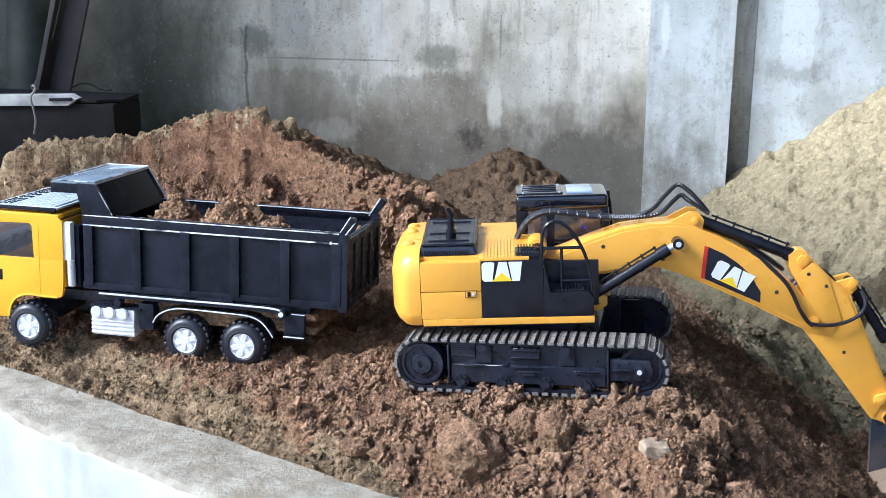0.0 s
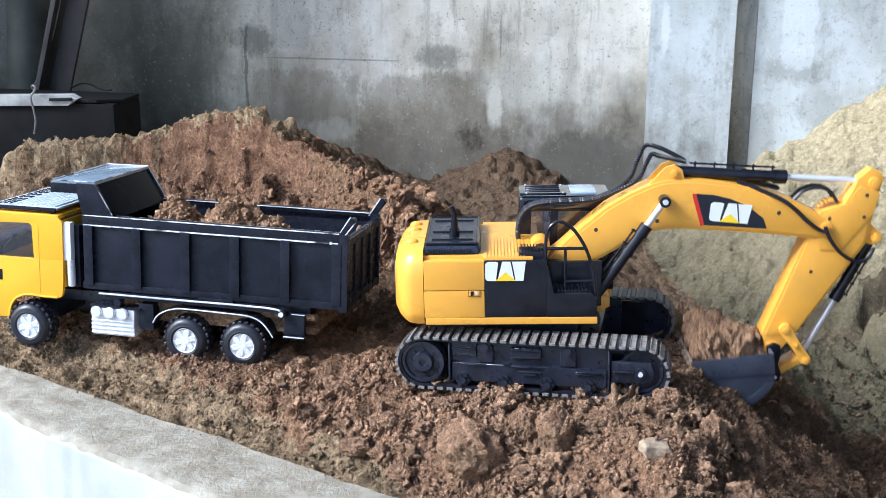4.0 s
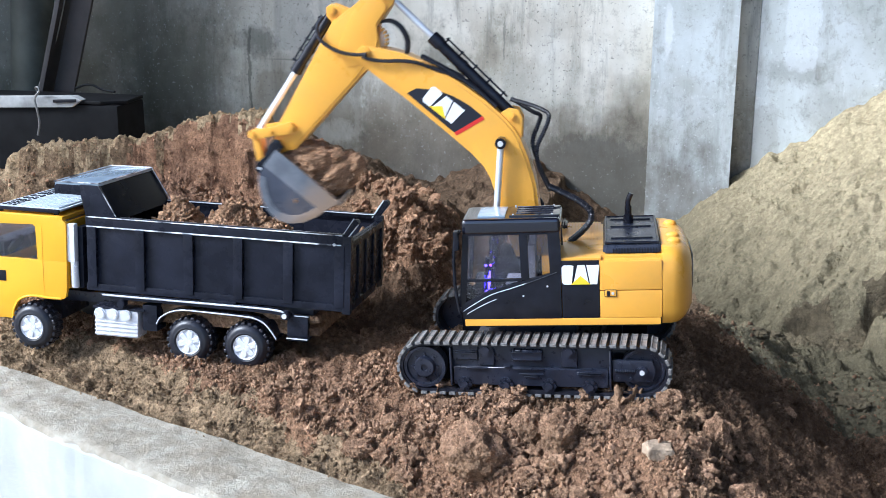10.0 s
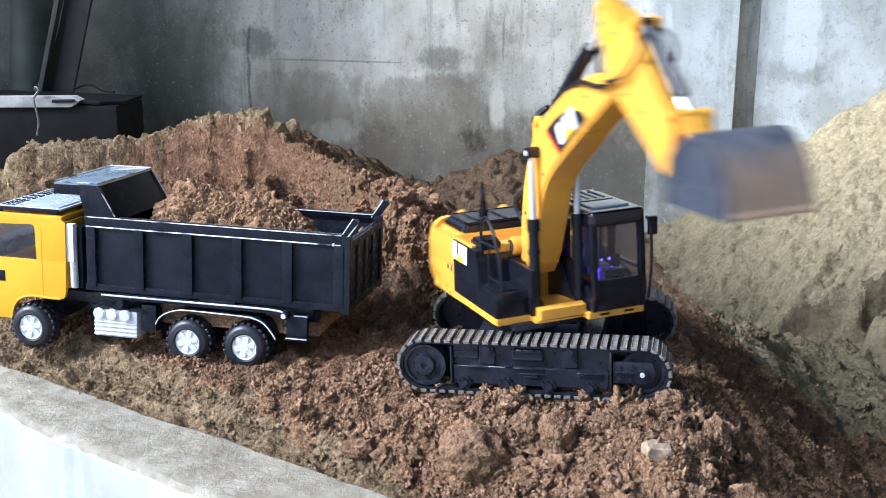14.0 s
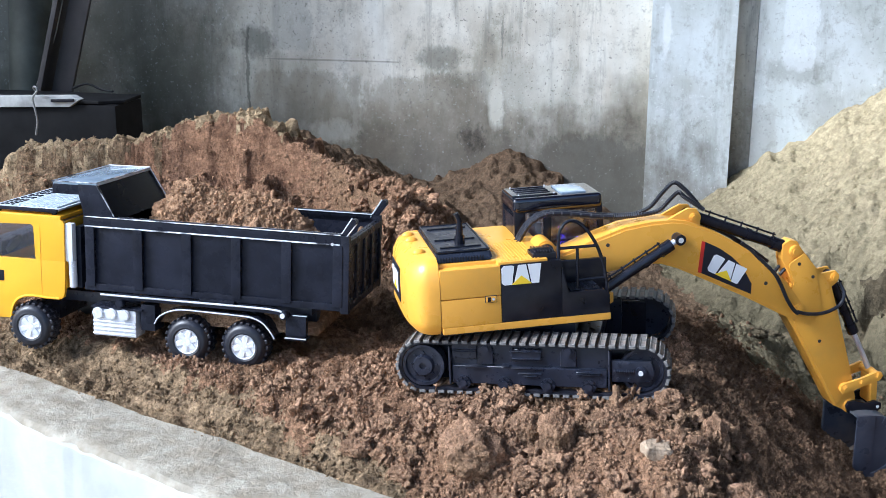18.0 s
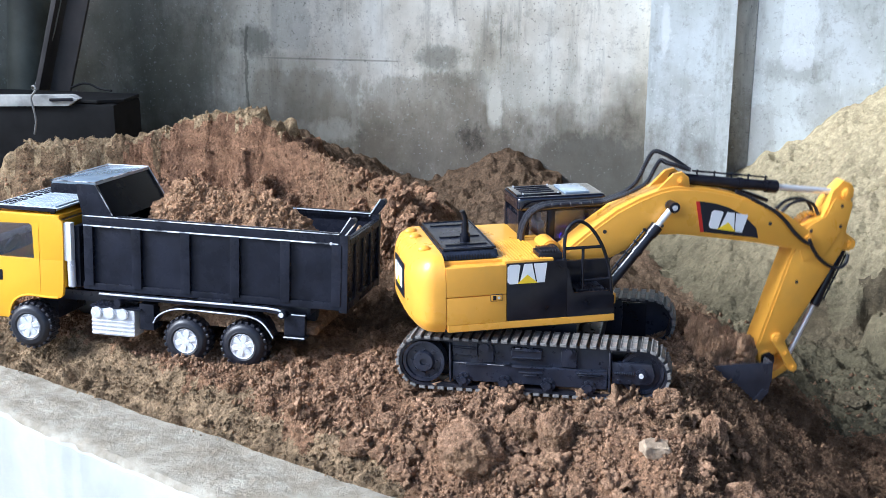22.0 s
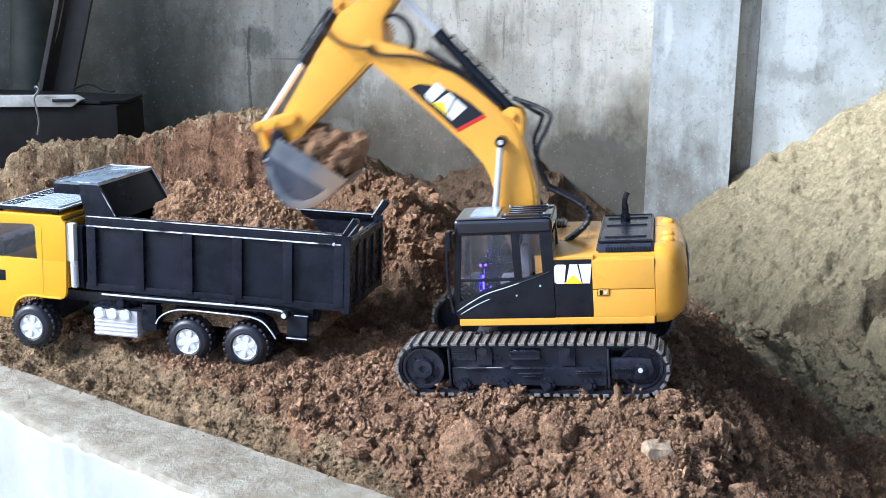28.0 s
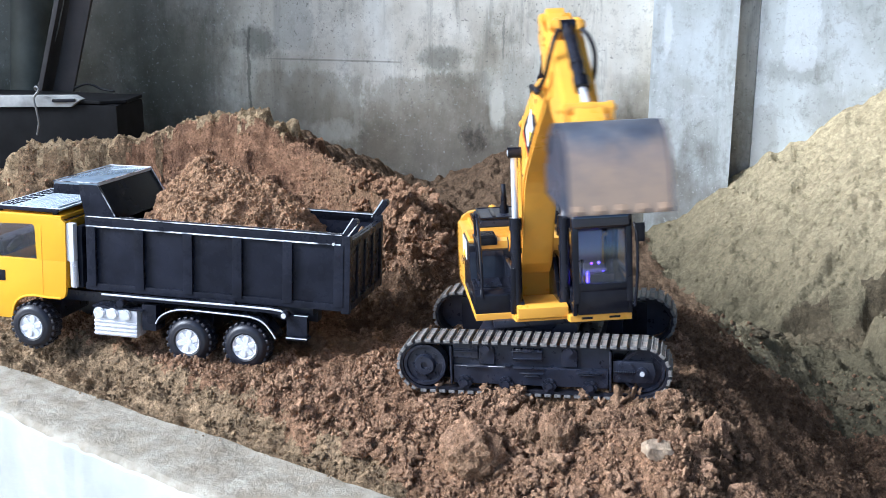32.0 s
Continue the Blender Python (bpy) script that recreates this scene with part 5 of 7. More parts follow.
def build_boom():
    bm = prism(BOOM_OUT, -0.0195, 0.0195, 0.0012)
    boom = part("boom", bm, YELLOW, excavator, "yellow cranked boom")
    # side plates stand a little proud of the box
    ins = inset(BOOM_OUT, 0.004)
    for s in (-1, 1):
        part("side_plate", prism(ins, s * 0.0190, s * 0.0212, 0.0006), YELLOW, boom)
    # lugs of the arm cylinder on the back
    for y in (-0.014, 0.014):
        part("lug", prism([(0.128, 0.080), (0.158, 0.106), (0.170, 0.108), (0.179, 0.100), (0.181, 0.083), (0.160, 0.078)], y - 0.0025, y + 0.0025, 0.0008), YELLOW, boom)
    pin(boom, PIN_B, 0.0165, 0.0050)
    pin(boom, (BOOM_L, 0.0), 0.0205, 0.0076, name="arm_pivot")
    for s in (-1, 1):
        c = rod((PIN_C[0], s * 0.019, PIN_C[1]), (PIN_C[0], s * 0.037, PIN_C[1]), 0.0070, seg=22, bevel=0.001)
        part("cylinder_pin", c, MATTBLACK, boom)
        part("pin_nut", rod((PIN_C[0], s * 0.0365, PIN_C[1]), (PIN_C[0], s * 0.0385, PIN_C[1]), 0.0036, seg=16), SILVER, boom)
        dec = [(0.275, 0.010), (0.272, 0.024), (0.254, 0.043), (0.234, 0.055), (0.214, 0.063), (0.192, 0.068), (0.198, 0.026)]
        part("decal", prism(dec, s * 0.0210, s * 0.0216), NAVY, boom, "dark curved sticker")
        part("decal_edge", prism([(0.192, 0.068), (0.187, 0.068), (0.193, 0.026), (0.198, 0.026)], s * 0.0210, s * 0.0216), RED, boom, "red edge of the sticker")
        ang = math.atan2(-0.0235, 0.1)
        if s < 0:
            m = RIGHT_FACE(0.232, -0.0217, 0.037) @ Matrix.Rotation(-ang, 4, "Y")
        else:
            m = LEFT_FACE(0.234, 0.0217, 0.037) @ Matrix.Rotation(ang, 4, "Y")
        logo(boom, m, 0.052, 0.0245)
        for hx, hz in ((0.062, 0.040), (0.292, 0.028), (0.140, 0.040)) if s < 0 else ():
            part("bolt_hole", rod((hx, s * 0.0208, hz), (hx, s * 0.0216, hz), 0.0026, seg=12), RUST, boom)
    # added dark bars for the lines seen in the cab roof's reflection
    for k in (-1, 0, 1):
        part("vent_slot", box((0.026, 0.0010, 0.0016), (0.0575 + 0.0042 * k, 0.0214, 0.036 + 0.0027 * k), 0.0003, rot=Matrix.Rotation(-radians(122.7), 3, "Y"), seg=1), RUST, boom)
    # hoses clipped along the back of the boom, and the loop past the arm cylinder's foot
    for k, dy in enumerate((0.006, -0.004)):
        part("hose", tube([(0.060, dy, 0.074), (0.078, dy, 0.0775), (0.098, dy, 0.083), (0.116 + 0.008 * k, dy, 0.096 - 0.002 * k), (0.127 + 0.010 * k, dy, 0.116 - 0.003 * k), (0.139 + 0.006 * k, dy, 0.133 - 0.010 * k), (0.154, dy, 0.129 - 0.010 * k), (0.170, dy, 0.119 - 0.006 * k), (0.186, dy, 0.107)],
                          0.0025, seg=8, ribs=0.0008, n=14), RUBBER, boom, "black corrugated hydraulic hose")
        part("pipe", tube([(0.190, dy + 0.006, 0.088), (0.230, dy + 0.007, 0.080), (0.270, dy + 0.008, 0.066), (0.300, dy + 0.010, 0.053)], 0.0028, seg=8), RUBBER, boom)
    for s in (-1, 1):
        part("side_hose", tube([(0.245, s * 0.015, 0.075), (0.271, s * 0.019, 0.061), (0.297, s * 0.0245, 0.045), (0.312, s * 0.0255, 0.030), (0.325, s * 0.0265, 0.0135), (0.338, s * 0.027, 0.001), (0.347, s * 0.0275, -0.004)], 0.0024, seg=8, ribs=0.0004, n=10), RUBBER, boom)
    return boom


def build_stick():
    bm = prism(STICK_OUT, -0.0165, 0.0165, 0.0012)
    for v in bm.verts:
        if v.co.x < -0.066:
            v.co.y *= 0.60
    stick = part("arm", bm, YELLOW, excavator, "yellow tapering arm")
    ins = inset([(-0.030, 0.047), (0.001, 0.053), (0.047, 0.043), (0.145, 0.018), (0.158, -0.016), (0.027, -0.013), (-0.010, -0.008)], 0.0)
    for s in (-1, 1):
        part("side_plate", prism(ins, s * 0.0160, s * 0.0178, 0.0006), YELLOW, stick)
        part("cheek_plate", prism([(-0.063, 0.021), (-0.064, 0.044), (-0.060, 0.0465), (-0.036, 0.049), (0.020, 0.030), (0.030, 0.005), (0.012, -0.010), (-0.010, -0.010), (-0.024, 0.0), (-0.036, 0.014), (-0.058, 0.0175)], s * 0.0176, s * 0.0192, 0.0006), YELLOW, stick)
        part("lug", prism([(-0.024, 0.049), (-0.014, 0.073), (-0.005, 0.075), (0.002, 0.068), (0.004, 0.053)], s * 0.0085, s * 0.0135, 0.001), YELLOW, stick)
        for hx, hz in ((-0.055, 0.032), (-0.012, 0.0), (0.060, 0.006), (-0.028, 0.040)) if s < 0 else ():
            part("bolt_hole", rod((hx, s * 0.0190 if hx < 0.05 else s * 0.0175, hz), (hx, s * 0.0196 if hx < 0.05 else s * 0.0182, hz), 0.0024, seg=12), RUST, stick)
    pin(stick, PIN_R, 0.0135, 0.0080)
    pin(stick, PIN_K, 0.0135, 0.0062)
    pin(stick, PIN_L, 0.0185, 0.0075)
    # toothed quadrant at the heel
    tq = bmesh.new()
    for k in range(8):
        a = radians(150 + k * 14)
        box((0.004, 0.014, 0.0035), (-0.012 + 0.022 * math.cos(a), 0, 0.004 + 0.019 * math.sin(a)), 0.0006, tq, rot=Euler((0, -a, 0)).to_matrix(), seg=1)
    part("toothed_heel", tq, YELLOW, stick)
    for s in (-1, 1):
        part("hose", tube([(-0.002, s * 0.0275, -0.004), (0.008, s * 0.027, 0.005), (0.018, s * 0.026, 0.018), (0.025, s * 0.025, 0.033), (0.028, s * 0.0235, 0.050), (0.025, s * 0.021, 0.061), (0.017, s * 0.017, 0.068), (0.006, s * 0.012, 0.070)], 0.0022, seg=8, ribs=0.0004, n=10), RUBBER, stick, "black corrugated hydraulic hose")
    part("boss", rod((STICK_L, -0.0185, 0), (STICK_L, 0.0185, 0), 0.0105, seg=24, bevel=0.001), YELLOW, stick)
    return stick


def bar_between(name, length, r, rod_r, barrel_len, label):
    """A hydraulic cylinder in two parts: the barrel points along +x from its foot, the rod along -x from its eye."""
    b = rod((0.0, 0, 0), (barrel_len, 0, 0), r, seg=20, bevel=0.0008)
    rod((barrel_len - 0.012, 0, 0), (barrel_len + 0.004, 0, 0), r * 1.22, b, 20, bevel=0.0008)
    rod((barrel_len * 0.62, 0, 0), (barrel_len * 0.62 + 0.006, 0, 0), r * 1.15, b, 20)
    rod((0, -r * 1.2, 0), (0, r * 1.2, 0), r * 0.95, b, 18)
    barrel = part(name + "_barrel", b, BLACK, excavator, "black " + label + " cylinder barrel")
    pipe = bmesh.new()
    rod((barrel_len * 0.15, 0, r * 1.55), (barrel_len * 0.92, 0, r * 1.55), 0.0013, pipe, 8)
    for k in range(5):
        x = barrel_len * (0.2 + 0.175 * k)
        rod((x, 0, r * 0.8), (x, 0, r * 1.9), 0.0013, pipe, 8)
    part("feed_pipe", pipe, BLACK, barrel)
    s = rod((-length, 0, 0), (0, 0, 0), rod_r, seg=18)
    rr = part(name + "_rod", s, CHROME, excavator, "bright " + label + " cylinder rod")
    part("rod_eye", rod((0, -rod_r * 1.8, 0), (0, rod_r * 1.8, 0), rod_r * 1.7, seg=18, bevel=0.0006), BLACK if name == "boom_cylinder" else YELLOW, rr)
    return barrel, rr


# the hoses between deck and boom bend: short rigid pieces in a chain, two corrugated hoses side by side
HOSE_N, HOSE_P = 12, 0.0145
HOSES = []
for _k in range(HOSE_N):
    _h = None
    for _y in (-0.0055, 0.0055):
        _h = tube([(-HOSE_P / 2, _y, 0), (0, _y, 0), (HOSE_P / 2, _y, 0)], 0.0030, _h, seg=8, ribs=0.0006, n=5)
    HOSES.append(part("hose_piece", _h, RUBBER, excavator, "pair of black corrugated hydraulic hoses"))

boom, arm = build_boom(), build_stick()
_h = None
for _y in (-0.008, 0.008):
    _h = tube([(0.0, _y, 0.0), (0.011, _y, 0.013), (0.028, _y, 0.019), (0.044, _y, 0.0155), (0.055, _y, 0.002)], 0.0021, _h, seg=8, ribs=0.0004, n=10)
elbow_loop = part("elbow_loop", _h, RUBBER, excavator, "pair of black looped hydraulic hoses")
CYL_L = bar_between("boom_cylinder", 0.108, 0.0068, 0.0042, 0.108, "boom")
CYL_R = bar_between("boom_cylinder", 0.108, 0.0068, 0.0042, 0.108, "boom")
CYL_A = bar_between("arm_cylinder", 0.125, 0.0075, 0.0042, 0.140, "arm")
CYL_B = bar_between("bucket_cylinder", 0.100, 0.0066, 0.0038, 0.092, "bucket")


def build_links():
    link = part("tipping_link", rod((LINK, -0.021, 0), (LINK, 0.021, 0), 0.0045, None, 16), YELLOW, excavator, "yellow tipping link")
    for s in (-1, 1):
        part("side_plate", prism([(-0.008, 0.0), (-0.005, 0.007), (0.0, 0.008), (0.025, 0.0062), (LINK, 0.007), (LINK + 0.006, 0.004), (LINK + 0.007, -0.002), (LINK, -0.007), (0.025, -0.006), (0.0, -0.008), (-0.006, -0.006)],
              s * 0.0195, s * 0.0245, 0.0012), YELLOW, link)
    pin(link, (0.0, 0.0), 0.0225, 0.0058)
    pin(link, (LINK * 0.5, 0.0), 0.0225, 0.0040)
    pin(link, (LINK, 0.0), 0.0225, 0.0052)
    dl = box((DROP, 0.030, 0.010), (DROP / 2, 0, 0), 0.003)
    rod((0, -0.019, 0), (0, 0.019, 0), 0.0058, dl, 18)
    drop = part("drop_link", dl, YELLOW, excavator, "yellow drop link")
    return link, drop


tipping_link, drop_link = build_links()

BUCKET_OUT = [(-0.0038, -0.1098), (0.0124, -0.1050), (0.0315, -0.0993), (0.0497, -0.0898), (0.0630, -0.0764), (0.0688, -0.0602), (0.0669, -0.0439), (0.0592, -0.0296), (0.0478, -0.0153), (0.0372, -0.0067), (0.0191, -0.0038), (-0.0038, -0.0038)]




def build_bucket():
    half, th = 0.044, 0.0028
    # curved shell: an outer and an inner skin
    bm = bmesh.new()
    shell = [Vector(p) for p in BUCKET_OUT]
    inner = []
    for k, p in enumerate(shell):
        d = (shell[min(k + 1, len(shell) - 1)] - shell[max(k - 1, 0)]).normalized()
        inner.append(p + Vector((-d.y, d.x)) * th)
    ring = [[bm.verts.new((p.x, y, p.y)) for p in line] for y in (-half, half) for line in (shell, inner)]
    for k in range(len(shell) - 1):
        for a, b in ((0, 2), (2, 3), (3, 1), (1, 0)):
            bm.faces.new((ring[a][k], ring[a][k + 1], ring[b][k + 1], ring[b][k]))
    for k in (0, -1):
        bm.faces.new((ring[0][k], ring[2][k], ring[3][k], ring[1][k]))
    bmesh.ops.recalc_face_normals(bm, faces=bm.faces[:])
    bucket = part("bucket", bm, SHELL, excavator, "worn dark grey bucket smeared with soil")
    for s in (-1, 1):
        part("cheek", prism(BUCKET_OUT, s * (half - 0.0005), s * (half + 0.0022), 0.0006), BUCKETDARK, bucket)
        part("cheek_band", prism([(-0.005, -0.1105), (0.011, -0.105), (0.021, -0.100), (0.023, -0.004), (-0.005, -0.004)], s * (half + 0.002), s * (half + 0.0036), 0.0006), STEEL if s > 0 else BUCKETDARK, bucket)
        rim = BUCKET_OUT[1:10]
        part("cheek_rim", prism(rim + [(x + (0.018 - x) * 0.22, z + (-0.050 - z) * 0.22) for x, z in rim[::-1]], s * (half + 0.002), s * (half + 0.0034), 0.0006), STEEL if s > 0 else BUCKETDARK, bucket)
        ear = prism([(-0.010, 0.002), (-0.006, 0.009), (0.004, 0.010), (0.020, 0.005), (0.034, 0.0085), (0.043, 0.004), (0.043, -0.004), (0.036, -0.010), (0.010, -0.008), (-0.006, -0.008)], s * 0.0195, s * 0.0245, 0.0012)
        part("ear", ear, BLACK, bucket)
    part("ear_pin", rod((0, -0.026, 0), (0, 0.026, 0), 0.0062, seg=18, bevel=0.001), BLACK, bucket)
    part("link_pin", rod((EAR, -0.026, 0), (EAR, 0.026, 0), 0.0046, seg=16, bevel=0.001), BLACK, bucket)
    part("pin_end", rod((EAR, -0.0268, 0), (EAR, 0.0268, 0), 0.0022, seg=10), SILVER, bucket)
    for k in range(5):
        y = -0.038 + k * 0.019
        part("tooth", prism([(-0.003, -0.107), (0.006, -0.104), (0.001, -0.1140), (-0.002, -0.1140)], y - 0.004, y + 0.004, 0.0006), STEEL, bucket)
    return bucket


bucket = build_bucket()


# ---- the model tipper lorry ----
BED_L, BED_S, BED_T, BED_B = 0.1901, 0.0858, 0.1971, 0.0925
WIDER = 0.0171   # half the width that the cab and running gear gain over their drawn sections
WHEEL_X, WHEEL_R = (0.2719, 0.0300, -0.0549), 0.0342

lorry = new("toy_dump_truck")
lorry.matrix_basis = pose(-0.4731, 0.0545, -0.0119, 0, 0, 180.49) @ pose(0, -WIDER, 0, 3.2, -1.04, 0)
tagged(lorry, "yellow and black plastic toy dump truck loaded with soil", "toy truck")


_lug = box((0.0042, 0.0115, 0.0055), (0, 0, 0), 0.0008, seg=1)
LUG = bpy.data.meshes.new("tread_lug")
_lug.to_mesh(LUG)
_lug.free()
LUG.materials.append(RUBBER)


def build_wheel(x, side):
    """A toy tyre with lugs and a silver six-spoke rim; y is the axle."""
    R = WHEEL_R
    w = 0.024
    bm = lathe([(R * 0.50, 0.0), (R * 0.54, -0.0042), (R * 0.60, -0.0052), (R * 0.66, -0.0044), (R * 0.72, -0.0046), (R * 0.80, -0.0034), (R * 0.88, -0.0008), (R * 0.955, 0.003), (R * 0.985, 0.007), (R * 0.985, w - 0.004), (R * 0.95, w), (R * 0.5, w)], 40)
    tyre = part("wheel", bm, RUBBER, lorry, "black lugged toy tyre with a silver rim")
    for k in range(22):
        for row, y in ((0, 0.006), (0.5, 0.018)):
            a = 2 * math.pi * (k + row) / 22
            lug = new("tread_lug", LUG)
            lug.parent = tyre
            lug.matrix_basis = Matrix.Translation(((R - 0.0016) * math.cos(a), y, (R - 0.0016) * math.sin(a))) @ Matrix.Rotation(-a, 4, "Y")
    R *= 0.78
    rim = lathe([(R * 0.52, 0.007), (R * 0.56, 0.003), (R * 0.60, -0.003), (R * 0.66, -0.0045), (R * 0.70, -0.002)], 36)
    for k in range(6):
        a = 2 * math.pi * k / 6 + 0.3
        box((R * 0.46, 0.005, R * 0.31), (R * 0.37 * math.cos(a), -0.0015, R * 0.37 * math.sin(a)), 0.0010, rim, rot=Euler((0, -a, 0)).to_matrix(), seg=1)
    rod((0, 0.006, 0), (0, -0.0045, 0), R * 0.27, rim, 20, bevel=0.001)
    for k in range(6):
        a = 2 * math.pi * k / 6
        rod((R * 0.15 * math.cos(a), -0.002, R * 0.15 * math.sin(a)), (R * 0.15 * math.cos(a), -0.0042, R * 0.15 * math.sin(a)), 0.0008, rim, 6)
    part("rim", rim, SILVER, tyre, "bright silver spoked rim")
    part("rim_well", lathe([(0.0005, 0.008), (R * 0.6, 0.008), (R * 0.6, 0.0095), (0.0005, 0.0095)], 24), BLACK, tyre)
    y = side * 0.080
    tyre.matrix_basis = Matrix.Translation((x, y, WHEEL_R - 0.0025)) @ Matrix.Rotation(math.pi if side > 0 else 0.0, 4, "Z")
    return tyre


def build_bed():
    L, S, T, B = BED_L, BED_S, BED_T, BED_B
    fl = plan_prism([(-L, -S + 0.003), (L, -S + 0.003), (L, S - 0.003), (-L, S - 0.003)], B, B + 0.005, 0.001)
    bed = part("bed", fl, BEDBLACK, lorry, "black ribbed tipper bed")
    for s in (-1, 1):
        y = s * S
        part("bed_side", box((2 * L, 0.004, T - B - 0.006), (0, y - s * 0.004, (T + B) / 2), 0.0008), BEDBLACK, bed)
        rail = prism([(-L, T - 0.013), (L, T - 0.013), (L, T), (-L, T)], y - s * 0.006, y + s * 0.001, 0.0012)
        part("top_rail", rail, BEDBLACK, bed)
        part("rail_lip", box((2 * L, 0.009, 0.003), (0, y - s * 0.003, T + 0.0008), 0.0012), BEDBLACK, bed, "worn glossy rail lip")
        part("rail_edge", box((2 * L - 0.004, 0.0014, 0.0018), (0, y + s * 0.0012, T - 0.0126), 0.0), EDGEGLINT, bed, "bright edge with its highlight in the colour")
        part("lip_edge", box((2 * L - 0.002, 0.0016, 0.0014), (0, y + s * 0.0012, T + 0.0012), 0.0), EDGEGLINT, bed, "bright edge with its highlight in the colour")
        part("lip_edge", box((2 * L - 0.002, 0.0014, 0.0014), (0, y - s * 0.0072, T + 0.0014), 0.0), EDGESHINE, bed, "bright inner edge, its highlight put into the colour")
        part("lower_rail", box((2 * L, 0.005, 0.010), (0, y - s * 0.0005, B + 0.004), 0.001), BEDBLACK, bed)
        for k in range(6):
            x = L - 0.010 - k * (2 * L - 0.014) / 5.0
            part("rib", box((0.014, 0.006, T - B - 0.018), (x, y + s * 0.0012, (T + B) / 2 - 0.004), 0.0016), BEDBLACK, bed)
        # sill with its bright edge
        part("sill_plate", box((0.052, 0.006, 0.004), (-0.012, y + s * 0.004, B - 0.001), 0.001), BEDBLACK, bed)
    # front wall and the guard that leans over the cab
    part("bed_front", box((0.004, 2 * S - 0.008, T - B), (L - 0.003, 0, (T + B) / 2), 0.0008), BEDBLACK, bed)
    part("guard_wall", prism([(0.139, T - 0.002), (0.143, T - 0.002), (0.173, T + 0.045), (0.169, T + 0.045)], -S + 0.003, S - 0.003, 0.0008), DEEPBLACK, bed)
    part("cab_guard", prism([(0.168, T + 0.045), (0.236, T + 0.043), (0.236, T + 0.0475), (0.168, T + 0.0490)], -S + 0.001, S - 0.001, 0.001), SKYBLACK, bed, "glossy black cab guard with the sky's sheen in its colour")
    part("guard_lip", box((0.004, 2 * S - 0.004, 0.016), (0.236, 0, T + 0.038), 0.001), BEDBLACK, bed)
    for a, c in (((0.237, -S, T + 0.0485), (0.237, S, T + 0.0485)), ((0.169, -S, T + 0.0492), (0.169, S, T + 0.0492)), ((0.169, -S, T + 0.0492), (0.237, -S, T + 0.0485)), ((0.169, S, T + 0.0492), (0.237, S, T + 0.0485)),
                 ((0.169, S + 0.0012, T + 0.047), (0.143, S + 0.0012, T + 0.004)), ((0.169, -S, T + 0.048), (0.139, -S, T + 0.001))):
        part("worn_edge", rod(a, c, 0.0009, seg=6), EDGEGLINT, bed, "bright edge with its highlight in the colour")
    for s in (-1, 1):
        br = prism([(0.142, T + 0.001), (0.189, T + 0.001), (0.196, T + 0.030), (0.197, T + 0.046), (0.168, T + 0.046)], s * (S - 0.004), s * (S + 0.001), 0.001)
        part("guard_bracket", br, BEDBLACK, bed)
        part("guard_cheek", prism([(0.194, T + 0.031), (0.235, T + 0.031), (0.235, T + 0.045), (0.194, T + 0.045)], s * (S - 0.003), s * S, 0.0008), BEDBLACK, bed)
        # rear corner post with the hinge arm
        part("corner_post", box((0.012, 0.010, T - B + 0.004), (-L - 0.006, s * (S - 0.002), (T + B) / 2 - 0.002), 0.0014), BEDBLACK, bed)
        arm_ = prism([(-L + 0.004, T - 0.004), (-L - 0.004, T - 0.006), (-L - 0.022, T + 0.018), (-L - 0.020, T + 0.024), (-L - 0.014, T + 0.024)], s * (S - 0.006), s * (S - 0.001), 0.001)
        part("hinge_arm", arm_, BEDBLACK, bed)
        part("arm_edge", rod((-L - 0.004, s * (S - 0.0005), T - 0.005), (-L - 0.021, s * (S - 0.0005), T + 0.018), 0.0009, seg=6), EDGESHINE, bed, "bright edge, its highlight put into the colour")
        part("arm_edge", rod((-L + 0.004, s * (S - 0.0060), T - 0.003), (-L - 0.013, s * (S - 0.0060), T + 0.024), 0.0011, seg=6), EDGESHINE, bed, "bright edge, its highlight put into the colour")
        part("hinge_pin", rod((-L - 0.017, s * (S - 0.010), T + 0.020), (-L - 0.017, s * (S + 0.003), T + 0.020), 0.0042, seg=16, bevel=0.0008), BEDBLACK, bed)
        part("catch", rod((-L + 0.012, s * (S + 0.0005), T - 0.012), (-L + 0.012, s * (S + 0.003), T - 0.012), 0.0021, seg=10), SILVER, bed)
    gate = box((0.005, 2 * S - 0.016, T - B - 0.004), (-L - 0.006, 0, (T + B) / 2 - 0.004), 0.001)
    part("tailgate", gate, BEDBLACK, bed)
    for y in (-0.04, 0.0, 0.04):
        part("gate_rib", box((0.005, 0.010, T - B - 0.024), (-L - 0.009, y, (T + B) / 2 - 0.004), 0.0014), BEDBLACK, bed)
    for z in (B + 0.004, T - 0.012):
        part("gate_rail", box((0.006, 2 * S - 0.016, 0.010), (-L - 0.009, 0, z), 0.0014), BEDBLACK, bed)
    return bed


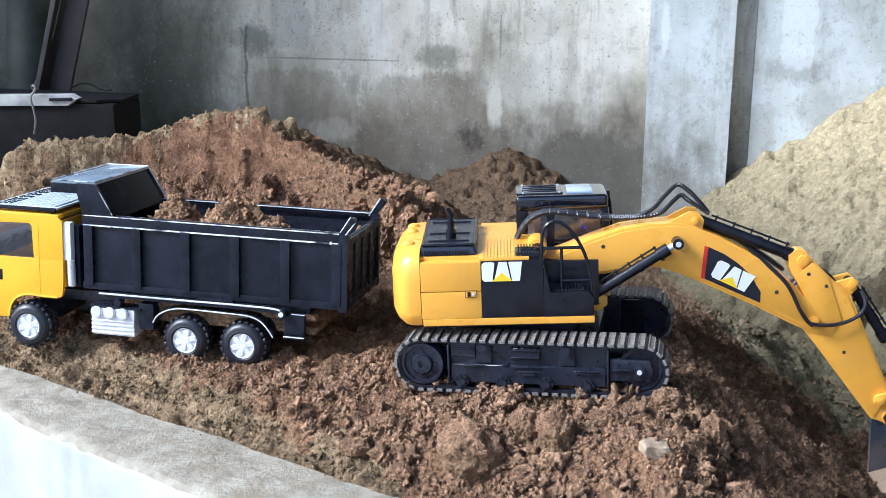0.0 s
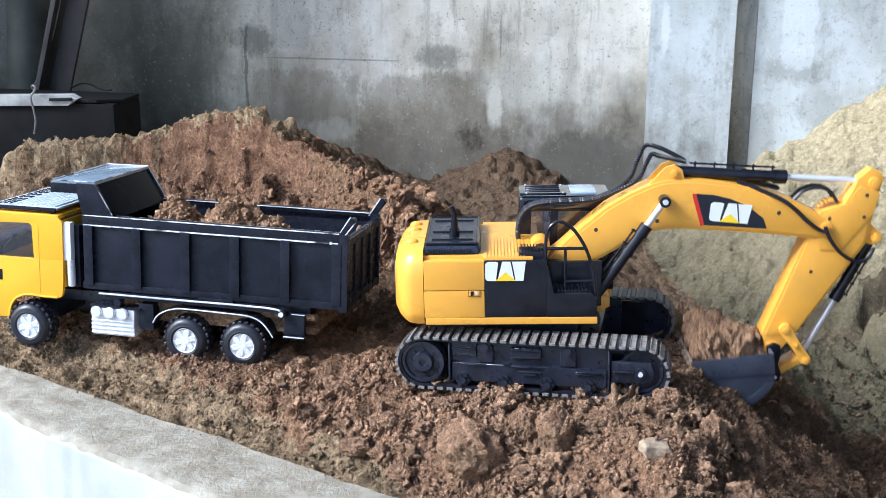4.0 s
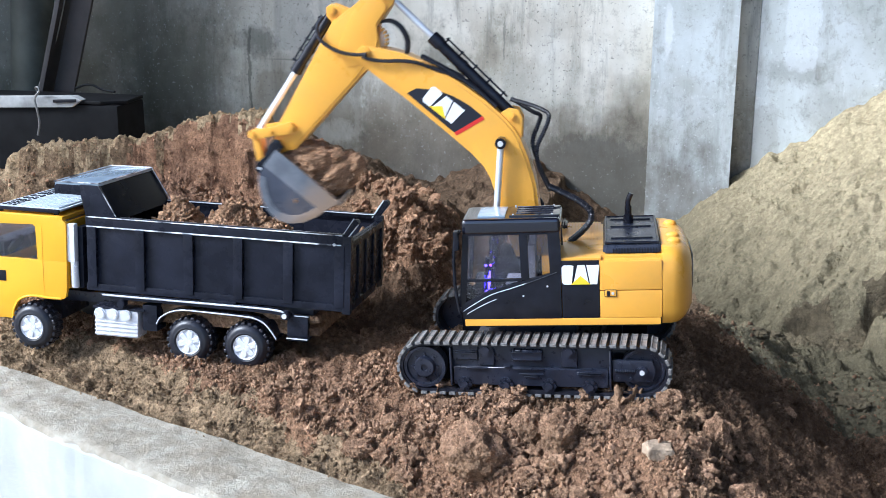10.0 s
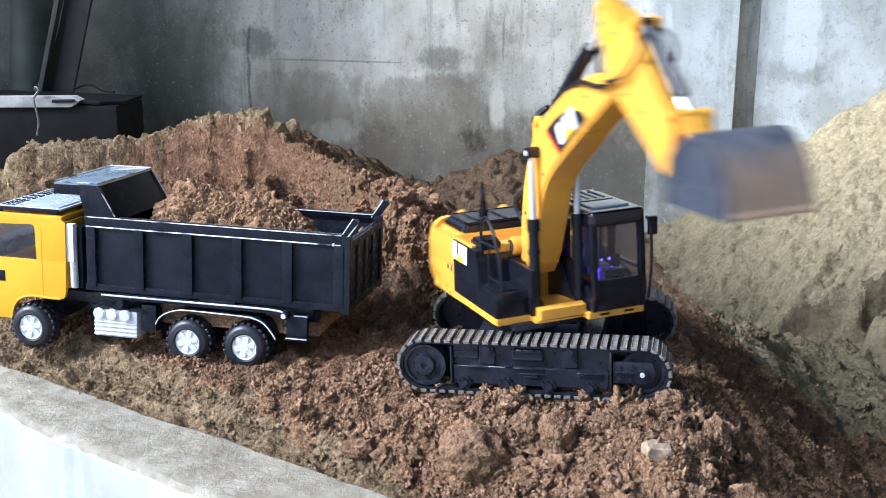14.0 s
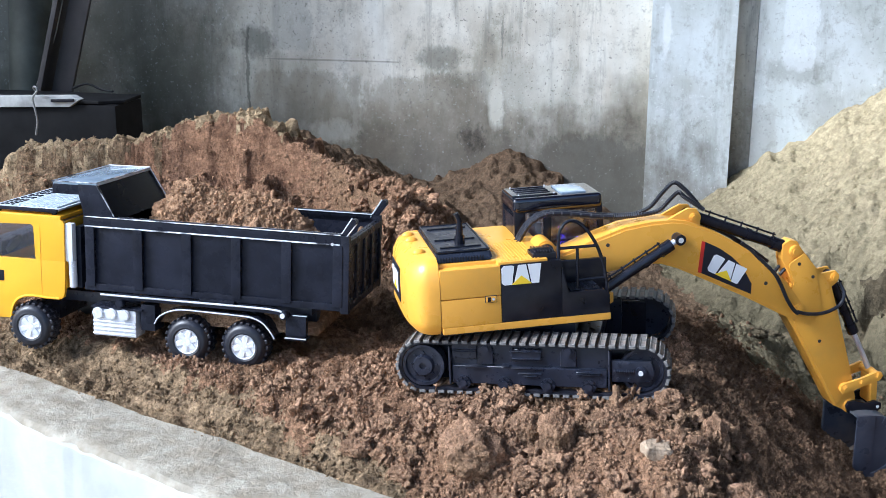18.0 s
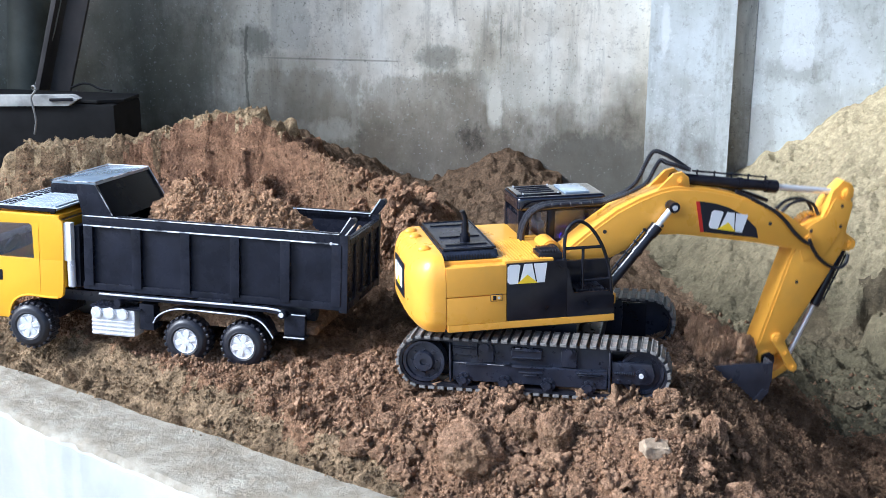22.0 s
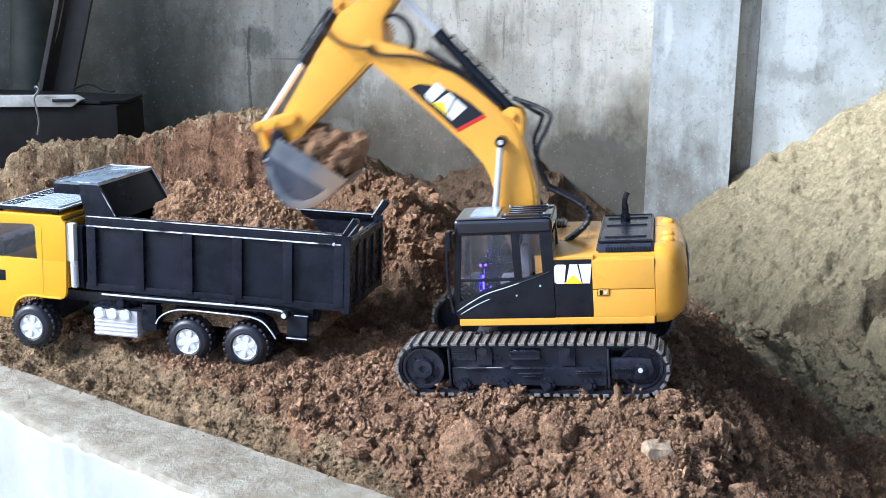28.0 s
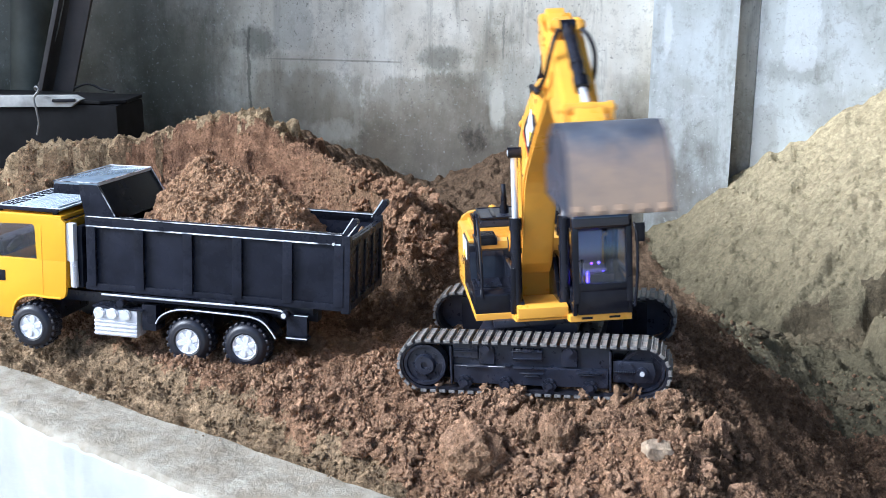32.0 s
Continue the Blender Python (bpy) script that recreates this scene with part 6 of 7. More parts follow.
def build_lorry():
    build_bed()
    for x in WHEEL_X:
        for s in (1, -1):
            build_wheel(x, s)
    ch = box((0.44, 0.016, 0.016), (0.075, 0.024, 0.070), 0.002)
    box((0.44, 0.016, 0.016), (0.075, -0.024, 0.070), 0.002, ch)
    for x in WHEEL_X:
        rod((x, -0.064, WHEEL_R), (x, 0.064, WHEEL_R), 0.005, ch, 14)
        box((0.030, 0.05, 0.034), (x, 0, 0.046), 0.003, ch)
    box((0.25, 0.11, 0.012), (-0.02, 0, 0.083), 0.002, ch)
    part("chassis", ch, MATTBLACK, lorry)
    # mudguards over the rear wheels: an arched band with a bright edge
    for s in (1, -1):
        arc = [(0.078, 0.052), (0.072, 0.062), (0.060, 0.070), (0.046, 0.0745), (0.030, 0.076), (-0.012, 0.0755), (-0.055, 0.0745), (-0.072, 0.072), (-0.084, 0.066), (-0.094, 0.055), (-0.100, 0.046)]
        g = bmesh.new()
        prism(arc + [(x, z + 0.003) for x, z in arc[::-1]], s * 0.050, s * 0.083, 0.0, g)
        gu = part("mudguard", g, BEDBLACK, lorry, "black arched mudguard")
        part("guard_edge", tube([(x, s * 0.083, z + 0.0016) for x, z in arc], 0.0012, seg=6, n=5), EDGESHINE, gu, "bright mudguard edge")
        part("side_skirt", prism([(0.150, 0.0845), (0.150, 0.090), (-0.09, 0.090), (-0.115, 0.084), (-0.118, 0.081), (-0.09, 0.0835)], s * 0.066, s * 0.082, 0.001), BEDBLACK, lorry)
        part("skirt_lip", tube([(0.160, s * 0.0825, 0.0895), (0.05, s * 0.0825, 0.0895), (-0.09, s * 0.0825, 0.0895), (-0.112, s * 0.0825, 0.0850)], 0.0015, seg=6, n=3), EDGESHINE, lorry, "bright skirt edge")
        part("tail_bracket", box((0.030, 0.010, 0.030), (-0.128, s * 0.070, 0.066), 0.002), BEDBLACK, lorry)
        part("tail_step", box((0.030, 0.020, 0.003), (-0.130, s * 0.072, 0.049), 0.0008), BEDBLACK, lorry)
        part("step_edge", box((0.030, 0.0012, 0.0014), (-0.130, s * 0.0825, 0.0506), 0.0), EDGESHINE, lorry, "bright step edge")
        part("bracket_edge", box((0.020, 0.0012, 0.0012), (-0.134, s * 0.0755, 0.0815), 0.0), EDGESHINE, lorry, "bright bracket edge")
        part("tail_boss", rod((-0.112, s * 0.072, 0.082), (-0.112, s * 0.084, 0.082), 0.0062, seg=18, bevel=0.001), BEDBLACK, lorry)
        part("boss_cap", rod((-0.112, s * 0.0835, 0.082), (-0.112, s * 0.0855, 0.082), 0.0036, seg=14), SILVER, lorry)
        # tank with three round caps
        tk = box((0.066, 0.030, 0.040), (0.140, s * 0.0665, 0.0485), 0.003)
        for k in range(4):
            box((0.066, 0.002, 0.0025), (0.140, s * 0.0822, 0.032 + k * 0.006), 0.0006, tk, seg=1)
        tank = part("tank", tk, SILVER, lorry, "silver fuel tank")
        for k in range(3):
            part("tank_cap", rod((0.164 - k * 0.020, s * 0.079, 0.062), (0.164 - k * 0.020, s * 0.086, 0.062), 0.0086, seg=22, bevel=0.0015), SILVER, tank)
        part("tank_shelf", box((0.078, 0.034, 0.003), (0.136, s * 0.066, 0.0705), 0.0008), BEDBLACK, lorry)
        part("battery_box", box((0.022, 0.030, 0.038), (0.090, s * 0.064, 0.060), 0.002), BEDBLACK, lorry)
        part("air_valve", rod((0.130, s * 0.076, 0.079), (0.130, s * 0.088, 0.079), 0.006, seg=18, bevel=0.001), BEDBLACK, lorry)
        # intake stack behind the cab
        sk = box((0.012, 0.012, 0.056), (0.213, s * 0.066, 0.158), 0.003)
        part("air_intake", sk, WHITE, lorry, "white upright air intake")
        part("intake_pipe", rod((0.210, s * 0.066, 0.092), (0.211, s * 0.066, 0.132), 0.0058, seg=18, bevel=0.001), SILVER, lorry)
    part("cab_back", box((0.010, 0.120, 0.090), (0.205, 0, 0.135), 0.002), BEDBLACK, lorry)
    build_lorry_cab()


def build_lorry_cab():
    S = 0.0745
    for s in (1, -1):
        # side wall with a window opening, as a ring of panels round it
        bm = bmesh.new()
        prism([(0.2180, 0.187), (0.224, 0.1915), (0.240, 0.1935), (0.320, 0.1945), (0.340, 0.192), (0.352, 0.180), (0.325, 0.180), (0.270, 0.182), (0.266, 0.179), (0.264, 0.130), (0.2185, 0.130)], s * (S - 0.006), s * S, 0.0003, bm)
        prism([(0.344, 0.130), (0.325, 0.180), (0.352, 0.180), (0.363, 0.130)], s * (S - 0.006), s * S, 0.0003, bm)
        prism([(0.2200, 0.086), (0.2185, 0.130), (0.363, 0.130), (0.366, 0.060), (0.360, 0.040), (0.306, 0.040), (0.3035, 0.056), (0.296, 0.068), (0.284, 0.0745), (0.270, 0.0765), (0.256, 0.0755), (0.244, 0.0752), (0.226, 0.0748), (0.222, 0.078)], s * (S - 0.006), s * S, 0.0003, bm)
        side = part("cab_side", bm, CABYELLOW, lorry, "bright yellow cab side")
        part("side_window", prism([(0.262, 0.129), (0.264, 0.183), (0.327, 0.181), (0.346, 0.129)], s * (S - 0.005), s * (S - 0.004)), GLASS, side, "tinted cab window").visible_shadow = False
        part("arch_lip", tube([(0.306, s * (S + 0.0005), 0.042), (0.3035, s * (S + 0.0005), 0.056), (0.296, s * (S + 0.0005), 0.068), (0.284, s * (S + 0.0005), 0.0745), (0.270, s * (S + 0.0005), 0.0765), (0.250, s * (S + 0.0005), 0.0755), (0.228, s * (S + 0.0005), 0.0755)], 0.0018, seg=8, n=5), CABYELLOW, side)
        part("door_handle", box((0.026, 0.004, 0.016), (0.328, s * (S - 0.0012), 0.103), 0.0014), BLACK, side, "dark recessed door handle")
        part("door_line", box((0.0006, 0.002, 0.10), (0.2560, s * (S - 0.0006), 0.128), 0.0), CABYELLOW, side)
    part("cab_roof", plan_prism([(0.224, -S + 0.002), (0.345, -S + 0.004), (0.345, S - 0.004), (0.224, S - 0.002)], 0.1895, 0.1955, 0.002), CABYELLOW, lorry)
    part("cab_front", box((0.006, 2 * S - 0.010, 0.090), (0.361, 0, 0.088), 0.002), CABYELLOW, lorry)
    part("windscreen", box((0.0015, 2 * S - 0.012, 0.060), (0.3555, 0, 0.161), 0, rot=Euler((0, -0.24, 0)).to_matrix()), GLASS, lorry, "clear plastic windscreen").visible_shadow = False
    part("cab_rear", box((0.004, 2 * S - 0.012, 0.098), (0.2205, 0, 0.139), 0.001), CABYELLOW, lorry)
    part("cab_floor", box((0.135, 2 * S - 0.014, 0.006), (0.290, 0, 0.095), 0.001), MATTBLACK, lorry)
    st = box((0.032, 0.036, 0.014), (0.272, 0.036, 0.104), 0.004)
    box((0.012, 0.036, 0.056), (0.252, 0.036, 0.132), 0.004, st)
    part("driver_seat", st, SEAT, lorry)
    wheel_ = lathe([(0.013, -0.0015), (0.0155, -0.0015), (0.0155, 0.0015), (0.013, 0.0015), (0.013, -0.0015)], 24)
    sw = part("steering_wheel", wheel_, BLACK, lorry)
    sw.matrix_basis = Matrix.Translation((0.312, 0.050, 0.146)) @ Matrix.Rotation(radians(55), 4, "Y") @ Matrix.Rotation(math.pi / 2, 4, "X")
    for s in (1, -1):
        part("cab_lining", box((0.128, 0.002, 0.034), (0.288, s * (S - 0.008), 0.111), 0.0), SEAT, lorry)
    part("cab_lining", box((0.002, 2 * S - 0.018, 0.088), (0.2240, 0, 0.142), 0.0), SEAT, lorry)
    part("cab_lining", box((0.118, 2 * S - 0.016, 0.002), (0.284, 0, 0.1875), 0.0), SEAT, lorry)
    part("dashboard", box((0.030, 2 * S - 0.016, 0.022), (0.336, 0, 0.140), 0.004), MATTBLACK, lorry)
    # roof rack: pale slotted plate with dark feet
    rk = plan_prism([(0.232, -0.066), (0.336, -0.064), (0.336, 0.064), (0.232, 0.066)], 0.2005, 0.2035, 0.001)
    rack = part("roof_rack", rk, RACKGREY, lorry, "pale slotted roof rack")
    for k in range(9):
        part("rack_bar", box((0.0035, 0.112, 0.002), (0.240 + k * 0.0075, 0, 0.2046), 0.0006), RACKGREY, rack)
    for i in range(3):
        for k in range(10):
            part("rack_slot", box((0.004, 0.006, 0.0012), (0.312 + i * 0.008, -0.050 + k * 0.011, 0.2039), 0.0), BEDBLACK, rack)
    part("rack_rim", box((0.104, 0.004, 0.005), (0.284, 0.066, 0.2015), 0.001), BEDBLACK, rack)
    part("rack_rim", box((0.104, 0.004, 0.005), (0.284, -0.066, 0.2015), 0.001), BEDBLACK, rack)
    for x in (0.240, 0.328):
        for s in (1, -1):
            part("rack_foot", box((0.006, 0.006, 0.008), (x, s * 0.060, 0.1980), 0.001), BEDBLACK, rack)


def widen(ob):
    """Set the two sides of the cab and running gear further apart."""
    if ob.name.startswith(("wheel", "steering")):
        ob.matrix_basis = Matrix.Translation((0, math.copysign(WIDER, ob.matrix_basis.translation.y), 0)) @ ob.matrix_basis
        return
    for v in ob.data.vertices:
        v.co.y += WIDER * max(-1.0, min(1.0, v.co.y / 0.02))
    for c in ob.children:
        widen(c)


build_lorry()
for _o in lorry.children:
    if _o.name != "bed":
        widen(_o)
LORRY_M = lorry.matrix_basis.copy()


# ---- soil in the lorry, clods and crumbs ----
def heap_height(x, y):
    """Load in the bed before the first bucket, in the lorry's space."""
    e = min(1.0, (BED_S - 0.006 - abs(y)) / 0.03)
    h = 0.148
    h += 0.067 * math.exp(-((x - 0.082) / 0.036) ** 2 - ((y - 0.012) / 0.058) ** 2)
    h += 0.068 * math.exp(-((x + 0.006) / 0.040) ** 2 - ((y - 0.012) / 0.058) ** 2)
    h += 0.040 * math.exp(-((x + 0.075) / 0.045) ** 2 - ((y - 0.012) / 0.062) ** 2)
    h += 0.090 * math.exp(-((x + 0.184) / 0.016) ** 2 - ((y + 0.040) / 0.034) ** 2)
    h -= 0.045 * step(-0.07, -0.15, x) + 0.03 * step(0.11, 0.16, x)
    v = Vector((x, y, 0.5))
    h += 0.010 * noise.noise(v * 38) + 0.006 * noise.noise(v * 85) + 0.003 * noise.noise(v * 180)
    return h - 0.020 * (1 - max(0.0, e))


def build_bed_load():
    nx, ny = 130, 46
    verts, faces = [], []
    for j in range(ny + 1):
        y = -BED_S + 0.0065 + (2 * BED_S - 0.013) * j / ny
        for i in range(nx + 1):
            x = -BED_L + 0.001 + (2 * BED_L - 0.010) * i / nx
            verts.append((x, y, max(BED_B + 0.006, heap_height(x, y))))
    for j in range(ny):
        for i in range(nx):
            a = j * (nx + 1) + i
            faces.append((a, a + 1, a + nx + 2, a + nx + 1))
    n = len(verts)
    rim = [i for i in range(nx + 1)] + [j * (nx + 1) + nx for j in range(1, ny + 1)] + [ny * (nx + 1) + i for i in range(nx - 1, -1, -1)] + [j * (nx + 1) for j in range(ny - 1, 0, -1)]
    for i in rim:
        verts.append((verts[i][0], verts[i][1], BED_B + 0.0055))
    m = len(rim)
    for k in range(m):
        faces.append((rim[k], n + k, n + (k + 1) % m, rim[(k + 1) % m]))
    faces.append(tuple(range(n, n + m)))
    me = bpy.data.meshes.new("soil_load")
    me.from_pydata(verts, [], faces)
    me.materials.append(LOADSOIL)
    me.shade_smooth()
    ob = new("soil_load", me)
    ob.matrix_basis = LORRY_M
    tagged(ob, "mound of brown crumbly soil lying in the truck bed", "soil", kind="stuff")


build_bed_load()


def crumb_mesh(name, spots, mat):
    """Many small clods as one mesh; spots of (place, size): angular grains for the small ones, rounder lumps for the rest."""
    rng = np.random.default_rng(7)
    octa = np.array([(1, 0, 0), (0, 1, 0), (-1, 0, 0), (0, -1, 0), (0, 0, 1), (0, 0, -1)], float)
    octa_f = np.array([(0, 1, 4), (1, 2, 4), (2, 3, 4), (3, 0, 4), (1, 0, 5), (2, 1, 5), (3, 2, 5), (0, 3, 5)])
    temps = [(octa * rng.uniform(0.65, 1.35, (6, 1)) + rng.uniform(-0.25, 0.25, (6, 3)), octa_f) for _ in range(12)]
    for k in range(10):
        bm = lump(1.0, 50 + k, (1, 1, 0.8), 1.3, 1 if k < 7 else 3, 1.7)
        bm.verts.ensure_lookup_table()
        temps.append((np.array([v.co[:] for v in bm.verts]), np.array([[v.index for v in f.verts] for f in bm.faces])))
        bm.free()
    turns = [np.array(Euler(rng.uniform(0, 6.28, 3)).to_matrix()) for _ in range(64)]
    vs, fs, base = [], [], 0
    for (p, r) in spots:
        v, f = temps[rng.integers(0, 12) if r < 0.0024 else rng.integers(12, 19) if r < 0.0050 else rng.integers(19, 22)]
        vs.append((v * (r * rng.uniform(0.75, 1.25, 3))) @ turns[rng.integers(0, 64)] + p)
        fs.append(f + base)
        base += len(v)
    me = bpy.data.meshes.new(name)
    v, f = np.concatenate(vs), np.concatenate(fs)
    me.vertices.add(len(v))
    me.vertices.foreach_set("co", v.ravel())
    me.loops.add(f.size)
    me.loops.foreach_set("vertex_index", f.ravel())
    me.polygons.add(len(f))
    me.polygons.foreach_set("loop_start", np.arange(0, f.size, 3))
    me.update(calc_edges=True)
    me.materials.append(mat)
    return new(name, me)


def crumbs(name, spots, label, mat=CLOD):
    return tagged(crumb_mesh(name, spots, mat), label, "soil", kind="stuff")


def scatter():
    rnd = random.Random(11)
    spots, dark, dry, dusty = [], [], [], []
    while len(spots) + len(dark) + len(dusty) < 112000:
        x, y = rnd.uniform(-0.95, 0.50), rnd.uniform(-0.42, 0.50)
        if y < parapet_in(x) - 0.015 * rnd.random() ** 3 or (x > 0.235 and y > 0.28 - 0.25 * (x - 0.26) and rnd.random() < 0.93):
            continue
        if abs(x + 0.46) < 0.24 and 0.0 < y < 0.09:
            continue
        if rnd.random() > 0.66 + 0.60 * noise.noise(Vector((x * 9, y * 9, 4))):
            continue
        if trodden(x, y) > 0.0 and rnd.random() < 0.6:
            continue
        r = (0.0011 + 0.0024 * rnd.random() ** 4) * (0.95 + 0.7 * noise.noise(Vector((x * 16, y * 16, 8)))) * (0.7 + 0.3 * step(0.0, 0.06, y - parapet_in(x)))
        if rnd.random() < 0.02:
            r *= 1.7
        z = ground_height(x, y)
        if y < parapet_in(x):
            z, r = -0.033, min(r, 0.003)
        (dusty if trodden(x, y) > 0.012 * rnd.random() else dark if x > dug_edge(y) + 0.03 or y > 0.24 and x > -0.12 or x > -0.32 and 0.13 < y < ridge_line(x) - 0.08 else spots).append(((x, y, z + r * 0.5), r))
    for _ in range(520):
        x, y = rnd.uniform(-0.45, 0.26), rnd.uniform(-0.36, -0.10)
        r = 0.0045 + 0.0075 * rnd.random() ** 2.5
        if y > parapet_in(x) + 0.03 and trodden(x, y) < 0 and noise.noise(Vector((x * 11, y * 11, 21))) > -0.15:
            spots.append(((x, y, ground_height(x, y) + r * 0.25), r))
    crumbs("soil_crumbs", spots, "loose brown soil crumbs strewn over the platform")
    crumbs("dusty_crumbs", dusty, "dusty olive brown crumbs along the low wall", OLIVE)
    crumbs("moist_crumbs", dark, "dark soil crumbs on the dug slope, shade put into their colour", SHADECLOD)
    spots = []
    while len(spots) + len(dry) < 15000:
        x, y = rnd.uniform(-1.15, -0.12), rnd.uniform(0.2, 0.62)
        if soil_height(x, y) < 0.04:
            continue
        if rnd.random() > 0.55 + 0.6 * noise.noise(Vector((x * 7, y * 7, 14))):
            continue
        r = 0.0010 + 0.0030 * rnd.random() ** 10
        (dry if lit_dry_top(x, y, 0.0) else spots).append(((x, y, ground_height(x, y) + r * 0.15), r))
    for _ in range(760):
        x = -0.62 + 0.50 * rnd.random() ** 0.6
        y = rnd.uniform(0.16, 0.46)
        r = 0.004 + 0.010 * rnd.random() ** 2.6
        if soil_height(x, y) > 0.085:
            spots.append(((x, y, ground_height(x, y) + r * 0.15), r))
    crumbs("heap_crumbs", spots, "brown soil crumbs on the tall heap", HEAPCLOD)
    crumbs("dry_crumbs", dry, "pale dry crumbs along the rim of the heap, its light in their colour", LITDRY)
    spots = []
    while len(spots) < 16000:
        x, y = rnd.uniform(0.2, 0.95), rnd.uniform(0.22, 1.25)
        r = 0.0010 + 0.0020 * rnd.random() ** 8
        if rnd.random() < 0.06 * step(0.9, 0.4, y):
            r *= 2.2
        spots.append(((x, y, ground_height(x, y) + r * 0.2), r))
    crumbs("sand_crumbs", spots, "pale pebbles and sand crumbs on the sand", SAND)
    spots = []
    for _ in range(5000):
        x, y = rnd.gauss(0.02, 0.06), rnd.uniform(-0.064, 0.076)
        if -0.13 < x < 0.17:
            r = 0.0012 + 0.0045 * rnd.random() ** 6
            spots.append((LORRY_M @ Vector((x, y, heap_height(x, y) + r * 0.2)), r))
    crumbs("load_crumbs", spots, "brown soil crumbs on the truck's load", LOADCLOD)


scatter()


def stone_block():
    bm = box((0.030, 0.021, 0.016), bevel=0.003, rot=Euler((0.1, 0.12, 0.35)).to_matrix(), seg=3)
    bmesh.ops.subdivide_edges(bm, edges=bm.edges[:], cuts=2, use_grid_fill=True)
    for v in bm.verts:
        v.co += v.co.normalized() * (0.0045 * noise.noise(v.co * 70) + 0.0022 * noise.noise(v.co * 190))
    return bm


def clods():
    """Larger clods one can pick out, and the pale stone."""
    rnd = random.Random(5)
    for x, y, r, sq in ((-0.046, -0.262, 0.036, (1.0, 0.8, 0.9)), (0.049, -0.250, 0.026, (0.8, 0.8, 1.0)), (0.011, -0.230, 0.020, (0.9, 0.8, 1.0)), (0.259, -0.280, 0.024, (1.0, 0.8, 0.9)), (0.252, -0.327, 0.020, (1.2, 0.8, 0.6)), (-0.195, -0.225, 0.015, (1.3, 0.8, 0.7)),
                        (0.225, -0.165, 0.022, (0.8, 0.8, 1.2)), (-0.16, -0.20, 0.012, (1, 1, 0.8)), (-0.13, -0.26, 0.013, (1.1, 1, 0.8)), (-0.02, -0.17, 0.012, (1, 1, 0.8)),
                        (0.10, -0.19, 0.016, (1, 1, 0.9)), (0.17, -0.13, 0.017, (1, 1, 0.8)), (-0.25, -0.13, 0.012, (1, 1, 0.8)), (0.02, -0.29, 0.016, (1, 1, 0.8)), (-0.28, -0.16, 0.010, (1.2, 1, 0.8)),
                        (-0.31, -0.10, 0.011, (1, 1, 0.8)), (0.13, -0.25, 0.014, (1, 1, 0.8)), (0.20, -0.22, 0.016, (1, 1, 0.8)), (-0.10, -0.16, 0.013, (1.2, 1, 0.7)), (-0.34, -0.14, 0.010, (1, 1, 0.8))):
        ob = part("soil_clod", grainy(lump(r, rnd.random() * 90, sq, 0.30, 4, 1.9), int(1100000 * r * r), 0.0013, 3), CLOD, smooth=False)
        ob.location = (x, y, ground_height(x, y) + r * (0.52 if r > 0.018 and y < -0.2 else 0.34))
        tagged(ob, "rough brown clod of soil", "clod", "clods before the machine")
    st = part("stone", stone_block(), STONE)
    st.location = (0.162, -0.284, ground_height(0.162, -0.284) + 0.003)
    tagged(st, "pale angular stone half sunk in soil", "stone")
    for x, y, r in ((0.455, 0.372, 0.020), (0.426, 0.41, 0.009), (0.335, 0.541, 0.014), (0.37, 0.50, 0.010), (0.30, 0.44, 0.014)):
        ob = part("dark_clod", lump(r, rnd.random() * 90, (1.3, 1, 0.7), 0.4, 4), DARKSAND)
        ob.location = (x, y, ground_height(x, y) + r * 0.3)
        tagged(ob, "dark moist clod lying on the sand", "clod", "clods on the sand")
    for x, y, r in ((-0.44, 0.41, 0.024), (-0.47, 0.36, 0.017), (-0.40, 0.36, 0.015), (-0.33, 0.40, 0.017), (-0.29, 0.37, 0.019), (-0.37, 0.41, 0.016), (-0.23, 0.33, 0.016), (-0.27, 0.32, 0.014)):
        ob = part("heap_clod", grainy(lump(r, rnd.random() * 90, (1.1, 1, 0.8), 0.5, 4, 1.6), 220, 0.0016, 4), LITDRY if x < -0.8 else HEAPCLOD, smooth=False)
        ob.location = (x, y, ground_height(x, y) + r * 0.05)
        tagged(ob, "large brown clod on the soil heap", "clod", "clods on the heap")


clods()


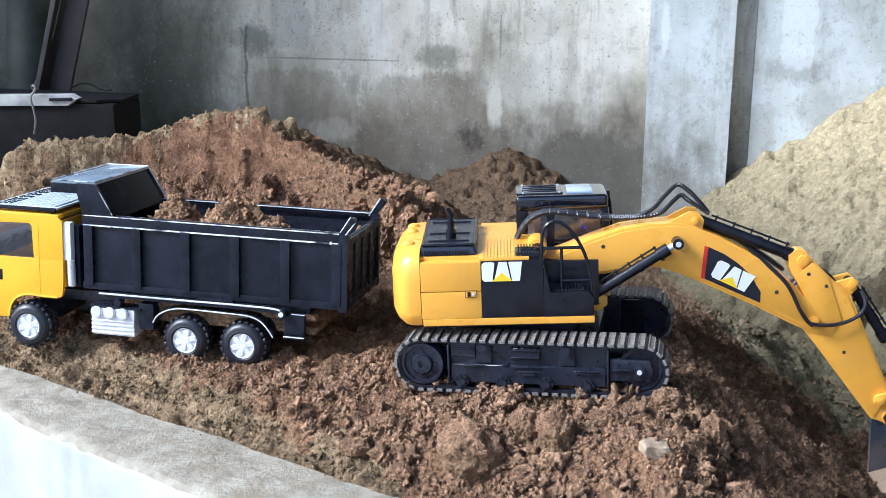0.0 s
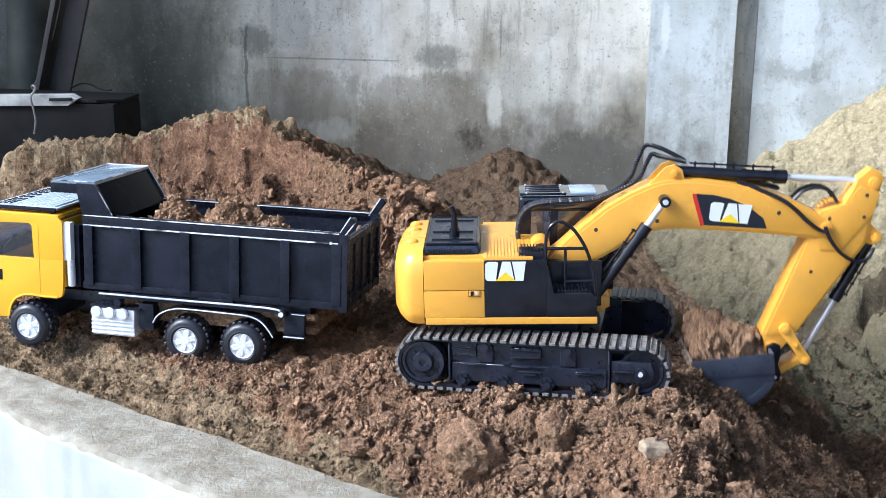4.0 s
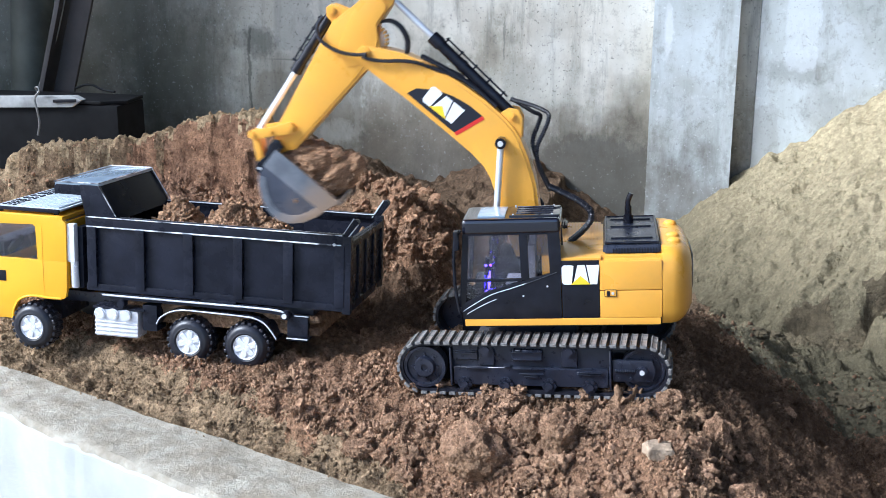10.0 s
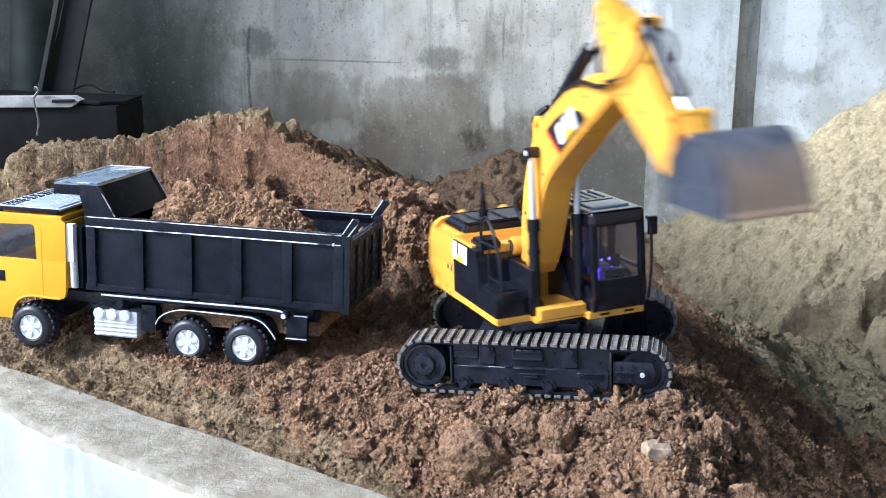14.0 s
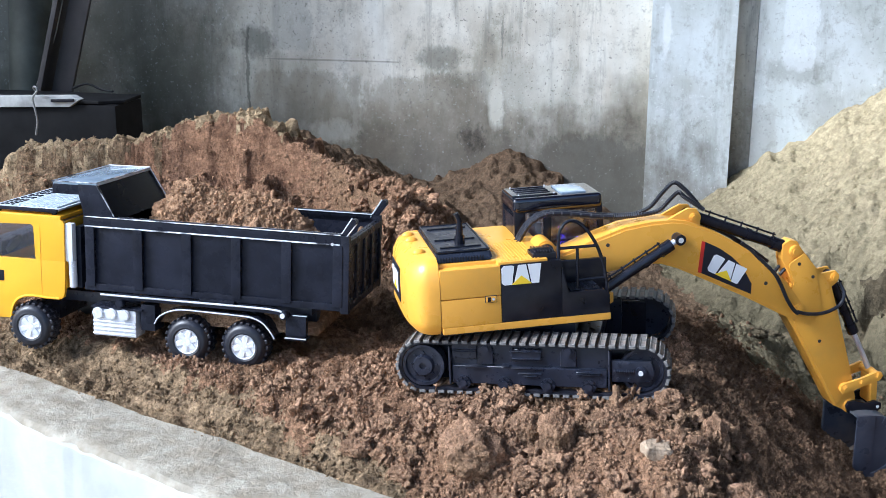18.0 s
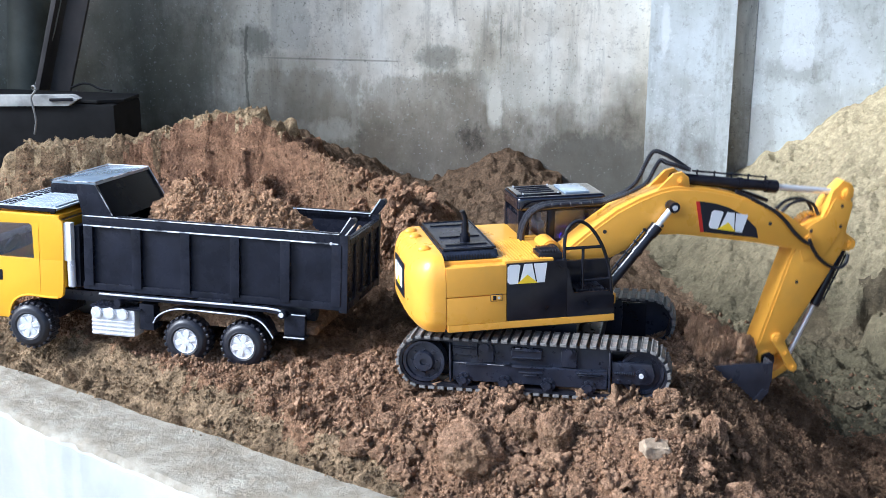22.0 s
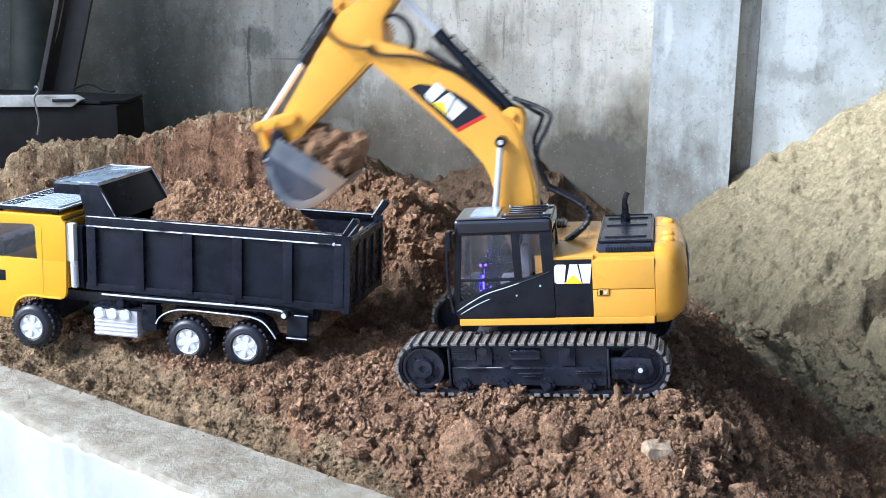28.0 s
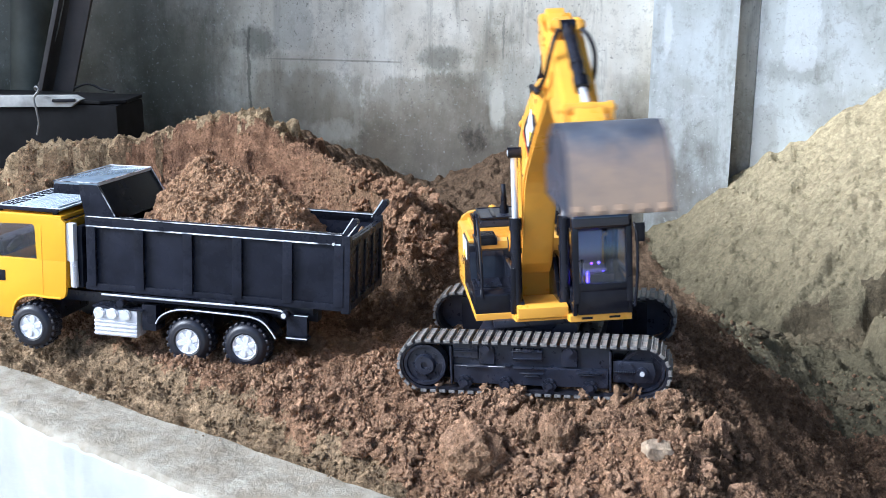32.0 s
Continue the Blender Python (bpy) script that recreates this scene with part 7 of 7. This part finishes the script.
# ---- the two bucket loads, each in lumps that ride in the bucket and then drop into the bed ----
def load_lumps(seed):
    rnd = random.Random(seed)
    obs = []
    for k, (x, y, z, r) in enumerate(((0.026, -0.026, -0.058, 0.024), (0.026, 0.026, -0.058, 0.024), (0.018, 0.0, -0.036, 0.026), (0.014, -0.022, -0.082, 0.022), (0.014, 0.024, -0.084, 0.022),
                                      (0.000, 0.004, -0.070, 0.024), (-0.010, -0.018, -0.046, 0.020), (-0.014, 0.016, -0.092, 0.020), (-0.026, -0.004, -0.092, 0.019), (-0.010, 0.028, -0.056, 0.016), (-0.006, -0.030, -0.096, 0.016), (-0.018, 0.012, -0.060, 0.018), (-0.040, 0.004, -0.100, 0.014), (-0.020, -0.022, -0.078, 0.016), (-0.008, 0.0, -0.026, 0.015), (-0.024, 0.024, -0.088, 0.013), (-0.016, -0.010, -0.104, 0.012), (-0.030, 0.012, -0.106, 0.010), (-0.034, -0.014, -0.086, 0.011), (-0.014, 0.030, -0.100, 0.010), (-0.022, -0.028, -0.062, 0.010), (-0.018, 0.006, -0.040, 0.010), (-0.036, 0.018, -0.072, 0.009), (-0.044, -0.006, -0.094, 0.009))):
        ob = part("soil_lump", grainy(lump(r, seed * 20 + k * 1.7, (1.08, 1.08, 0.95), 0.40, 4, 1.6), 620, 0.0015, k), LOADCLOD, smooth=False)
        tagged(ob, "brown lump of dug soil carried by the bucket", "soil lump", "bucket load")
        obs.append((ob, Vector((x - 0.003, y * 0.64, z * 0.94)), rnd.random(), r))
    return obs


LOADS = [load_lumps(3), load_lumps(8)]


# tops of the mound in the bed after each load, along the lorry
MOUND = [[(-0.16, 0.14), (-0.13, 0.18), (-0.09, 0.212), (-0.045, 0.231), (0.0, 0.230), (0.03, 0.236), (0.062, 0.247), (0.09, 0.22), (0.12, 0.185), (0.135, 0.14)],
         [(-0.16, 0.15), (-0.13, 0.19), (-0.095, 0.226), (-0.05, 0.250), (0.0, 0.268), (0.04, 0.281), (0.07, 0.262), (0.10, 0.226), (0.125, 0.19), (0.14, 0.14)]]


def mound_height(i, x, y):
    v = Vector((x, y, 3.5 + i))
    rough = 0.007 * noise.noise(v * 38) + 0.005 * noise.noise(v * 85) + 0.002 * noise.noise(v * 180) - 0.004 * noise.voronoi(v * 110)[0][0]
    return lerp_table(MOUND[i], x) - 0.034 * ((y - 0.010) / 0.066) ** 2 - 0.046 * step(0.026, 0.0785, y) + rough


def build_mound(i):
    """The soil of one load once it lies in the bed: it swells up from below as the lumps drop."""
    nx, ny = 110, 44
    base = (0.128, 0.146)[i]
    verts, faces = [], []
    for j in range(ny + 1):
        y = -0.0775 + 0.156 * j / ny
        for k in range(nx + 1):
            x = -0.155 + 0.290 * k / nx
            rim = j in (0, ny) or k in (0, nx)
            verts.append((x, y, base if rim else max(base + 0.008, mound_height(i, x, y))))
    for j in range(ny):
        for k in range(nx):
            a = j * (nx + 1) + k
            faces.append((a, a + 1, a + nx + 2, a + nx + 1))
    me = bpy.data.meshes.new("soil_mound")
    me.from_pydata(verts, [], faces)
    me.materials.append(LOADSOIL)
    me.shade_smooth()
    ob = tagged(new("soil_mound", me), "mound of freshly tipped brown soil in the truck bed", "soil", kind="stuff")
    rnd = random.Random(40 + i)
    spots = []
    while len(spots) < 9000:
        x, y = rnd.uniform(-0.15, 0.13), rnd.uniform(-0.077, 0.077)
        z = mound_height(i, x, y)
        if z > base + 0.01:
            r = 0.0012 + 0.0026 * rnd.random() ** 3.5
            spots.append(((x, y, z + r * 0.2), r))
    crumb_mesh("mound_crumbs", spots, LOADCLOD).parent = ob
    return ob


MOUNDS = [build_mound(0), build_mound(1)]


# ---- how the parts move ----
# seconds; swing, boom, arm and tipping link in degrees
SWING = [(0, 9.5), (3.5, 10.2), (4.6, 9.5), (5.2, 8.5), (5.5, 5.0), (5.8, -5.0), (6.0, -15.5), (6.2, -24.0), (6.5, -41.0), (6.8, -57.0), (7.0, -67.0), (7.3, -86.5), (7.5, -99.0), (7.7, -111.0), (8.0, -128.5),
         (8.3, -145.0), (8.5, -155.0), (8.75, -166.0), (9.0, -173.0), (9.3, -175.3), (10, -175.3), (11, -175.0), (11.7, -176.0), (11.85, -173.5), (12.0, -166.0), (12.4, -142.5), (12.7, -127.5), (13.0, -113.5), (13.3, -98.0), (13.5, -87.5),
         (14.0, -56.0), (14.2, -44.3), (14.5, -28.0), (15.0, 0.0), (15.4, 16.0), (15.8, 21.5), (16.5, 22.3), (19, 22.2), (21, 23.5), (22.3, 23.8), (22.5, 23.0), (22.7, 19.0), (23.0, 6.6), (23.4, -13.0), (23.5, -19.0), (24.0, -43.0),
         (24.3, -61.0), (24.6, -76.8), (24.8, -86.0), (25.0, -97.5), (25.2, -110.0), (25.5, -126.5), (26.0, -153.0), (26.4, -168.0), (26.8, -176.0), (27.5, -177.8), (29.5, -178.6), (30.0, -179.2), (30.15, -175.5), (30.3, -167.5),
         (30.6, -151.0), (31.0, -130.5), (31.2, -119.7), (31.6, -98.0), (32.0, -73.0)]
BOOM = [(0, -13.8), (0.5, -14.5), (1.0, -12.6), (1.5, -10.6), (2.0, -6.4), (2.5, -4.0), (3.0, -1.1), (3.5, 3.5), (4.2, 10.0), (4.9, 24.0), (5.5, 39.5), (5.8, 46.5), (6.0, 53.0), (6.3, 56.8), (6.8, 57.8), (7.5, 57.0), (8.0, 56.7), (8.5, 57.8), (9.0, 58.6), (9.5, 57.7),
        (10.0, 53.8), (10.3, 51.5), (10.6, 50.4), (11.0, 50.2), (11.5, 50.0), (12.0, 49.1), (12.5, 49.0), (13.0, 48.3), (13.5, 48.5), (14.0, 48.7), (14.2, 45.0), (14.5, 31.0), (15.0, 10.0), (15.5, -6.0), (16.0, -14.0), (16.5, -15.4), (17.5, -15.5), (18.5, -14.4), (19.0, -13.4), (19.5, -11.4),
        (20.0, -7.6), (20.5, -4.6), (21.0, -0.4), (21.5, 0.6), (22.0, 2.2), (22.3, 12.4), (22.5, 16.9), (22.7, 23.5), (23.0, 32.6), (23.4, 40.0), (23.6, 41.2), (24.0, 41.4), (24.2, 41.0), (24.4, 40.8), (24.6, 40.5), (24.8, 41.4), (25.0, 49.0), (25.2, 57.0), (25.5, 59.2), (26.5, 60.0), (27.5, 60.3), (27.8, 60.8), (28.0, 56.8),
        (28.2, 52.3), (28.6, 50.2), (29.0, 49.6), (29.5, 50.3), (30.0, 50.2), (30.5, 49.0), (31.2, 48.8), (32.0, 47.8)]
ARM = [(0, -52.5), (0.5, -56.5), (1.0, -63.5), (1.5, -72.0), (2.0, -84.0), (2.5, -92.5), (3.0, -100.5), (3.5, -108.0), (4.2, -110.0), (5.0, -92.0), (5.5, -78.6), (6.0, -76.0), (6.5, -75.6), (7.0, -75.5), (7.5, -73.0), (8.0, -71.0), (8.5, -71.3), (9.0, -69.2),
       (9.5, -57.0), (10.0, -43.0), (10.5, -29.2), (11.0, -14.6), (11.3, -8.5), (11.5, -17.5), (11.7, -22.0), (12.0, -27.6), (12.4, -28.8), (13.0, -30.0), (13.5, -29.8), (14.0, -34.0), (14.2, -42.0), (14.5, -50.3), (15.2, -52.0), (16.0, -54.0), (16.5, -56.2), (17.0, -62.8), (17.5, -68.5), (17.8, -63.0),
       (18.0, -60.5), (18.5, -60.6), (19.0, -67.2), (19.5, -75.7), (20.0, -84.9), (20.5, -93.0), (21.0, -99.5), (21.5, -99.0), (22.0, -107.0), (22.3, -95.0), (22.6, -90.5), (23.0, -79.2), (23.4, -75.3), (24.0, -77.5), (24.6, -77.0), (24.8, -76.5), (25.0, -72.0), (25.2, -69.0), (25.5, -69.0), (26.5, -68.0), (27.0, -66.0), (27.5, -55.6),
       (27.8, -44.0), (28.2, -36.0), (28.6, -28.2), (29.0, -16.0), (29.4, -9.5), (29.6, -12.0), (30.0, -24.1), (30.3, -24.8), (30.6, -25.2), (31.2, -25.6), (32.0, -26.0)]
TIP = [(0, 20), (0.5, 8), (1.0, 0), (1.5, -10), (2.0, -22), (2.5, -31), (3.0, -41), (3.5, -46), (4.2, -58), (5.0, -54), (5.5, -50), (6.0, -46), (6.5, -46), (7.0, -44), (7.5, -37), (8.0, -32), (8.5, -33), (9.0, -35), (9.5, -21), (10.0, -8), (10.5, 16.7), (11.0, 46), (11.3, 86), (11.5, 84), (11.7, 86),
       (12.0, 100), (12.5, 96), (13.5, 97), (14.2, 95), (15.0, 86), (16.5, 85), (17.0, 74), (17.5, 48), (18.0, 16), (18.5, 7), (19.0, -6), (19.5, -10), (20.0, -17), (20.5, -29), (21.0, -41), (21.5, -56), (22.0, -60), (22.6, -63), (23.0, -49), (23.5, -46), (24.5, -46), (25.0, -42), (25.2, -39), (25.5, -37), (27.0, -29),
       (27.5, -24), (27.8, -13.4), (28.2, -7.8), (28.6, 10.6), (29.0, 36), (29.3, 74), (29.5, 88), (30.0, 102), (30.5, 98), (31.2, 96), (32.0, 97)]
# the whole machine rocks a little on the soft ground
ROCK = [(0, -0.1), (1.0, 0.1), (2.0, 0.8), (3.0, 1.6), (3.5, 1.3), (4.5, 0.9), (5.5, 0.9), (6.5, 0.8), (7.5, 0.9), (8.5, 0.3), (9.0, -0.4), (9.5, -0.4), (10.0, -0.9), (10.4, -2.4), (11.0, -3.2), (11.3, -1.2), (11.7, -0.8), (12.3, -0.4), (13.5, 0.2), (14.5, 0.3), (16.5, 0.1), (18.0, -0.3), (19.0, 0.0), (20.0, 0.9),
        (21.0, 1.2), (22.0, 1.6), (23.0, 1.2), (24.0, 1.0), (25.0, 0.6), (25.5, 0.3), (27.5, -0.6), (27.8, -1.4), (28.2, -2.6), (28.6, -2.7), (29.0, -3.2), (29.4, -0.8), (30.0, -0.9), (31.0, -0.4), (32.0, 0.0)]


def glide(table, t):
    """Smooth reading of a table, with no overshoot."""
    if t <= table[0][0]:
        return table[0][1]
    if t >= table[-1][0]:
        return table[-1][1]
    for i in range(len(table) - 1):
        (t0, v0), (t1, v1) = table[i], table[i + 1]
        if t0 <= t <= t1:
            h = t1 - t0

            def slope(j):
                if j <= 0 or j >= len(table) - 1:
                    return 0.0
                a = (table[j][1] - table[j - 1][1]) / (table[j][0] - table[j - 1][0])
                b = (table[j + 1][1] - table[j][1]) / (table[j + 1][0] - table[j][0])
                return 0.0 if a * b <= 0 else 2 * a * b / (a + b)
            s = (t - t0) / h
            return v0 * (2 * s ** 3 - 3 * s * s + 1) + h * slope(i) * (s ** 3 - 2 * s * s + s) + v1 * (3 * s * s - 2 * s ** 3) + h * slope(i + 1) * (s ** 3 - s * s)
    return table[-1][1]


def polar(o, a, u, v=0.0):
    return (o[0] + u * math.cos(a) - v * math.sin(a), o[1] + u * math.sin(a) + v * math.cos(a))


def machine(t):
    """Poses of all the moving parts in the machine's space."""
    b, k, f = radians(glide(BOOM, t)), radians(glide(ARM, t)), radians(glide(TIP, t))
    turn = Matrix.Rotation(radians(glide(SWING, t)), 4, "Z")

    def at(p, a, y=0.0):
        return turn @ Matrix.Translation((p[0], ARM_Y + y, p[1])) @ Matrix.Rotation(-a, 4, "Y")
    P = polar(FOOT, b, BOOM_L)
    C, B = polar(FOOT, b, *PIN_C), polar(FOOT, b, *PIN_B)
    R, K, L, Q = polar(P, k, *PIN_R), polar(P, k, *PIN_K), polar(P, k, *PIN_L), polar(P, k, STICK_L)
    M = polar(L, f, LINK)
    dx, dz = Q[0] - M[0], Q[1] - M[1]
    d = math.hypot(dx, dz)
    a = (DROP ** 2 - EAR ** 2 + d * d) / (2 * d)
    h = math.sqrt(max(DROP ** 2 - a * a, 0))
    N = (M[0] + a * dx / d - h * dz / d, M[1] + a * dz / d + h * dx / d)

    def aim(p, q):
        return math.atan2(q[1] - p[1], q[0] - p[0])
    out = {"house": turn, "boom": at(FOOT, b), "arm": at(P, k), "bucket": at(Q, aim(Q, N)), "link": at(L, f), "drop": at(M, aim(M, N))}
    for n, p, q, y in (("bl", CYL_FOOT, C, 0.0305), ("br", CYL_FOOT, C, -0.0305), ("a", B, R, 0.0), ("b", K, M, 0.0)):
        g = aim(p, q)
        out[n + "1"], out[n + "2"] = at(p, g, y), at(q, g, y)
    # the loop of hose behind the elbow leans with the arm
    out["loop"] = at(polar(FOOT, b, 0.314, 0.038), b + 0.3 * (k - b + radians(74)))
    # the bending hoses from the deck to the boom
    bd = math.degrees(b)
    D, A = Vector((-0.032, 0.004, 0.192)), polar(FOOT, b, 0.066, 0.0752)
    A = Vector((A[0], ARM_Y + 0.001, A[1]))
    u, w = radians(84 + 1.13 * bd), radians(3 + 0.43 * bd)
    D1 = D + Vector((math.cos(u), 0, math.sin(u))) * 0.068
    A1 = A - Vector((math.cos(w), 0, math.sin(w))) * 0.066
    for i in range(HOSE_N):
        s = (i + 0.5) / HOSE_N
        p = D * (1 - s) ** 3 + D1 * 3 * s * (1 - s) ** 2 + A1 * 3 * s * s * (1 - s) + A * s ** 3
        v = (D1 - D) * (1 - s) ** 2 + (A1 - D1) * 2 * s * (1 - s) + (A - A1) * s * s
        out["h%d" % i] = turn @ Matrix.Translation(p) @ Matrix.Rotation(-math.atan2(v.z, v.x), 4, "Y")
    return out


def rocking(t):
    return pose(0.002, 0, 0, 0, glide(ROCK, t) - 2.5, 0)


# per load: dug from, lifted into the bucket, let go, times in seconds
DIG = [((1.6, 2.9, 10.55, 11.65), Vector((0.33, 0.05, -0.02))), ((19.7, 21.0, 28.5, 29.65), Vector((0.31, 0.12, -0.03)))]
PLACES = [(x, y) for y in (0.010, 0.042, -0.022) for x in (0.060, 0.022, -0.016, -0.056, -0.095, 0.092)][:16]


def resting(i, k, r):
    x, y = PLACES[(k * 5 + 3 * i) % 16]
    x += 0.006 * math.sin(k * 3.1 + i)
    return Vector((x, y + 0.004 * math.cos(k * 2.3), lerp_table(MOUND[i], x) - (0.026 if y != 0.010 else 0.0) - 0.98 * r))


def load_rows(lump_in, i, k, rnd, r):
    (t_dig, t_in, t_out, _), spot = DIG[i]
    m_in = rocking(t_in) @ machine(t_in)["bucket"] @ Matrix.Translation(lump_in)
    # it lies in the dug face below the surface until the bucket takes it
    start = m_in.copy()
    start.translation = spot + Vector((0.02 * (rnd - 0.5), lump_in.y, -0.045 + 0.25 * (lump_in.z + 0.06)))
    start.translation.z = min(start.translation.z, ground_height(start.translation.x, start.translation.y) - 0.034)
    rows = [(0.0, start), (t_dig, start)]
    t = t_in
    t_go = t_out + 0.85 * rnd
    while t <= t_go + 1e-6:
        slide = max(0.0, (t - t_out) / max(0.05, t_go - t_out + 0.05)) * 0.02
        rows.append((t, rocking(t) @ machine(t)["bucket"] @ Matrix.Translation(lump_in + Vector((-slide, 0, -slide)))))
        t = round(t + 0.1, 3)
    last = rows[-1][1]
    rest = LORRY_M @ resting(i, k, r)
    fall = min(0.5, max(0.2, math.sqrt(2 * max(0.02, last.translation.z - rest.z) / 9.81) + 0.15))
    end = Euler((0.3 * rnd, 0.25 - 0.4 * rnd, 6 * rnd)).to_quaternion()
    for s in (0.34, 0.67, 1.0):
        q = last.to_quaternion().slerp(end, s)
        p = last.translation.lerp(rest, s)
        p.z = last.translation.z + (rest.z - last.translation.z) * s * s
        rows.append((round(rows[-1][0] + fall / 3, 2), Matrix.LocRotScale(p, q, None)))
    rows.append((32.0, rows[-1][1]))
    return rows


def motions():
    times = [round(0.1 * i, 1) for i in range(321)]
    poses = {t: machine(t) for t in times}
    for ob, key in ((house, "house"), (boom, "boom"), (arm, "arm"), (bucket, "bucket"), (tipping_link, "link"), (drop_link, "drop"), (elbow_loop, "loop"), (CYL_L[0], "bl1"), (CYL_L[1], "bl2"),
                    (CYL_R[0], "br1"), (CYL_R[1], "br2"), (CYL_A[0], "a1"), (CYL_A[1], "a2"), (CYL_B[0], "b1"), (CYL_B[1], "b2"), *[(h, "h%d" % i) for i, h in enumerate(HOSES)]):
        walk(ob, [(t, poses[t][key]) for t in times])
    walk(excavator, [(t, rocking(t)) for t in times[::2]])
    for i, mound in enumerate(MOUNDS):
        low, t0, t1 = (0.058, 0.095)[i], DIG[i][0][2] + 0.25, DIG[i][0][3] + 0.1
        rows = [(0.0, low), (t0, low), (t0 + 0.3 * (t1 - t0), low * 0.75), (t0 + 0.7 * (t1 - t0), low * 0.22), (t1, 0.0), (32.0, 0.0)]
        walk(mound, [(t, LORRY_M @ Matrix.Translation((0, 0, -d))) for t, d in rows])
    for i, lumps in enumerate(LOADS):
        for k, (ob, at_, rnd, r) in enumerate(lumps):
            walk(ob, load_rows(at_, i, k, rnd, r))


motions()
